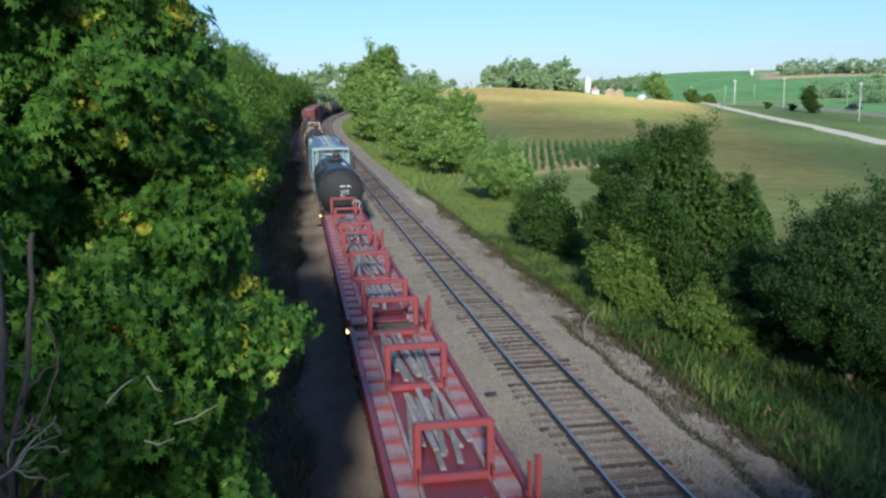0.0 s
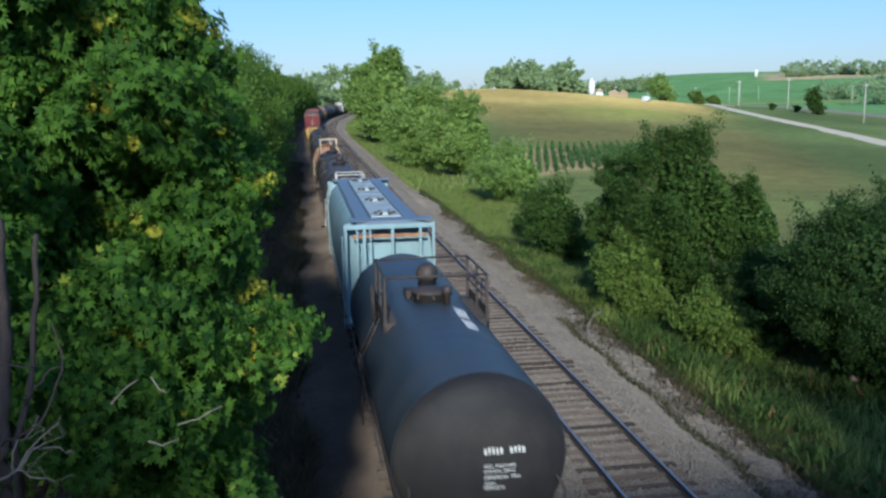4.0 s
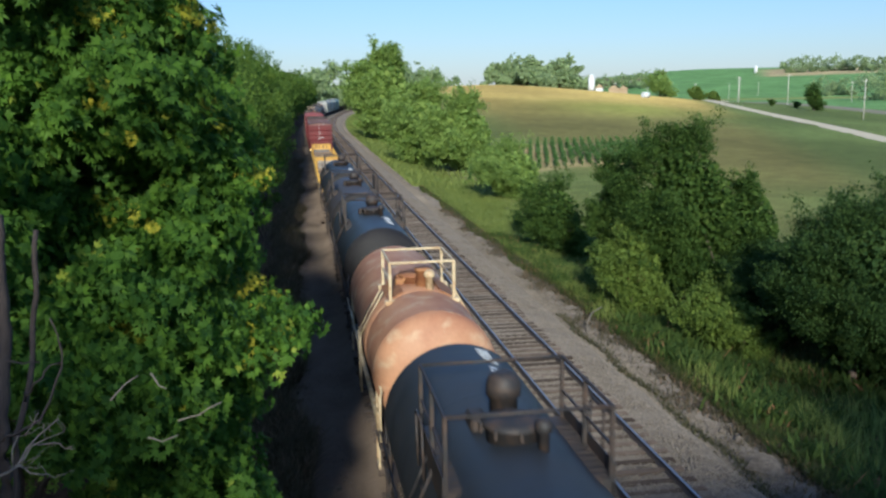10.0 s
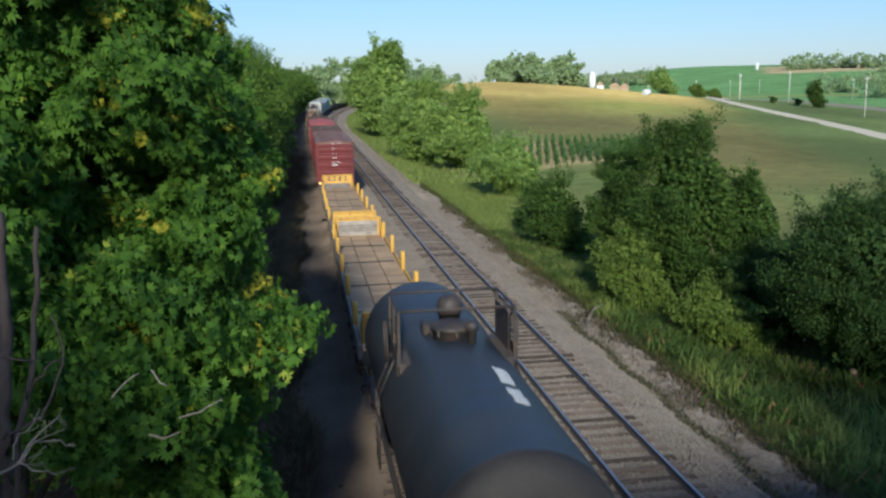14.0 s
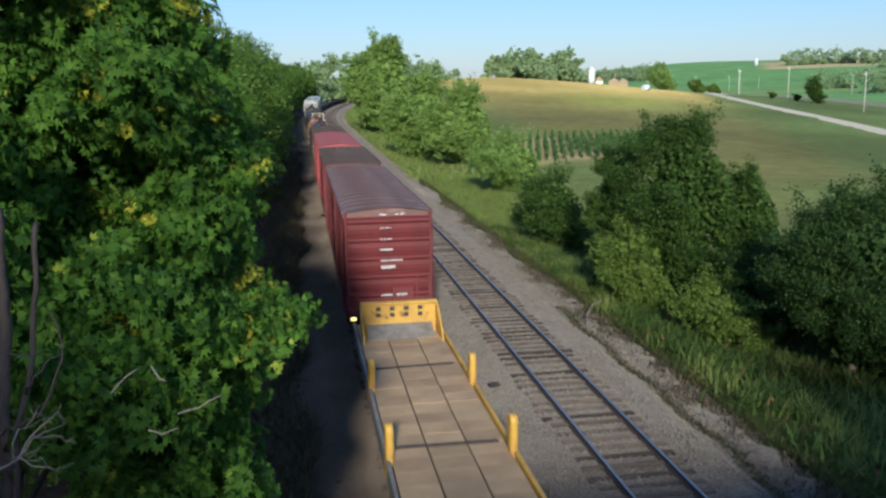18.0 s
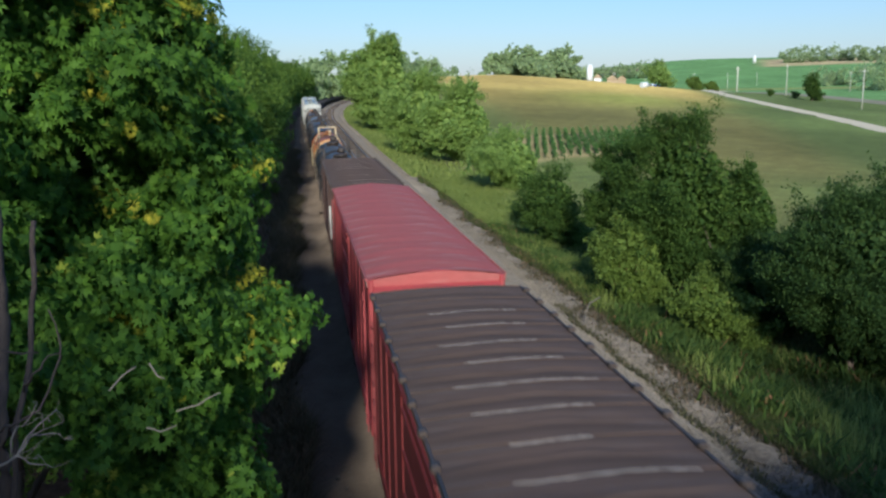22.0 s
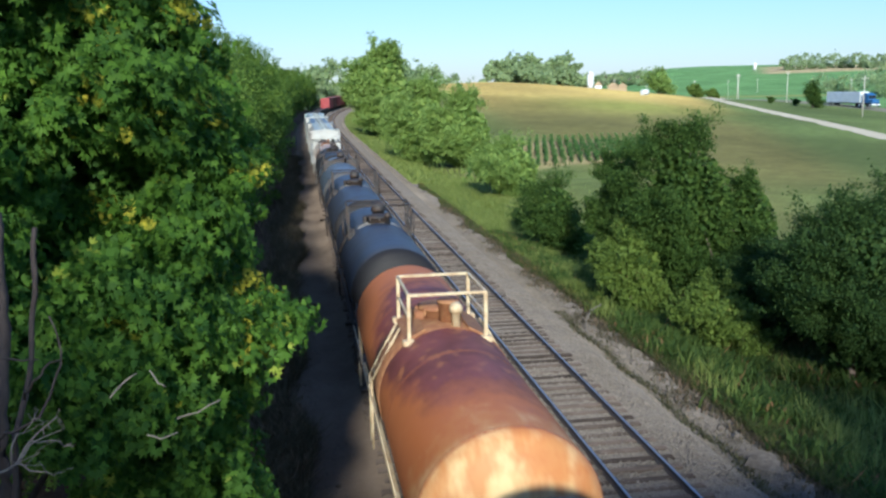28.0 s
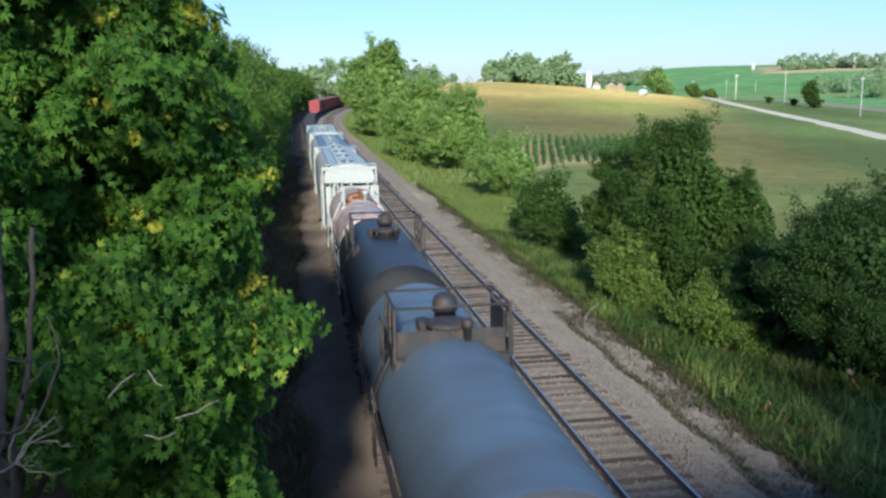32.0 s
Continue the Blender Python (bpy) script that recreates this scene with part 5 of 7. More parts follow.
def red_flat(name, label, s0, s1, seed=0, frames=(), stakes=()):
    """Long red flat car with bunk frames and loose grey boards."""
    rng = random.Random(seed)
    L, mid = s1 - s0, (s0 + s1) / 2
    hl = L / 2
    W = 2.75
    dz = 1.1
    car = thing(name, label, "flat car", "red flat cars of the freight train")
    part("floor_frame", MB().box(0, 0, dz - 0.16, W - 0.2, L, 0.22, 0.02), M["under"], car)
    for sx in (-1, 1):
        part("side_sill", MB().box(sx * (W / 2 - 0.05), 0, dz - 0.16, 0.14, L, 0.5, 0.02), M["flatred"], car)
        part("edge_rail", MB().box(sx * (W / 2 - 0.06), 0, dz + 0.12, 0.16, L, 0.06, 0.015), M["flatred"], car)
        n = int(L / 1.05)
        for i in range(n):
            y = -hl + (i + 0.5) * L / n
            part("deck_plate", shared(("deck_plate", round(L / n, 3)), lambda: MB().box(0, 0, 0, 0.52, L / n - 0.1, 0.03, 0.006), M["flatpale"]), None, car, at=(sx * 1.02, y, dz - 0.02))
            part("cross_bar", shared("cross_bar", lambda: MB().box(0, 0, 0, 0.56, 0.07, 0.08, 0.01), M["flatred"]), None, car, at=(sx * 1.02, y + L / n / 2, dz + 0.02))
        part("inner_rail", MB().box(sx * 0.74, 0, dz + 0.06, 0.09, L - 0.4, 0.14, 0.015), M["flatpale"], car)
    part("centre_plate", MB().box(0, 0, dz + 0.0, 1.38, L - 0.2, 0.05, 0.01), M["flatred"], car)
    for fs in frames:
        y = fs - mid
        fr = part("bunk_frame", MB().box(-0.74, y, dz + 0.62, 0.16, 0.16, 1.3, 0.02).box(0.74, y, dz + 0.62, 0.16, 0.16, 1.3, 0.02).box(0, y, dz + 1.22, 1.6, 0.17, 0.15, 0.02).box(0, y, dz + 0.12, 1.6, 0.2, 0.16, 0.02), M["flatred"], car, "red steel bunk frame")
        for sx in (-1, 1):
            part("gusset", MB().box(sx * 0.74, y + 0.22, dz + 0.22, 0.06, 0.34, 0.3, 0.01).box(sx * 0.74, y - 0.22, dz + 0.22, 0.06, 0.34, 0.3, 0.01), M["flatred"], fr)
    for st in stakes:
        part("tall_stake", MB().box(1.26, st - mid, dz + 0.55, 0.1, 0.12, 1.3, 0.015).box(1.2, st - mid + 0.35, dz + 0.45, 0.08, 0.1, 0.95, 0.015).box(1.22, st - mid + 0.2, dz + 0.1, 0.2, 0.7, 0.3, 0.02), M["flatred"], car, "red side stake")
    fsort = sorted(frames)
    for a, b in zip(fsort[:-1], fsort[1:]):
        for i in range(9):
            ln = min(b - a - 0.4, rng.uniform(3.2, 5.0))
            y = (a + b) / 2 - mid + rng.uniform(-0.8, 0.8)
            part("loose_board", shared(("loose_board", int(ln * 3)), lambda: MB().box(0, 0, 0, 0.13, ln, 0.05, 0.008), M["board"]), None, car, "grey weathered dunnage board",
                 at=pose(-0.5 + i * 0.125, y, dz + 0.09 + 0.06 * (i % 3), 0, 0, rng.uniform(-6, 6)))
    part("glint_reflector", MB().tube((-1.46, hl - 0.3, dz + 0.1), (-1.46, hl - 0.22, dz + 0.1), 0.035, 12).box(-1.44, hl - 0.3, dz + 0.05, 0.1, 0.06, 0.06), M["lamp"], car, "yellow reflector")
    part("draft_sill", MB().box(0, 0, 0.85, 0.5, L + 0.2, 0.3, 0.03), M["under"], car)
    bogies(car, (-hl + 2.2, hl - 2.2))
    couplers(car, hl + 0.2)
    CARS.append((car, mid, L - 4.4))
    return car


def low_flat(name, label, s0, s1, skin):
    """Empty low-sided car far down the train."""
    L, mid = s1 - s0, (s0 + s1) / 2
    car = thing(name, label, "flat car", "empty low cars of the freight train")
    part("deck", MB().box(0, 0, 1.05, 2.8, L, 0.3, 0.03), M[skin], car)
    for sx in (-1, 1):
        part("side", MB().box(sx * 1.38, 0, 1.4, 0.08, L, 0.55, 0.02), M[skin], car)
    part("draft_sill", MB().box(0, 0, 0.8, 0.5, L + 0.5, 0.25), M["under"], car)
    bogies(car, (-L / 2 + 1.9, L / 2 - 1.9))
    CARS.append((car, mid, L - 3.8))
    return car


def build_train():
    red_flat("red_flat_car", "red steel flat car with bunk frames and loose grey boards", -1.0, 28.1, 1, (0.0, 8.2, 16.2, 21.8, 27.2), (14.5, 27.7))
    red_flat("red_flat_car", "red steel flat car with bunk frames and loose grey boards", 29.0, 57.0, 2, (30.0, 36.0, 41.6, 44.7, 50.9, 56.2), (43.0,))
    tank_car("tank_car", "glossy blue-black tank car with white marks on its end", 58.1, 70.9, 3.1, 4.12, "blueblack", "fitting", dome=64.5, stencils=3, seed=1, note_z=0.22)
    hopper_car("covered_hopper", "pale blue covered hopper with a blue-grey roof", 73.5, 89.3, 4.6, 2.75, "sky_paint", "roof_blue", "roof_pale", "sky_paint", 1)
    tank_car("tank_car", "white tank car streaked with rust, white railings", 91.3, 102.2, 2.55, 3.65, "whiterust", "white", "stand", 96.6, stencils=0, seed=2, fit="fitting_rust")
    tank_car("tank_car", "faded purple-black tank car with a railed platform", 104.0, 115.9, 2.86, 3.9, "purple", "fitting", dome=110.0, stencils=1, seed=3, note_z=0.5)
    tank_car("tank_car", "dull black tank car with white marks on top", 118.0, 128.4, 2.86, 3.9, "black", "fitting", dome=123.4, seed=4, top_y=3.2, head_marks=False)
    tank_car("tank_car", "faded peach tank car with cream railings", 130.0, 139.8, 2.86, 3.9, "peach", "cream", "stand", 133.5, stencils=0, seed=5, fit="fitting_rust")
    tank_car("tank_car", "blue-black tank car with white stencils", 142.6, 153.2, 2.88, 3.92, "blueblack", "fitting", dome=147.4, seed=6)
    tank_car("tank_car", "purple-black tank car with rust stains", 154.6, 164.6, 2.86, 3.9, "purple", "fitting", dome=159.5, stencils=0, seed=7)
    tank_car("tank_car", "dull black tank car with a railed platform", 166.6, 178.6, 2.86, 3.9, "black", "fitting", dome=173.2, seed=8, note_z=0.45, top_y=-3.3)
    yellow_flat("bulkhead_flat_car", "low flat car with brown plank deck and yellow stakes", 181.5, 203.7, 1)
    yellow_flat("bulkhead_flat_car", "low flat car with brown plank deck and yellow stakes", 204.6, 228.4, 2, lamp=True)
    box_car("boxcar", "oxide-red boxcar with corrugated end and dusty mauve roof", 230.1, 247.3, 4.55, 3.0, "boxred", "roof_mauve", 17, seed=1, rib_h=0.032, style="wavy")
    box_car("boxcar", "oxide-red boxcar with a dark ribbed roof", 248.9, 262.6, 4.6, 3.0, "boxred", "roof_dark", 14, 0.06, 0.85, seed=2, rib_h=0.03)
    box_car("boxcar", "bright red boxcar with a faded red roof", 263.8, 281.0, 4.6, 3.0, "brightred", "roof_red", 11, 0.16, seed=3, rib_h=0.014, style="smooth")
    box_car("boxcar", "dark brown boxcar with a ribbed brown roof", 282.3, 296.5, 4.5, 3.0, "boxbrown", "roof_dark", 13, 0.04, 0.5, 6, seed=4, red_panel=True, rib_h=0.045)
    tank_car("tank_car", "blue-black tank car with white stencils", 298.2, 310.0, 2.88, 3.92, "blueblack", "fitting", dome=304.8, seed=10)
    tank_car("tank_car", "blue-black tank car with a railed platform", 311.4, 322.4, 2.88, 3.92, "blueblack", "fitting", dome=317.4, stencils=1, seed=11)
    tank_car("tank_car", "rusted orange tank car with cream railings", 323.6, 336.9, 2.88, 3.92, "rust", "cream", "stand", 330.5, stencils=0, seed=12, fit="fitting_rust")
    tank_car("tank_car", "dark blue tank car with tan residue on top", 338.6, 349.8, 2.88, 3.92, "navy", "fitting", dome=345.2, stencils=0, seed=13, residue=True)
    tank_car("tank_car", "navy-black tank car with tan residue on top", 351.2, 364.8, 2.88, 3.92, "navy", "fitting", dome=359.0, stencils=1, seed=14, residue=True)
    tank_car("tank_car", "blue-grey tank car with a boxed platform", 366.2, 379.2, 2.88, 3.92, "slate", "fitting", dome=374.2, stencils=1, seed=15, note_z=0.55)
    tank_car("tank_car", "short black tank car with a railed platform", 380.6, 391.3, 2.86, 3.9, "black", "fitting", dome=386.6, stencils=0, seed=16)
    tank_car("tank_car", "white tank car streaked with rust, white railings", 392.6, 404.6, 2.55, 3.7, "whiterust", "white", "stand", 398.6, stencils=0, seed=17, fit="fitting_rust")
    hopper_car("covered_hopper", "white covered hopper with a rounded end", 406.6, 423.5, 4.6, 2.8, "white", "roof_pale", "roof_pale", "white", 2, arch=True)
    hopper_car("covered_hopper", "grey covered hopper with hatches on its roof", 424.8, 441.6, 4.6, 2.8, "roof_pale", "roof_blue", "roof_pale", "white", 3)
    hopper_car("covered_hopper", "pale blue covered hopper with white end", 443.0, 460.0, 4.75, 2.9, "sky_paint", "roof_pale", "roof_pale", "white", 4)
    s = 461.4
    for i in range(10):
        low_flat("low_flat_car", "dark low-sided empty flat car", s, s + 15.2, "under")
        s += 16.4
    for i in range(8):
        box_car("boxcar", "orange-red boxcar far down the train", s, s + 15.4, 4.55, 3.0, ("brightred", "boxred", "brightred", "brightred")[i % 4], ("roof_red", "roof_mauve")[i % 2], 8, 0.15, seed=20 + i)
        s += 16.5


build_train()
make_ties()

# ---------------------------------------------------------------- plants
def leaves_arrays(P, size, rng, flat=0.5, slim=0.45, N=None):
    """Kite-shaped folded leaves at points P: vertices and quads."""
    n = len(P)
    d = rng.normal(size=(n, 3))
    d[:, 2] -= 0.45
    d /= np.linalg.norm(d, axis=1)[:, None]
    up = rng.normal(size=(n, 3)) * flat
    up[:, 2] += 1.0
    if N is not None:
        up += N * 0.9
    w = np.cross(d, up)
    w /= np.linalg.norm(w, axis=1)[:, None] + 1e-9
    nn = np.cross(w, d)
    sz = size * rng.uniform(0.65, 1.35, (n, 1))
    base, tip = P - d * sz * 0.5, P + d * sz * 0.5
    c = P - d * sz * 0.05
    l = c + w * sz * slim * 0.5 + nn * sz * 0.08
    r = c - w * sz * slim * 0.5 + nn * sz * 0.08
    V = np.stack([base, r, tip, l], 1).reshape(-1, 3)
    F = np.arange(n * 4)
    return V, F


def blob_points(n, rng, centre, radii, clumps=40, clump_r=0.22, shell=0.75, skirt=0.0):
    """Points in leafy clumps spread over an uneven crown."""
    c = rng.normal(size=(clumps, 3))
    c /= np.linalg.norm(c, axis=1)[:, None]
    c[:, 2] = np.where(c[:, 2] < -0.8, -c[:, 2] * 0.6, c[:, 2])
    c[:, 2] = np.clip(c[:, 2] * 1.15, -1, 1)
    if skirt:
        flat = np.linalg.norm(c[:, :2], axis=1)
        wide = np.where(c[:, 2] < 0.1, np.maximum(flat, skirt), flat) / np.maximum(flat, 0.05)
        c[:, :2] *= wide[:, None]
    rad = rng.uniform(shell - 0.3, 1.0, (clumps, 1)) * (1 + 0.14 * np.abs(rng.normal(size=(clumps, 1))))
    c = c * rad
    k = rng.integers(0, clumps, n)
    o = rng.normal(size=(n, 3))
    o /= np.linalg.norm(o, axis=1)[:, None]
    cr = clump_r * rng.uniform(0.6, 1.4, clumps)
    o = o * (rng.uniform(0, 1, (n, 1)) ** 0.4) * cr[k][:, None]
    o[:, 2] *= 0.75
    p = (c[k] + o) * np.array(radii) + np.array(centre)
    return p, o / (np.linalg.norm(o, axis=1)[:, None] + 1e-6), c * np.array(radii) + np.array(centre)


def branched_points(n, rng, centre, radii, limbs=40, twigs=9, skirt=0.0):
    """Points of an uneven crown: limbs end in twigs, twigs in loose leafy sprays, with gaps between them."""
    out, tips = [], []
    R, mid = np.array(radii), np.array(centre)
    k = max(n // (limbs * twigs), 4)
    for i in range(limbs):
        z = (-1.15 if skirt else -0.95) + (2.15 if skirt else 1.95) * ((i * 0.618034 + rng.uniform(0, 0.3)) % 1.0) ** (1.25 if skirt else 1.0)
        a = 2.399963 * i + rng.uniform(-0.5, 0.5)
        flat = max(math.sqrt(max(1 - z * z, 0.02)), skirt if z < 0 else 0.0)
        reach = rng.uniform(0.35, 0.98) if i % 3 else rng.uniform(0.8, 1.12)
        c = np.array((flat * reach * math.cos(a), flat * reach * math.sin(a), z * (0.78 + 0.2 * min(reach, 1.0))))
        tips.append(c * R + mid)
        grow = np.array((math.cos(a) * 0.4, math.sin(a) * 0.4, 0.9))
        w = rng.uniform(0.11, 0.2)
        for j in range(twigs):
            t = c * R + rng.normal(size=3) * w * R.min() * np.array((1, 1, 0.75)) + grow * rng.uniform(-0.1, 0.22) * R.min()
            o = rng.normal(size=(k, 3)) * rng.uniform(0.05, 0.085) * R.min() * np.array((1, 1, 0.6))
            o += (grow + rng.normal(size=3) * 0.7) * rng.uniform(0, 0.2, (k, 1)) * R.min()
            out.append(t + o + mid)
    P = np.concatenate(out)
    return P, np.zeros_like(P), np.array(tips)


def limbs_mb(base, top, r, tips, rng, lean=0.3):
    """Tapered trunk with limbs towards the crown's clumps."""
    mb = MB()
    base, top = Vector(base), Vector(top)
    n = 6
    pts = [base.lerp(top, i / n) + Vector((rng.normal() * lean * 0.3, rng.normal() * lean * 0.3, 0)) * (0 if i in (0,) else 1) for i in range(n + 1)]
    for i in range(n):
        mb.tube(pts[i], pts[i + 1], r * (1 - i / (n + 2)), 8, r * (1 - (i + 1) / (n + 2)))
    for t in tips:
        t = Vector(t)
        a = pts[int(rng.integers(2, n))]
        m = a.lerp(t, 0.5) + Vector((0, 0, 0.1 * (t - a).length))
        rr = r * 0.3
        mb.tube(a, m, rr, 6, rr * 0.6)
        mb.tube(m, t, rr * 0.6, 6, rr * 0.15)
    return mb


def tree(name, label, x, y, height, spread, leaf, size, count, seed, category="tree", clumps=45, low=0.12, dy=1.0, group="", trunk_r=None, clump_r=0.24, slim=0.45, skirt=0.0, lobes=0):
    rng = np.random.default_rng(seed)
    z = float(ground_z(x, y)) - 0.05
    t = thing(name, label, category, group, at=(x, y, z))
    ch = height * (1 - low)
    mid, radii = (0, 0, height * low + ch * 0.5), (spread, spread * dy, ch * 0.5)
    P, N, tips = branched_points(count, rng, mid, radii, 34 + 2 * lobes, 9, skirt) if lobes else blob_points(count, rng, mid, radii, clumps, clump_r, skirt=skirt)
    P[:, 2] = np.maximum(P[:, 2], 0.1)
    part("trunk", limbs_mb((0, 0, -0.3), (0, 0, height * 0.75), trunk_r or height * 0.018 + 0.05, tips[:: max(1, len(tips) // 14)], rng), M["bark"], t)
    V, F = leaves_arrays(P, size, rng, N=N, slim=slim)
    q = rng.normal(size=(count // 4, 3))
    q = q / np.linalg.norm(q, axis=1)[:, None] * rng.uniform(0.1, 0.82, (len(q), 1))
    q = q * np.array((spread, spread * dy, ch * 0.5)) + np.array((0, 0, height * low + ch * 0.5))
    V2, F2 = leaves_arrays(q, size * 1.9, rng, slim=0.7)
    V, F = np.concatenate([V, V2]), np.arange(len(V) + len(V2))
    part("crown", raw_mesh("crown", V, F, 4, M[leaf]), None, t)
    return t


def lobed_leaf(base, d, up, size, w=0.3):
    """One deeply lobed leaf: three pointed lobes that share the stalk; vertices and quads."""
    side = d.cross(up).normalized()
    nn = side.cross(d).normalized()
    V, F = [base], []
    for turn, ln in ((0.0, 1.0), (0.75, 0.68), (-0.75, 0.68)):
        a = d * math.cos(turn) + side * math.sin(turn)
        b = side * math.cos(turn) - d * math.sin(turn)
        o = base + d * size * (0.0 if turn == 0 else 0.16)
        k = len(V)
        V += [o + a * size * ln * 0.5 - b * size * w * 0.5 + nn * size * 0.05, o + a * size * ln - nn * size * (0.14 + 0.1 * abs(turn)), o + a * size * ln * 0.5 + b * size * w * 0.5 + nn * size * 0.05]
        F.append((0, k, k + 1, k + 2))
    return V, F


def leaf_spray(seed):
    """A twig end along +x with rosettes of lobed leaves that fan out and droop."""
    rng = random.Random(seed)
    V, F = [], []
    T, L = [(-0.3, 0, -0.1), (-0.3, 0.006, -0.1)], []
    for r in range(5):
        c = Vector((rng.uniform(-0.22, 0.24), rng.uniform(-0.24, 0.24), rng.uniform(-0.16, 0.12)))
        ax = Vector((1.0, rng.gauss(0, 0.45), rng.uniform(0.1, 0.9))).normalized()
        e = ax.cross(Vector((0, 0, 1))).normalized()
        f = ax.cross(e)
        hub = len(T)
        T += [tuple(c), tuple(c + Vector((0, 0.006, 0)))]
        n = rng.randint(6, 8)
        for i in range(n):
            an = 2 * math.pi * (i + rng.uniform(-0.3, 0.3)) / n
            d = e * math.cos(an) + f * math.sin(an) + ax * rng.uniform(0.05, 0.75) + Vector((0, 0, -0.3))
            v, q = lobed_leaf(c + d * 0.03, d.normalized(), (ax + Vector((rng.gauss(0, 0.25), rng.gauss(0, 0.25), 0.2))).normalized(), rng.uniform(0.085, 0.14))
            o = len(V)
            V += v
            F += [tuple(k + o for k in w) for w in q]
            L.append((hub, o))
    # the same with its twig and stalks, as one joined piece
    n = len(V)
    J = F + [(n, n + 1, n + h + 1, n + h) for h in range(2, len(T), 2)] + [(n + h, n + h + 1, o, o + 1) for h, o in L]
    V = [tuple(v) for v in V]
    return np.array(V), np.array(F), np.array(V + T), np.array(J)


# outline of the near crown: slope of height over distance, and how far right it reaches for each metre of distance
CROWN_H = [-0.52, -0.455, -0.36, -0.31, -0.253, -0.229, -0.19, -0.141, -0.077, -0.035, 0.044, 0.1, 0.3]
CROWN_X = [-0.075, -0.042, -0.062, -0.03, 0.008, -0.018, -0.058, -0.042, -0.026, -0.046, -0.072, -0.105, -0.2]


def near_tree():
    """The broad-leaved tree beside the overpass: layered boughs of lobed leaves, some turned yellow."""
    rng = np.random.default_rng(11)
    bx, by = -4.6, 12.0
    bz = float(ground_z(bx, by))
    t = thing("broadleaf_tree", "dense green broadleaf tree with some yellow leaves", "tree", at=(bx, by, bz))
    shapes = []
    for v in range(12):
        V, F, VJ, FJ = leaf_spray(100 + v)
        shapes.append((V, F, raw_mesh("leaf_spray", VJ, FJ.ravel(), 4, M["leaf_yellow" if v >= 10 else "leaf_near"])))
    boughs = []
    cx, cy, cz = -5.7 - bx, 11.6 - by, 6.5 - bz
    while len(boughs) < 250:
        th, ph = rng.uniform(0, 2 * math.pi), math.asin(rng.uniform(-0.95, 1))
        front = math.sin(th) < 0.35
        if not front and rng.random() < 0.7:
            continue
        rad = rng.uniform(0.66, 1.0)
        c = (cx + 4.9 * rad * math.cos(ph) * math.cos(th), cy + 4.8 * rad * math.cos(ph) * math.sin(th), cz + 6.9 * rad * math.sin(ph))
        wx, wy, wz = c[0] + bx, c[1] + by, c[2] + bz
        if math.hypot(wx, wy) < 5.4 or wz < 0.8:
            continue
        # the thin lower side where the stems show
        if math.degrees(math.atan2(wx, wy)) < -14 and wz < 6.0:
            continue
        boughs.append(c)
    for c in ((-0.55, 10.3, 6.1), (-1.2, 10.0, 5.9), (-1.25, 10.8, 5.3), (-1.5, 9.4, 4.7), (-1.2, 9.6, 4.15), (-1.9, 9.0, 3.6), (-0.95, 10.6, 8.0), (-1.1, 10.2, 7.5), (-1.5, 10.8, 7.1), (-1.6, 10.4, 8.7), (-1.6, 10.8, 9.6), (-1.6, 9.6, 6.5), (-2.3, 9.2, 6.3), (-2.9, 8.6, 6.4), (-2.0, 9.0, 6.9), (-3.3, 8.4, 6.9)):
        boughs.append((c[0] - bx, c[1] - by, c[2] - bz))
    yellow = {}
    for i, c in enumerate(boughs):
        side = math.degrees(math.atan2(c[0] + bx, c[1] + by))
        yellow[i] = rng.choice((0.1, 0.22, 0.45)) if -12 < side < -1.5 and c[2] + bz > 5.6 else 0.04
    rest, rest_y, made = [], [], 0
    for bi, c in enumerate(boughs):
        c = np.array(c)
        out = np.array((c[0] - cx, c[1] - cy - 1.5, 0.35 * (c[2] - cz)))
        out /= np.linalg.norm(out) + 1e-6
        R = rng.uniform(0.55, 0.95)
        for j in range(int(80 * R)):
            r = R * math.sqrt(rng.uniform(0, 1))
            an = rng.uniform(0, 2 * math.pi)
            p = c + np.array((r * math.cos(an), r * math.sin(an), rng.normal(0, 0.13) - 0.34 * (r / R) ** 2 * R))
            wx, wy, wz = p[0] + bx, p[1] + by, p[2] + bz
            if wz < 0.4 or wy < 1.0 or wx / wy > np.interp((wz - EYE) / wy, CROWN_H, CROWN_X) + rng.normal() * 0.006 - 0.013:
                continue
            yl = rng.random() < yellow[bi] * (1.0 if wz > 8.3 else 0.45)
            sh = shapes[rng.integers(10, 12) if yl else rng.integers(0, 10)]
            head = math.degrees(math.atan2(0.7 * math.sin(an) + out[1], 0.7 * math.cos(an) + out[0])) + rng.normal() * 30
            m = pose(p[0], p[1], p[2], rng.normal() * 20, 8 + rng.normal() * 18, head)
            if made < 300 and wy < 9.6 and not yl and rng.random() < 0.2:
                part("leaf_spray", sh[2], None, t, at=m)
                made += 1
            else:
                mm = np.array(m)
                (rest_y if yl else rest).append((sh[0] * (0.66 if yl else 1.0) @ mm[:3, :3].T + mm[:3, 3], sh[1]))
    for nm, vs, mt, lb in (("crown", rest, "leaf_near", ""), ("yellow_leaves", rest_y, "leaf_yellow", "scattered yellow leaves")):
        n0 = np.cumsum([0] + [len(v) for v, f in vs])
        V = np.concatenate([v for v, f in vs])
        F = np.concatenate([f + o for (v, f), o in zip(vs, n0)])
        tagged(part(nm, raw_mesh(nm, V, F.ravel(), 4, M[mt]), None, t, lb), kind="stuff")
    # leaves of the shaded inside
    q = rng.normal(size=(9000, 3))
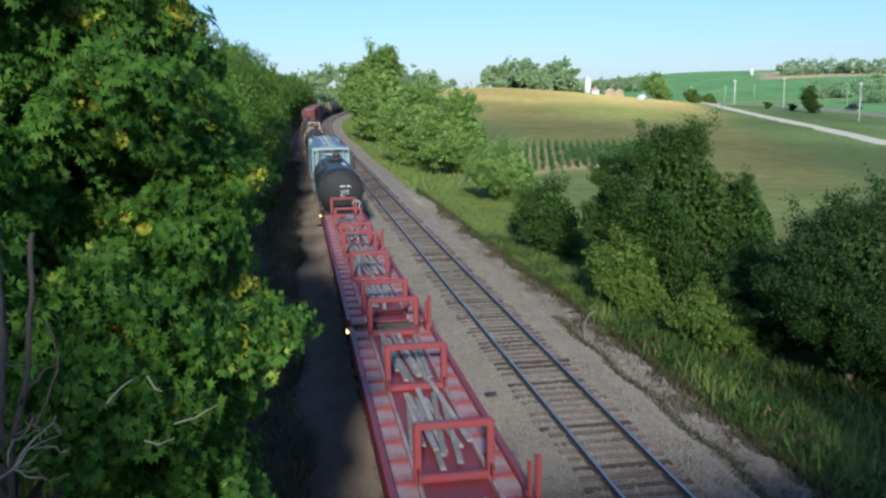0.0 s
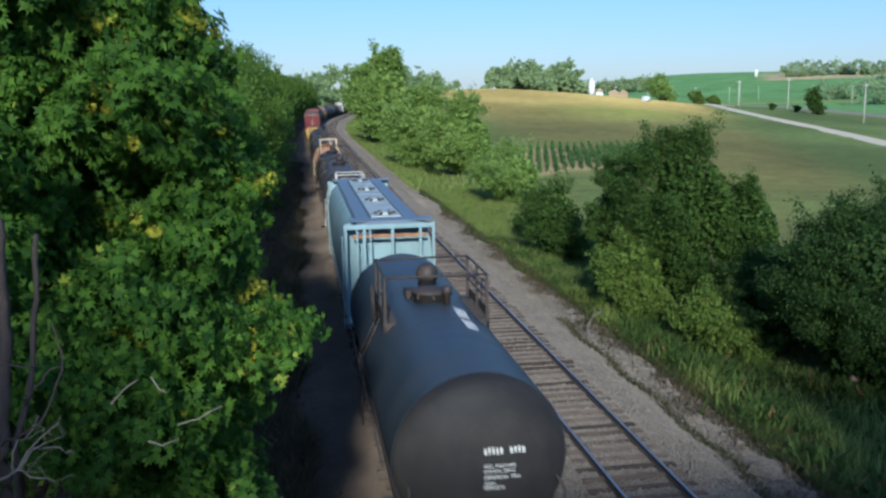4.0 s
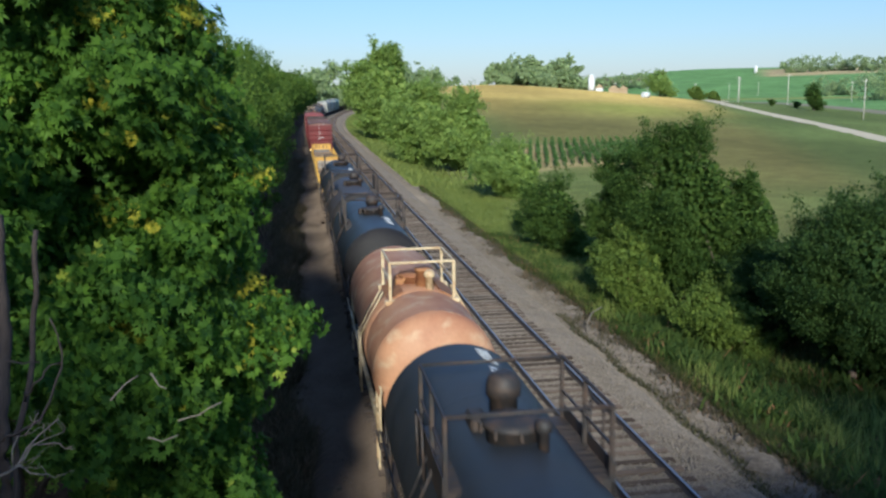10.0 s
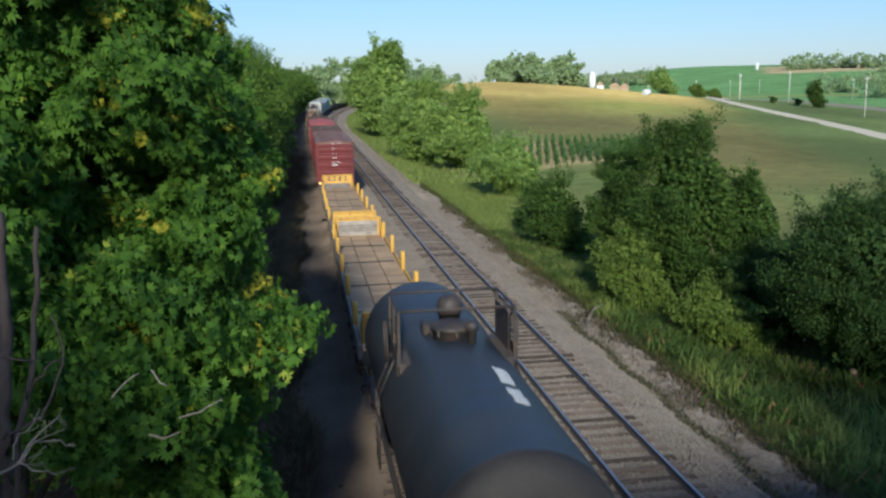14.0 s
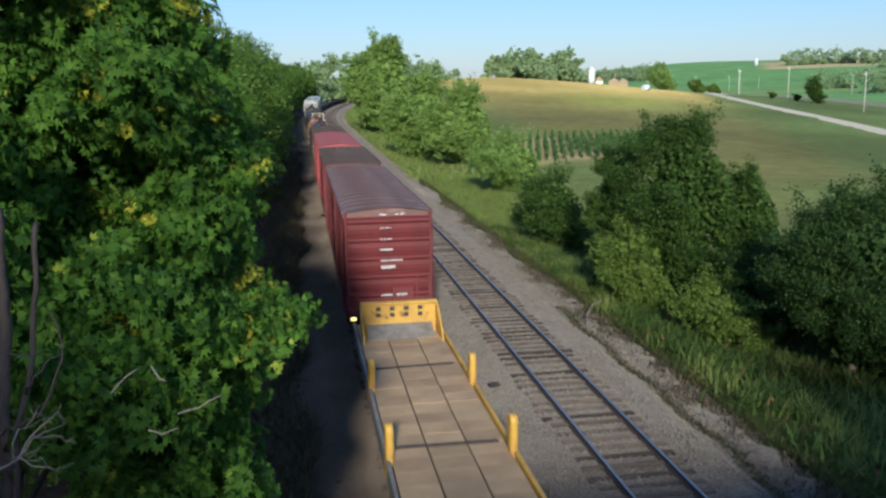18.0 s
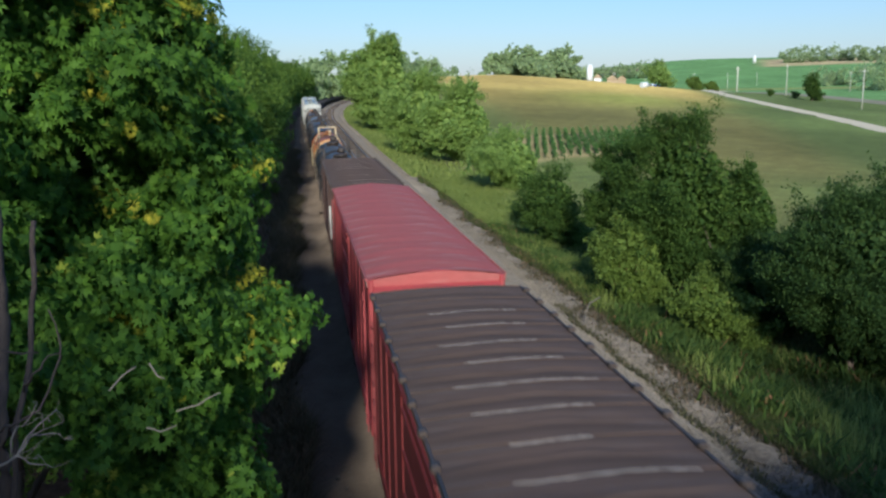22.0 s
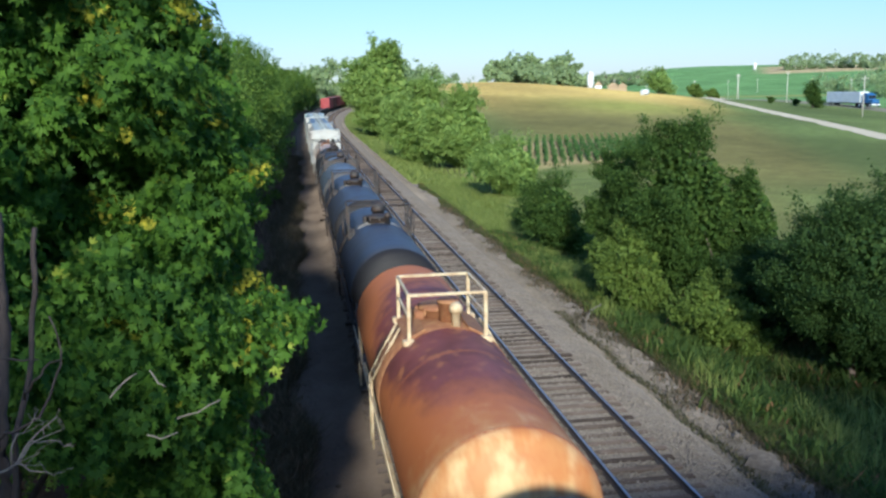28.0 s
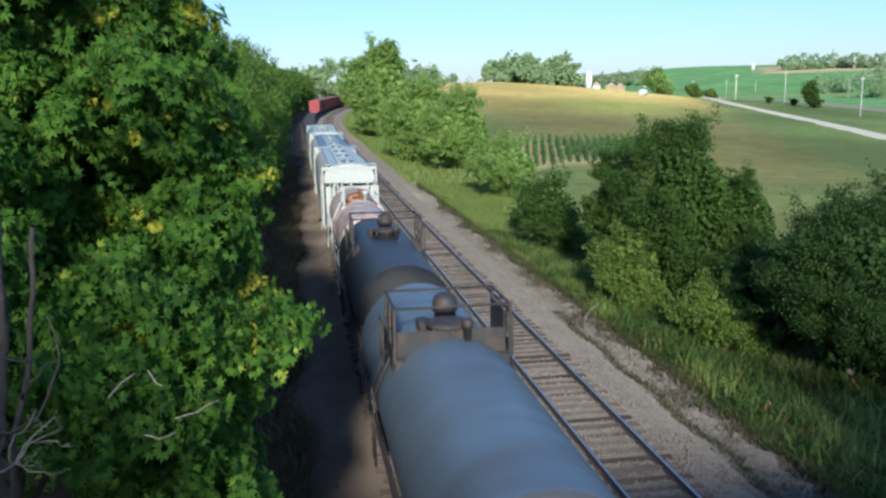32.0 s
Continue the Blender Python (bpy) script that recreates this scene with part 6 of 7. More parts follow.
    q = q / np.linalg.norm(q, axis=1)[:, None] * rng.uniform(0.2, 0.8, (len(q), 1)) * np.array((4.4, 4.2, 6.3)) + np.array((cx, cy + 0.6, cz))
    w = q + np.array((bx, by, bz))
    q = q[(w[:, 2] > 0.5) & (np.hypot(w[:, 0], w[:, 1]) > 6.5) & (w[:, 0] / w[:, 1] < np.interp((w[:, 2] - EYE) / w[:, 1], CROWN_H, CROWN_X) - 0.05) & ~((np.degrees(np.arctan2(w[:, 0], w[:, 1])) < -12) & (w[:, 2] < 6))]
    V, F = leaves_arrays(q, 0.3, rng, slim=0.6)
    tagged(part("inner_leaves", raw_mesh("inner_leaves", V, F, 4, M["leaf_near"]), None, t, "shaded leaves inside the crown"), kind="stuff")
    r3 = np.random.default_rng(5)
    part("trunk", limbs_mb((0, 0, -0.3), (0.3, 0.2, 9.5), 0.26, [c for c in boughs[::4] if c[1] > 0], r3, 0.5), M["bark"], t)
    for x, y in ((-0.75, -1.5), (-0.2, -2.6), (0.4, -0.8)):
        part("stem", limbs_mb((x, y, -0.3), (x * 1.5, y * 1.1, 6.8), 0.09, [], r3, 0.5), M["bark"], t)
    return t


NEAR_TREE = near_tree()


def tree_line():
    rng = random.Random(8)
    # along the left of the line
    y = 20.0
    i = 0
    while y < 330:
        h = rng.uniform(10.0, 10.8) if y < 40 else rng.uniform(11.0, 12.4) if y < 70 else rng.uniform(12.2, 14)
        sp = rng.uniform(3.6, 4.8)
        x = -1.2 * sp - (1.3 if y < 60 else 0.4) + float(bend(y)) + rng.uniform(-0.4, 0.3)
        cnt = int(34000 if y < 45 else 18000 if y < 120 else 6000)
        size = 0.17 if y < 45 else 0.26 if y < 120 else 0.45
        tree("trackside_tree", "leafy green tree in the row beside the line", x, y, h, sp, "leaf_line", size, cnt, 200 + i, clumps=120, clump_r=0.17, low=0.05, group="trees along the track")
        y += rng.uniform(6.5, 9.0) if y < 150 else rng.uniform(9, 13)
        i += 1
    # unseen trees behind the overpass, added to shade the near tree and ground
    for x, y, h, sp in ((-7.6, -14, 16.75, 3.2), (-12.8, -15.5, 15.6, 4.0), (-18.5, -16, 15.8, 4.6), (11.5, -12.5, 17.0, 3.2), (17.4, -13, 16.5, 4.2), (26, -14, 15.0, 4.8), (34, -14, 15.0, 5.0)):
        tree("trackside_tree", "leafy green tree in the row beside the line", x, y, h, sp, "leaf_line", 0.45, 10000, 290 + i, clumps=110, low=0.05, group="trees along the track", skirt=0.9)
        i += 1
    # a second row behind
    y = 34.0
    while y < 120:
        tree("trackside_tree", "leafy green tree in the row beside the line", -13 + rng.uniform(-2, 2), y, rng.uniform(11, 14), 5.0, "leaf_line", 0.38, 3200, 300 + i, clumps=50, low=0.05, group="trees along the track")
        y += rng.uniform(8, 11)
        i += 1


tree_line()


def dead_brush():
    """Bare stems below the tree and the bleached dead branches caught in them."""
    rng = random.Random(3)
    t = thing("dead_branches", "bleached dead branches and bare brown stems below the tree", "branches", at=(-2.05, 6.9, 5.42))

    def limb(name, pts, r0, r1, material, parent, kink=0.012, label=""):
        """A crooked tapering branch along the given course."""
        course = [Vector(pts[0])]
        for a, b in zip(pts[:-1], pts[1:]):
            a, b = Vector(a), Vector(b)
            n = max(2, int((b - a).length / 0.12))
            for k in range(1, n + 1):
                w = kink if k < n else kink * 0.4
                course.append(a.lerp(b, k / n) + Vector((rng.gauss(0, w), rng.gauss(0, w), rng.gauss(0, w))))
        vs, fs, n = [], [], len(course)
        for k, p in enumerate(course):
            turn = (course[min(k + 1, n - 1)] - course[max(k - 1, 0)]).to_track_quat("Z", "Y")
            r = r0 + (r1 - r0) * k / (n - 1)
            vs += [p + turn @ Vector((r * math.cos(a * math.pi / 3), r * math.sin(a * math.pi / 3), 0)) for a in range(6)]
        for k in range(n - 1):
            fs += [(6 * k + a, 6 * k + (a + 1) % 6, 6 * k + 6 + (a + 1) % 6, 6 * k + 6 + a) for a in range(6)]
        fs += [tuple(reversed(range(6))), tuple(range(6 * n - 6, 6 * n))]
        mb = MB().add(vs, fs, True)
        return part(name, mb, M[material], parent, label), course

    limb("stem", [(-0.4, 0.3, -5.9), (-0.3, 0.0, 0.0), (-0.2, -0.11, 0.75), (-0.1, 0.06, 1.16), (-0.08, 0.15, 1.45), (-0.05, 0.4, 2.3)], 0.034, 0.022, "stem", t, 0.008, "bare brown stem")
    limb("stem", [(-0.45, 0.4, -5.9), (-0.35, 0.02, 0.64), (-0.33, 0.3, 1.5), (-0.4, 0.6, 2.4)], 0.07, 0.05, "stem", t, 0.008, "bare brown stem")
    limb("branch", [(0.2, -0.34, 1.75), (0.27, -0.39, 1.49), (0.23, -0.46, 1.29), (0.14, -0.56, 1.06), (0.01, -0.62, 1.0), (-0.3, -0.3, 0.8)], 0.006, 0.013, "stem", t)
    limb("branch", [(0.27, -0.4, 1.43), (0.16, -0.45, 1.38), (0.09, -0.49, 1.31), (-0.1, -0.1, 1.05)], 0.006, 0.012, "stem", t)
    limb("branch", [(-0.3, -0.25, 1.43), (-0.05, -0.19, 1.38), (0.04, -0.16, 1.37)], 0.009, 0.006, "stem", t)
    fork = (0.11, -1.06, 0.93)
    grey = [limb("dead_branch", [(-0.35, -1.2, 0.78), (0.01, -1.12, 0.89), fork, (0.24, -0.96, 1.1), (0.35, -0.9, 1.18)], 0.013, 0.004, "deadwood", t),
            limb("dead_branch", [fork, (0.19, -1.0, 1.03), (0.38, -0.92, 1.09)], 0.008, 0.003, "deadwood", t),
            limb("dead_branch", [fork, (0.16, -1.06, 0.91), (0.27, -1.05, 0.85), (0.33, -1.04, 0.82)], 0.008, 0.003, "deadwood", t),
            limb("dead_branch", [(0.08, -1.06, 0.95), (0.1, -0.98, 1.1), (0.2, -0.95, 1.16), (0.23, -0.91, 1.24)], 0.006, 0.003, "deadwood", t),
            limb("dead_branch", [(0.19, -0.96, 1.04), (0.29, -0.87, 1.0), (0.37, -0.87, 0.95)], 0.006, 0.003, "deadwood", t)]
    for ob, course in grey:
        for k in range(4):
            p = course[rng.randrange(2, len(course))]
            q = p + Vector((rng.uniform(-0.05, 0.1), rng.uniform(-0.05, 0.05), rng.uniform(-0.04, 0.12)))
            limb("twig", [p, q, q + Vector((rng.uniform(-0.05, 0.08), 0, rng.uniform(-0.03, 0.08)))], 0.003, 0.0015, "deadwood", t, 0.006)
    for pts in ([(0.59, -0.42, 1.12), (0.68, -0.37, 1.21), (0.78, -0.33, 1.27)], [(0.87, -0.31, 1.28), (0.93, -0.33, 1.18), (0.98, -0.33, 1.15)],
                [(1.0, -0.03, 0.78), (1.16, 0.0, 0.81), (1.34, 0.05, 0.88)], [(0.81, -0.29, 0.76), (0.91, -0.29, 0.72), (1.03, -0.26, 0.75)]):
        limb("dead_branch", pts, 0.007, 0.005, "deadwood", t, 0.006)


dead_brush()


def right_side():
    tree("tall_tree", "tall rounded tree beside the curve of the line", 17.3, 178, 16.8, 6.0, "leaf_hedge_haze", 0.62, 60000, 401, clumps=220, low=-0.1, skirt=0.9, lobes=18)
    tree("tall_tree", "tall rounded tree beside the curve of the line", 20.5, 190, 12.5, 5.0, "leaf_hedge_haze", 0.6, 26000, 402, clumps=160, low=-0.1, skirt=0.9, lobes=12)
    tree("trackside_bush", "broad bushy tree on the field edge", 17.2, 122, 10.0, 4.6, "leaf_hedge_haze", 0.4, 46000, 403, clumps=200, low=-0.1, skirt=0.85, lobes=15)
    tree("trackside_bush", "broad bushy tree on the field edge", 20.5, 108, 8.6, 4.0, "leaf_hedge_haze", 0.36, 40000, 404, clumps=180, low=-0.1, skirt=0.85, lobes=13)
    tree("trackside_bush", "low rounded bush on the field edge", 20.2, 82, 5.0, 3.2, "leaf_hedge_haze", 0.2, 26000, 405, "bush", clumps=150, low=-0.1, skirt=0.9, lobes=11)
    tree("dark_tree", "dense dark-green tree below the embankment", 18.0, 38.5, 8.5, 2.75, "leaf_dark", 0.135, 84000, 406, clumps=260, low=0.0, skirt=0.9, lobes=17)
    tree("dark_tree", "dense dark-green tree below the embankment", 15.8, 41.5, 7.3, 1.4, "leaf_dark", 0.135, 34000, 407, clumps=130, low=0.0, skirt=0.8, lobes=8)
    tree("dark_tree", "broad dark-green tree below the embankment", 20.9, 38.0, 6.2, 1.7, "leaf_dark", 0.135, 34000, 412, clumps=140, low=0.0, skirt=0.9, lobes=9)
    tree("green_bush", "light-green bush at the foot of the trees", 14.9, 37.0, 3.9, 1.5, "leaf_mid", 0.14, 22000, 408, "bush", clumps=100, low=0.0, skirt=0.9, lobes=8)
    for x, y, h, sp, n, sd in ((16.6, 31.6, 2.6, 1.7, 14000, 421), (19.6, 33.0, 3.4, 1.8, 16000, 423), (17.5, 62.0, 2.0, 2.0, 8000, 427)):
        tree("low_shrub", "low green shrub in the long grass", x, y, h, sp, "leaf_mid" if sd == 421 else "leaf_shade", 0.13, n, sd, "shrub", low=0.0, skirt=0.95, lobes=5, group="shrubs below the embankment")
    tree("dark_bush", "dark-green bush in the grass", 16.0, 53, 4.8, 2.0, "leaf_dark", 0.15, 20000, 409, "bush", clumps=110, low=0.0, skirt=0.9, lobes=8)
    tree("dark_tree", "bushy tree below the embankment, leaves coloured dark for shade", 19.2, 27.0, 6.2, 2.4, "leaf_shade", 0.125, 76000, 410, clumps=240, low=0.0, skirt=0.85, lobes=15)
    tree("dark_tree", "bushy tree below the embankment, leaves coloured dark for shade", 23.2, 30, 5.8, 2.6, "leaf_shade", 0.15, 40000, 411, clumps=180, low=0.0, skirt=0.85, lobes=13)


right_side()


def scatter(name, label, n, place, length, material, seed, wide=0.02, lean=0.35, category="grass"):
    """Grass and weeds: bent two-piece blades, one object."""
    rng = np.random.default_rng(seed)
    x, y = place(rng, n)
    z = ground_z(x, y) - 0.02
    L = length * rng.uniform(0.5, 1.3, n)
    a = rng.uniform(0, 2 * np.pi, n)
    b = rng.normal(0, lean, n)
    dx, dy = np.cos(a), np.sin(a)
    hx, hy = np.sin(b) * dx, np.sin(b) * dy
    w = wide * rng.uniform(0.6, 1.5, n)
    wx, wy = -dy * w, dx * w
    p0 = np.stack([x - wx, y - wy, z], 1)
    p1 = np.stack([x + wx, y + wy, z], 1)
    p2 = np.stack([x + wx * 0.6 + hx * L * 0.5, y + wy * 0.6 + hy * L * 0.5, z + L * 0.6], 1)
    p3 = np.stack([x - wx * 0.6 + hx * L * 0.5, y - wy * 0.6 + hy * L * 0.5, z + L * 0.6], 1)
    p4 = np.stack([x + hx * L * 1.3, y + hy * L * 1.3, z + L], 1)
    V = np.stack([p0, p1, p2, p3, p4, p4 + 0.002], 1).reshape(-1, 3)
    q = np.arange(n)[:, None] * 6
    F = np.concatenate([q + np.array([0, 1, 2, 3]), q + np.array([3, 2, 4, 5])], 1).ravel()
    return tagged(new(name, raw_mesh(name, V, F, 4, M[material])), label, category, kind="stuff")


def verge(rng, n):
    y = 14 + 34 * rng.uniform(0, 1, n) ** 1.2
    u = 12.3 + np.abs(rng.normal(0, 1, n)) * (2.2 + 0.06 * y)
    return u + bend(y), y


def verge_rough(rng, n):
    c = rng.integers(0, 170, n)
    r2 = np.random.default_rng(79)
    cx, cy = 13.2 + np.abs(r2.normal(0, 3.2, 170)), 16 + 42 * r2.uniform(0, 1, 170)
    return cx[c] + rng.normal(0, 0.4, n), cy[c] + rng.normal(0, 0.45, n)


def verge_dry(rng, n):
    y = 18 + 60 * rng.uniform(0, 1, n)
    c = rng.integers(0, 64, n)
    r2 = np.random.default_rng(77)
    cx, cy = r2.uniform(12.8, 18, 64), 18 + 60 * r2.uniform(0, 1, 64)
    return cx[c] + rng.normal(0, 0.35, n), cy[c] + rng.normal(0, 0.5, n)


def verge_mid(rng, n):
    y = 38 + 60 * rng.uniform(0, 1, n)
    u = 12.6 + np.abs(rng.normal(0, 1, n)) * 3.4
    return u, y


def verge_edge(rng, n):
    y = 42 + 130 * rng.uniform(0, 1, n) ** 1.3
    u = 12.0 + 0.25 * np.sin(y * 0.5) + np.abs(rng.normal(0, 1, n)) * 1.3
    return u + bend(y), y


def near_edge(rng, n):
    y = 13 + 60 * rng.uniform(0, 1, n) ** 1.2
    c = 0.3 * np.sin(y * 0.7) + 0.2 * np.sin(y * 1.9 + 2)
    return 12.25 + c + rng.normal(0, 0.35, n) + bend(y), y


def verge_far(rng, n):
    y = 90 + 230 * rng.uniform(0, 1, n)
    u = 11.6 + np.abs(rng.normal(0, 1, n)) * 3.2
    return u + bend(y), y


def left_bank(rng, n):
    y = 12 + 90 * rng.uniform(0, 1, n) ** 1.5
    u = 0.1 - np.abs(rng.normal(0, 1, n)) * 1.6
    return u, y


def bank_edge(rng, n):
    y = 13 + 110 * rng.uniform(0, 1, n) ** 1.4
    c = np.sin(y * 0.9) * 0.25 + np.sin(y * 0.37 + 1) * 0.3
    return -0.15 + c - np.abs(rng.normal(0, 0.9, n)), y


def ditch(rng, n):
    y = 14 + 22 * rng.uniform(0, 1, n)
    return 11.0 + 0.1 * np.sin(y * 1.3) + rng.normal(0, 0.1, n), y


scatter("verge_grass", "tall green grass and weeds beside the ditch", 100000, verge, 0.25, "grass", 21, 0.022, 1.0)
scatter("dry_weeds", "yellowing weed clumps in the grass", 8000, verge_dry, 0.65, "drygrass", 22, 0.02, 0.6)
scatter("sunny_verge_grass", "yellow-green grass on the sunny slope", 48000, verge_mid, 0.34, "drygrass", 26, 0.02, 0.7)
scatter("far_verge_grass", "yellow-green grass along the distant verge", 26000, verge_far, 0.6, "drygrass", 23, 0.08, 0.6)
scatter("verge_weeds", "coarse dark weeds standing in the grass", 26000, verge_rough, 0.5, "verge_weed", 29, 0.055, 1.0)
scatter("edge_grass", "dark green grass along the edge of the ballast", 26000, verge_edge, 0.24, "grass", 28, 0.03, 0.9)
scatter("edge_stubble", "dull brown stubble where the grass meets the gravel", 14000, near_edge, 0.2, "bankweed", 30, 0.025, 1.0)
scatter("bank_weeds", "dark weeds and scrub below the trees", 2500, left_bank, 0.15, "bankweed", 24, 0.03, 0.7)
scatter("bank_scrub", "tangled dark scrub and dead stalks at the foot of the trees", 30000, bank_edge, 0.55, "bankweed", 27, 0.024, 0.85)
scatter("ditch_weeds", "low weeds in the narrow ditch", 2600, ditch, 0.13, "bankgreen", 25, 0.025, 0.9)


def corn_rows():
    rng = np.random.default_rng(31)
    xs, ys = [], []
    for r in range(24):
        n = 110
        s = rng.uniform(0, 1, n)
        x0 = 17.0 + r * 1.03
        ys.append(97 + 20 * s)
        xs.append(x0 + 1.9 + 5.3 * s + rng.normal(0, 0.05, n))
    x, y = np.concatenate(xs), np.concatenate(ys)
    P = []
    for k in range(5):
        P.append(np.stack([x + rng.normal(0, 0.1, len(x)), y + rng.normal(0, 0.14, len(x)), ground_z(x, y) + rng.uniform(0.1, 1.25, len(x))], 1))
    V, F = leaves_arrays(np.concatenate(P), 0.36, rng, flat=1.2, slim=0.3)
    tagged(new("corn_rows", raw_mesh("corn_rows", V, F, 4, M["corn"])), "rows of young green corn on the slope", "crop", kind="stuff")


corn_rows()


def stones(name, label, n, place, size, seed, material="stone"):
    """Loose crushed stones: many small uneven eight-sided lumps."""
    rng = np.random.default_rng(seed)
    x, y, z = place(rng, n)
    s = size * rng.uniform(0.5, 1.5, (n, 1))
    o = np.array([(1, 0, 0), (0, 1, 0), (-1, 0, 0), (0, -1, 0), (0, 0, 1), (0, 0, -1)], float)
    V = o[None] * s[:, None] * rng.uniform(0.55, 1.2, (n, 6, 1))
    a = rng.uniform(0, 6.28, n)
    c, sn = np.cos(a)[:, None], np.sin(a)[:, None]
    V = np.stack([V[..., 0] * c - V[..., 1] * sn, V[..., 0] * sn + V[..., 1] * c, V[..., 2] * 0.8 + V[..., 0] * rng.normal(0, 0.4, (n, 1))], -1)
    V += np.stack([x, y, z], 1)[:, None]
    tri = np.array([0, 1, 4, 1, 2, 4, 2, 3, 4, 3, 0, 4, 1, 0, 5, 2, 1, 5, 3, 2, 5, 0, 3, 5])
    F = (np.arange(n)[:, None] * 6 + tri).ravel()
    return tagged(new(name, raw_mesh(name, V.reshape(-1, 3), F, 3, M[material])), label, "stones", kind="stuff")


BED_U = [1.2, 1.65, 2.0, 3.8, 4.8, 5.6, 6.4, 8.7, 9.5, 10.1, 10.5, 10.8]
BED_Z = [-0.75, -0.42, -0.2, -0.19, -0.3, -0.3, -0.19, -0.2, -0.28, -0.5, -0.8, -1.05]


def on_bed(rng, n):
    y = 13 + 62 * rng.uniform(0, 1, n) ** 1.8
    u = rng.uniform(4.2, 10.8, n)
    return u, y, np.interp(u, BED_U, BED_Z) + rise(y) + 0.004


def on_gravel(rng, n):
    y = 13 + 40 * rng.uniform(0, 1, n) ** 1.5
    return rng.normal(11.7, 0.45, n), y, np.full(n, -0.9)


def on_dirt(rng, n):
    y = 13 + 40 * rng.uniform(0, 1, n) ** 1.5
    return rng.uniform(0.0, 1.5, n), y, np.full(n, -0.51)


stones("ballast_stones", "loose crushed ballast stones", 60000, on_bed, 0.04, 41)
stones("gravel_stones", "pebbles on the gravel strip", 9000, on_gravel, 0.025, 42)
stones("dirt_pebbles", "pebbles scattered on the dirt track", 2500, on_dirt, 0.022, 43)


def trackside_bits():
    t = thing("steel_plate", "dark scrap plate lying between the tracks", "scrap", at=pose(5.55, 24.8, -0.27, 6, 4, 20))
    part("plate", MB().box(0, 0, 0.03, 0.36, 0.22, 0.09, 0.02), M["fitting"], t)
    t = thing("bent_stick", "pale bent stick in the ditch", "stick", at=(11.15, 32.5, -0.95))
    part("stem", MB().path([(0, 0, 0), (0.12, 0.5, 0.35), (0.45, 0.9, 0.7), (1.0, 1.2, 0.85)], 0.025), M["deadwood"], t)
    rng = random.Random(9)
    for x, y, r in ((11.75, 21.3, 0.16), (11.6, 22.0, 0.1), (11.3, 29.6, 0.13), (11.6, 28.6, 0.1), (11.1, 30.6, 0.09), (0.6, 19.6, 0.08), (0.2, 23, 0.06)):
        z = -0.9 if x > 5 else -0.5
        vs = []
        base = [(1, 0, 0), (0.7, 0.7, 0), (0, 1, 0), (-0.7, 0.7, 0), (-1, 0, 0), (-0.7, -0.7, 0), (0, -1, 0), (0.7, -0.7, 0)]
        for k, (hh, rr) in enumerate(((-0.3, 0.8), (0.15, 1.0), (0.6, 0.7), (0.8, 0.3))):
            vs += [(a * r * rr * rng.uniform(0.8, 1.2), b * r * rr * rng.uniform(0.8, 1.2), hh * r) for a, b, c in base]
        fs = [(k * 8 + i, k * 8 + (i + 1) % 8, (k + 1) * 8 + (i + 1) % 8, (k + 1) * 8 + i) for k in range(3) for i in range(8)] + [tuple(range(24, 32))]
        tagged(part("rock", MB().add(vs, fs, True), M["gravel"], None, at=(x, y, z)), "pale limestone rock in the gravel", "rock")


trackside_bits()

# ---------------------------------------------------------------- countryside
def far_woods(name, label, pts, h, leaf, size, per, seed, category="trees"):
    rng = np.random.default_rng(seed)
    allP = []
    for x, y, k in pts:
        z = float(ground_z(x, y))
        P, N, tips = branched_points(per, rng, (x, y, z + h * k * 0.45), (h * k * 0.56, h * k * 0.56, h * k * 0.48), 36, 6, 0.9)
        allP.append(P)
    V, F = leaves_arrays(np.concatenate(allP), size, rng, flat=0.8, slim=0.7)
    return tagged(new(name, raw_mesh(name, V, F, 4, M[leaf])), label, category, kind="stuff")


def polar(b, d):
    return d * math.sin(radians(b)), d * math.cos(radians(b))


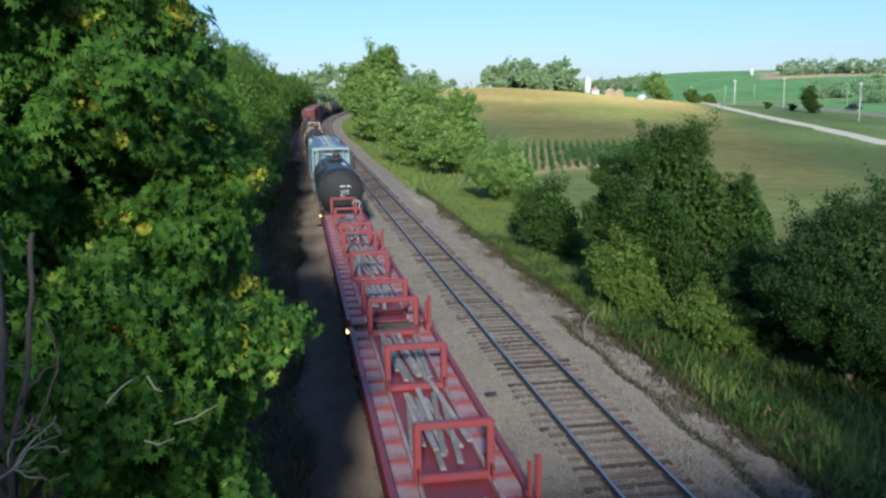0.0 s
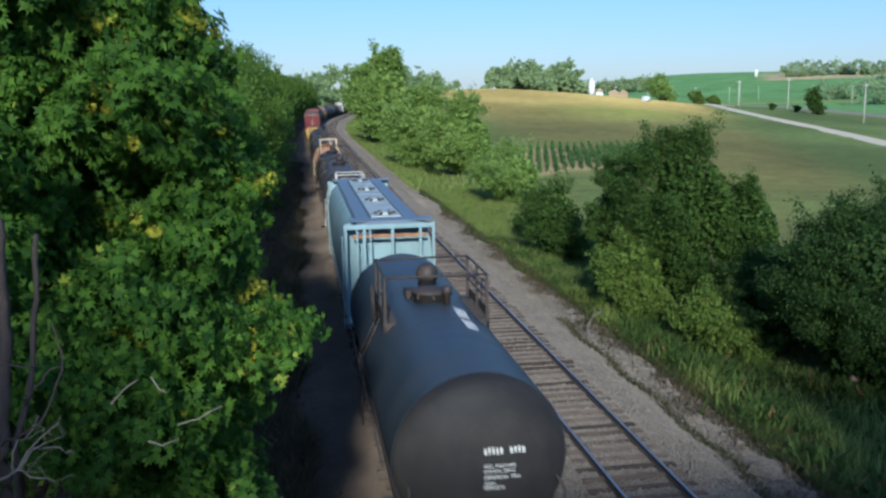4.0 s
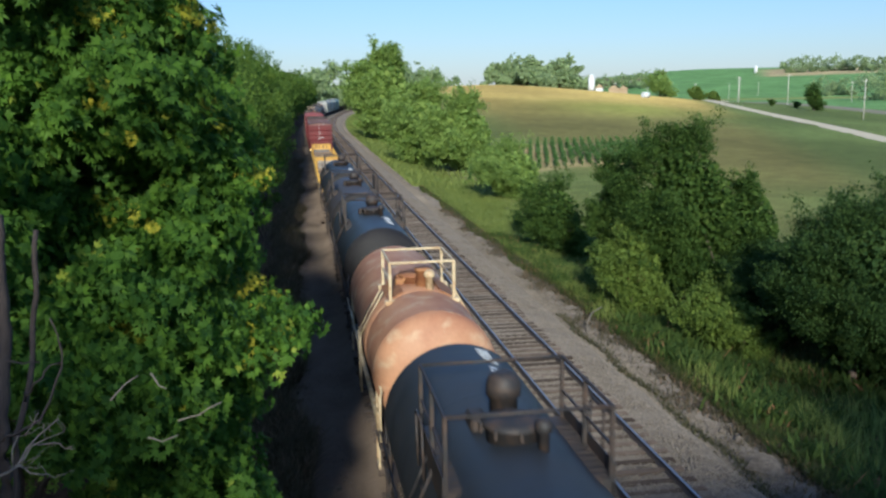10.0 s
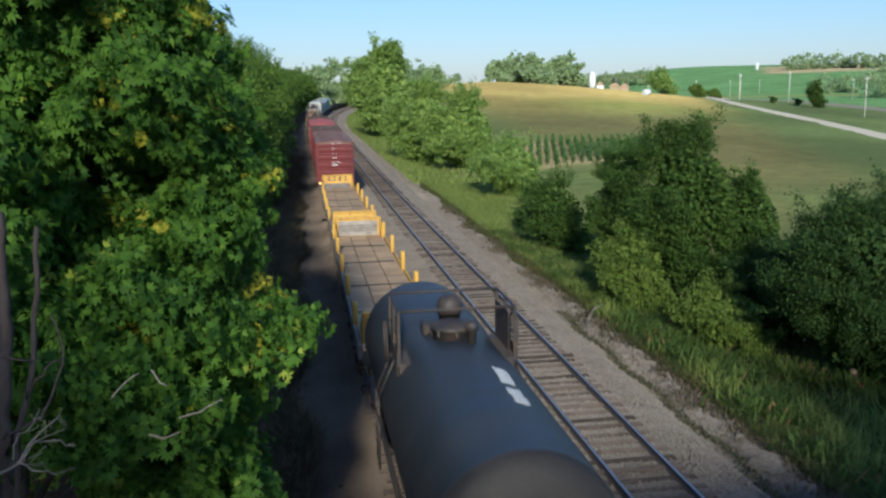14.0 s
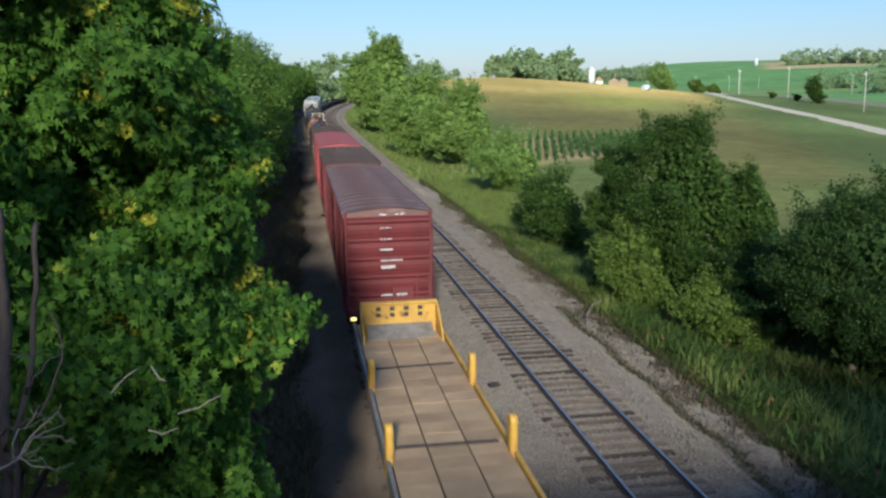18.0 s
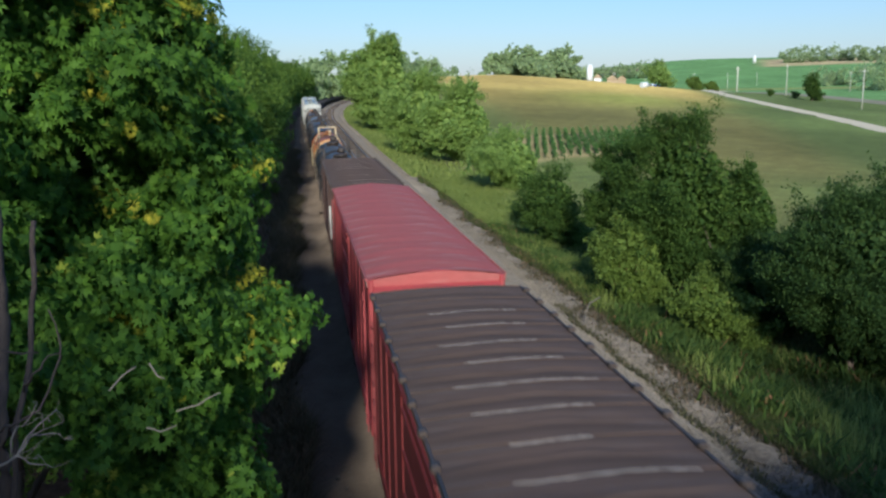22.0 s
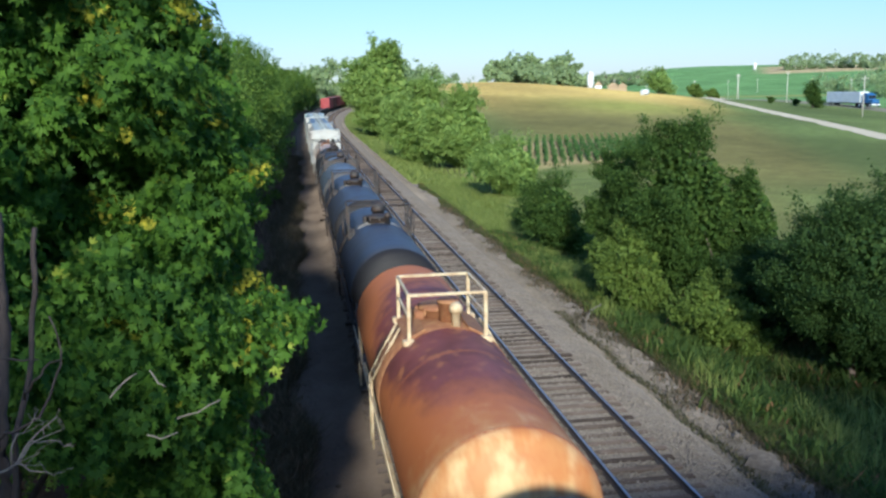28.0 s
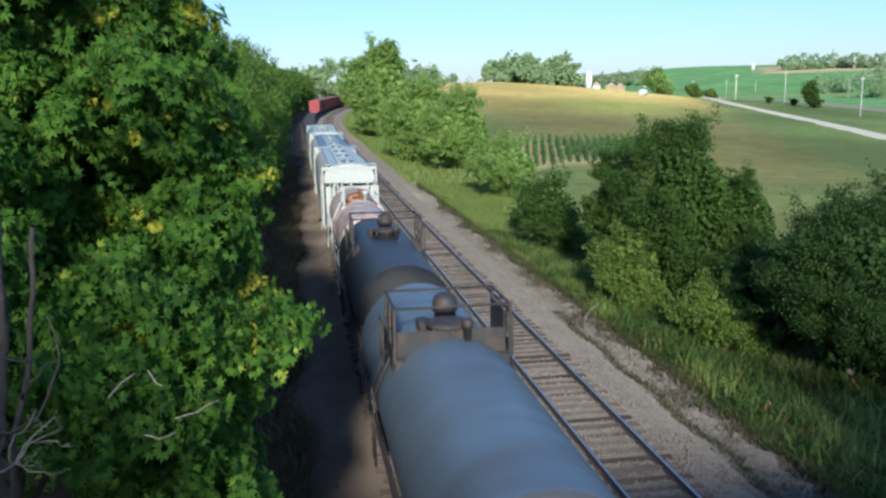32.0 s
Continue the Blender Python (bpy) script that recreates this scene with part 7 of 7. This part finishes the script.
def countryside():
    rng = random.Random(17)
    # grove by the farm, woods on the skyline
    far_woods("farm_grove", "rounded grove of trees on the hill crest", [(*polar(13.0 + 0.62 * i, 300 + rng.uniform(-12, 12)), rng.uniform(0.75, 1.1) * (0.72 if i in (0, 8) else 1)) for i in range(9)], 10.5, "leaf_far_haze", 1.0, 4500, 501)
    far_woods("skyline_wood", "dark woodland along the far skyline", [(*polar(18.8 + 0.5 * i, 900 + rng.uniform(-30, 30)), rng.uniform(0.7, 1.0)) for i in range(10)], 15, "leaf_far_haze", 1.4, 1200, 502)
    far_woods("far_wood", "distant dark trees along a far ridge", [(*polar(30.6 + 0.55 * i, 1250 + rng.uniform(-40, 40)), rng.uniform(0.6, 1.0)) for i in range(13)], 20, "leaf_far_haze", 1.8, 1500, 503)
    far_woods("far_wood", "clump of tall trees beyond the highway", [(*polar(35.2 + 0.5 * i, 480 + rng.uniform(-15, 15)), rng.uniform(0.8, 1.1)) for i in range(5)], 14, "leaf_far_haze", 1.0, 900, 504)
    far_woods("far_wood", "trees in the valley beyond the highway", [(*polar(32.6 + 0.45 * i, 620 + rng.uniform(-15, 15)), rng.uniform(0.5, 0.8)) for i in range(4)], 14, "leaf_far_haze", 1.1, 700, 505)
    far_woods("curve_wood", "hazy trees beyond the curve of the line", [(*polar(-1.6 + 0.8 * i, 360 + rng.uniform(-20, 30)), rng.uniform(0.75, 1.15)) for i in range(14)], 17, "leaf_far_haze", 1.2, 4000, 506)
    far_woods("hill_shrubs", "low shrubs along the crest of the field", [(*polar(7.6 + 0.9 * i, 330 + rng.uniform(-20, 20)), rng.uniform(0.3, 0.75)) for i in range(7)], 9, "leaf_far_haze", 0.9, 260, 507)
    for b, d, h, sp, sd, nm, lf in ((23.2, 265, 6.8, 3.8, 601, "field_tree", "leaf_hedge_haze"), (25.4, 275, 3.4, 2.2, 602, "field_bush", "leaf_mid"), (26.4, 278, 2.4, 1.8, 603, "field_bush", "leaf_mid")):
        x, y = polar(b, d)
        tree(nm, "round green tree on the field edge", x, y, h, sp, lf, 0.6, 3600, sd, low=0.0, skirt=0.9, lobes=4)
    x, y = polar(32.2, 250)
    tree("cedar_tree", "small conical dark cedar by the road", x, y, 6.6, 2.2, "leaf_dark", 0.45, 3600, 604, low=0.0, skirt=0.9, lobes=4)
    for b, d in ((29.8, 262), (31.2, 258)):
        x, y = polar(b, d)
        tree("roadside_bush", "small dark bush by the road", x, y, 2.0, 1.2, "leaf_dark", 0.4, 500, 605, "bush", clumps=14, low=0.0)


countryside()


def road_strip(name, pts, w, material, label, category, lift=0.12):
    vs = []
    P = []
    for (x0, y0), (x1, y1) in zip(pts[:-1], pts[1:]):
        k = max(2, int(math.hypot(x1 - x0, y1 - y0) / 6))
        P += [(x0 + (x1 - x0) * i / k, y0 + (y1 - y0) * i / k) for i in range(k)]
    P.append(pts[-1])
    for i, (x, y) in enumerate(P):
        a, b = P[max(i - 1, 0)], P[min(i + 1, len(P) - 1)]
        dx, dy = b[0] - a[0], b[1] - a[1]
        l = math.hypot(dx, dy)
        nx, ny = dy / l, -dx / l
        zc = float(ground_z(x, y)) + lift
        for o, dz in ((-w / 2 - 1.5, -0.6), (-w / 2, 0), (0, 0.06), (w / 2, 0), (w / 2 + 1.5, -0.6)):
            vs.append((x + nx * o, y + ny * o, zc + dz))
    i = np.arange(len(P) * 5).reshape(len(P), 5)
    F = np.stack([i[:-1, :-1], i[:-1, 1:], i[1:, 1:], i[1:, :-1]], -1).reshape(-1)
    tagged(new(name, raw_mesh(name, vs, F, 4, M[material], True)), label, category, kind="structure")


HIGHWAY = [(140, 20), (150, 150), (155, 300), (166, 435), (190, 570), (230, 720)]
road_strip("gravel_road", [(80, 60), (88.4, 121), (92.4, 137), (97.5, 163), (103, 189), (109, 214), (120, 246), (140, 275), (153, 290)], 3.4, "road", "pale gravel road across the slope", "road", 0.12)
road_strip("highway", HIGHWAY, 6, "asphalt", "straight two-lane highway beyond the field", "road", 0.3)


def poles():
    for b, d, h in ((34.9, 220, 9.0), (30.7, 285, 9.3), (27.85, 335, 9.6), (27.9, 350, 9.8), (27.3, 560, 9.5), (25.3, 450, 9.5), (29.0, 640, 9.0), (20.4, 420, 10.0), (22.4, 400, 7.0), (34.2, 420, 9.0)):
        x, y = polar(b, d)
        z = float(ground_z(x, y))
        t = thing("utility_pole", "pale wooden utility pole with a crossarm", "utility pole", "poles along the highway", at=(x, y, z))
        part("post", MB().tube((0, 0, -0.3), (0, 0, h), 0.12, 8, 0.08), M["pole"], t)
        part("crossarm", MB().box(0, 0, h - 0.6, 1.8, 0.1, 0.12, 0.02), M["pole"], t)


poles()


def farm():
    x, y = polar(18.9, 285)
    z = float(ground_z(x, y))
    t = thing("farm_silo", "white farm silo with a domed cap", "silo", at=(x, y, z))
    part("wall", MB().turned([(-0.5, 1.0), (4.6, 1.0)], 0, 0, 20), M["farm_white"], t)
    part("cap", MB().turned([(4.6, 1.04), (5.1, 0.75), (5.35, 0.4), (5.4, 0.1)], 0, 0, 20), M["farm_white"], t)
    for b, d, w, h, m in ((20.3, 290, 3.2, 1.5, "tan_wall"), (20.9, 300, 2.8, 2.0, "tan_wall"), (19.4, 280, 2.2, 1.2, "farm_white")):
        x, y = polar(b, d)
        z = float(ground_z(x, y))
        t = thing("farm_building", "small tan farm building on the crest", "farm building", at=pose(x, y, z, 0, 0, -b))
        part("wall", MB().box(0, 0, h / 2, w, 5, h + 0.4, 0.03), M[m], t)
        part("roof", MB().prism([(-w / 2 - 0.3, h), (w / 2 + 0.3, h), (0, h + 1.2)], -2.8, 2.8), M["tan_wall"], t)
    x, y = polar(22.3, 232)
    t = thing("hay_bale", "white wrapped hay bale on the field edge", "hay bale", at=pose(x, y, float(ground_z(x, y)), 0, 0, 20))
    part("bale", MB().tube((-0.9, 0, 0.7), (0.9, 0, 0.7), 0.7, 18), M["farm_white"], t)
    x, y = polar(28.8, 1250)
    t = thing("far_silo", "small white silo on the horizon", "silo", at=(x, y, float(ground_z(x, y))))
    part("wall", MB().turned([(-1, 2.2), (8, 2.2), (9, 1.4), (9.4, 0.3)], 0, 0, 14), M["farm_white"], t)


farm()


# ---------------------------------------------------------------- road vehicles
def wheel_at(parent, x, y, r=0.5, w=0.3):
    wh = part("wheel", MB().tube((x - w / 2, y, r), (x + w / 2, y, r), r, 16), M["tyre"], parent)
    part("rim", MB().tube((x - w / 2 - 0.01, y, r), (x + w / 2 + 0.01, y, r), r * 0.55, 12), M["farm_white"], wh)


def semi_truck():
    t = thing("semi_truck", "blue tractor pulling a long white box trailer", "truck")
    tr = part("trailer", MB().box(0, 5.2, 2.55, 2.6, 16.0, 2.9, 0.06), M["trailer"], t, "long white box trailer")
    part("trailer_frame", MB().box(0, 5.2, 0.98, 1.2, 15.6, 0.24, 0.03), M["under"], tr)
    part("landing_gear", MB().box(0, -0.2, 0.6, 1.6, 0.2, 1.0, 0.02), M["under"], tr)
    part("cab", MB().box(0, -4.9, 2.15, 2.4, 2.4, 2.3, 0.15).box(0, -6.9, 1.45, 2.1, 1.9, 1.1, 0.15).box(0, -4.5, 3.4, 2.3, 1.5, 0.7, 0.2), M["blue_cab"], t, "blue tractor cab with a long bonnet")
    part("windscreen", MB().box(0, -6.12, 2.65, 2.0, 0.06, 0.8, 0.02), M["glass"], t)
    part("bumper", MB().box(0, -7.9, 0.7, 2.3, 0.2, 0.4, 0.04), M["farm_white"], t)
    part("chassis", MB().box(0, -5.0, 0.85, 1.0, 6.0, 0.25, 0.02), M["under"], t)
    for y in (-7.0, -3.6, -2.4, 11.0, 12.2):
        for x in (-1.1, 1.1):
            wheel_at(t, x, y)
    return t


def dark_car():
    t = thing("dark_pickup", "dark pickup on the highway", "car")
    part("body", MB().box(0, 0, 0.75, 1.9, 5.2, 0.7, 0.12), M["car_dark"], t)
    part("cab", MB().box(0, -0.4, 1.4, 1.7, 2.2, 0.75, 0.2), M["car_dark"], t)
    part("window", MB().box(0, -0.4, 1.45, 1.73, 1.7, 0.4, 0.05), M["glass"], t)
    for y in (-1.6, 1.6):
        for x in (-0.85, 0.85):
            wheel_at(t, x, y, 0.38, 0.24)
    return t


TRUCK, PICKUP = semi_truck(), dark_car()


def on_highway(y, lane):
    """Pose on the highway heading towards the camera (-y)."""
    xs = [p[0] for p in HIGHWAY]
    ys = [p[1] for p in HIGHWAY]
    x = float(np.interp(y, ys, xs))
    dx = float(np.interp(y + 8, ys, xs)) - float(np.interp(y - 8, ys, xs))
    z = float(ground_z(x, y)) + 0.5
    return Matrix.Translation((x + lane, y, z)) @ Matrix.Rotation(-math.atan2(dx, 16), 4, "Z")


# ---------------------------------------------------------------- what moves
SPEED = 11.16
SWAY_T = [0, 0.5, 1, 1.5, 2, 2.5, 3, 3.5, 5.5, 6, 6.5, 7, 7.5, 8, 8.5, 9, 9.5, 10, 10.5, 11, 11.5, 12, 12.5, 13, 13.5, 14, 14.5, 16.5, 17, 17.5, 18, 18.5, 19, 19.5, 20, 20.5, 21, 21.5, 22, 22.5, 23, 23.5, 24, 24.5, 25, 25.5, 27.5, 28, 28.5, 29, 29.5, 30, 30.5, 31, 31.5, 32]
SWAY_X = [-0.37, -0.32, -0.32, -0.24, -0.32, -0.11, -0.02, 0, 0.25, 0.14, 0.22, 0.3, 0.08, 0, 0.11, 0.11, 0.06, -0.05, -0.32, -0.27, -0.16, -0.11, -0.13, 0.11, 0.25, 0.51, 0.59, 0.03, 0.16, -0.03, -0.3, -0.19, -0.19, -0.19, -0.3, -0.1, 0.14, 0.22, 0.08, 0.33, 0.3, 0.19, 0.14, 0.11, 0.03, 0.11, -0.18, -0.29, -0.3, -0.13, 0.06, -0.13, -0.13, -0.05, 0.22, 0.38]


def sway(t):
    """Lean of the near tree in the breeze, degrees to the right."""
    return float(np.interp(t, SWAY_T, SWAY_X))


def motions():
    walk(NEAR_TREE, [(i * 0.5, NEAR_TREE.matrix_basis.copy() @ Matrix.Rotation(radians(sway(i * 0.5)), 4, "Y")) for i in range(65)])
    for car, mid, base in CARS:
        rows = []
        for i in range(0, 65):
            t = i * 0.5
            s = mid - SPEED * t
            a, b = line_point(s - base / 2, TRAIN_X), line_point(s + base / 2, TRAIN_X)
            d = b - a
            m = Matrix.Translation((a + b) / 2) @ Matrix.Rotation(-math.atan2(d.x, d.y), 4, "Z") @ Matrix.Rotation(math.atan2(d.z, math.hypot(d.x, d.y)), 4, "X")
            rows.append((t, m))
        walk(car, rows)
    walk(TRUCK, [(t, on_highway(min(298.0 - 26.8 * (t - 25), 700 - t), -2.0)) for t in range(0, 33)])
    walk(PICKUP, [(t, on_highway(224.0 + 34.0 * t if t < 12 else 224.0 + 34.0 * 12 + (t - 12) * 2, 2.0) @ Matrix.Rotation(math.pi, 4, "Z")) for t in range(0, 33)])


motions()
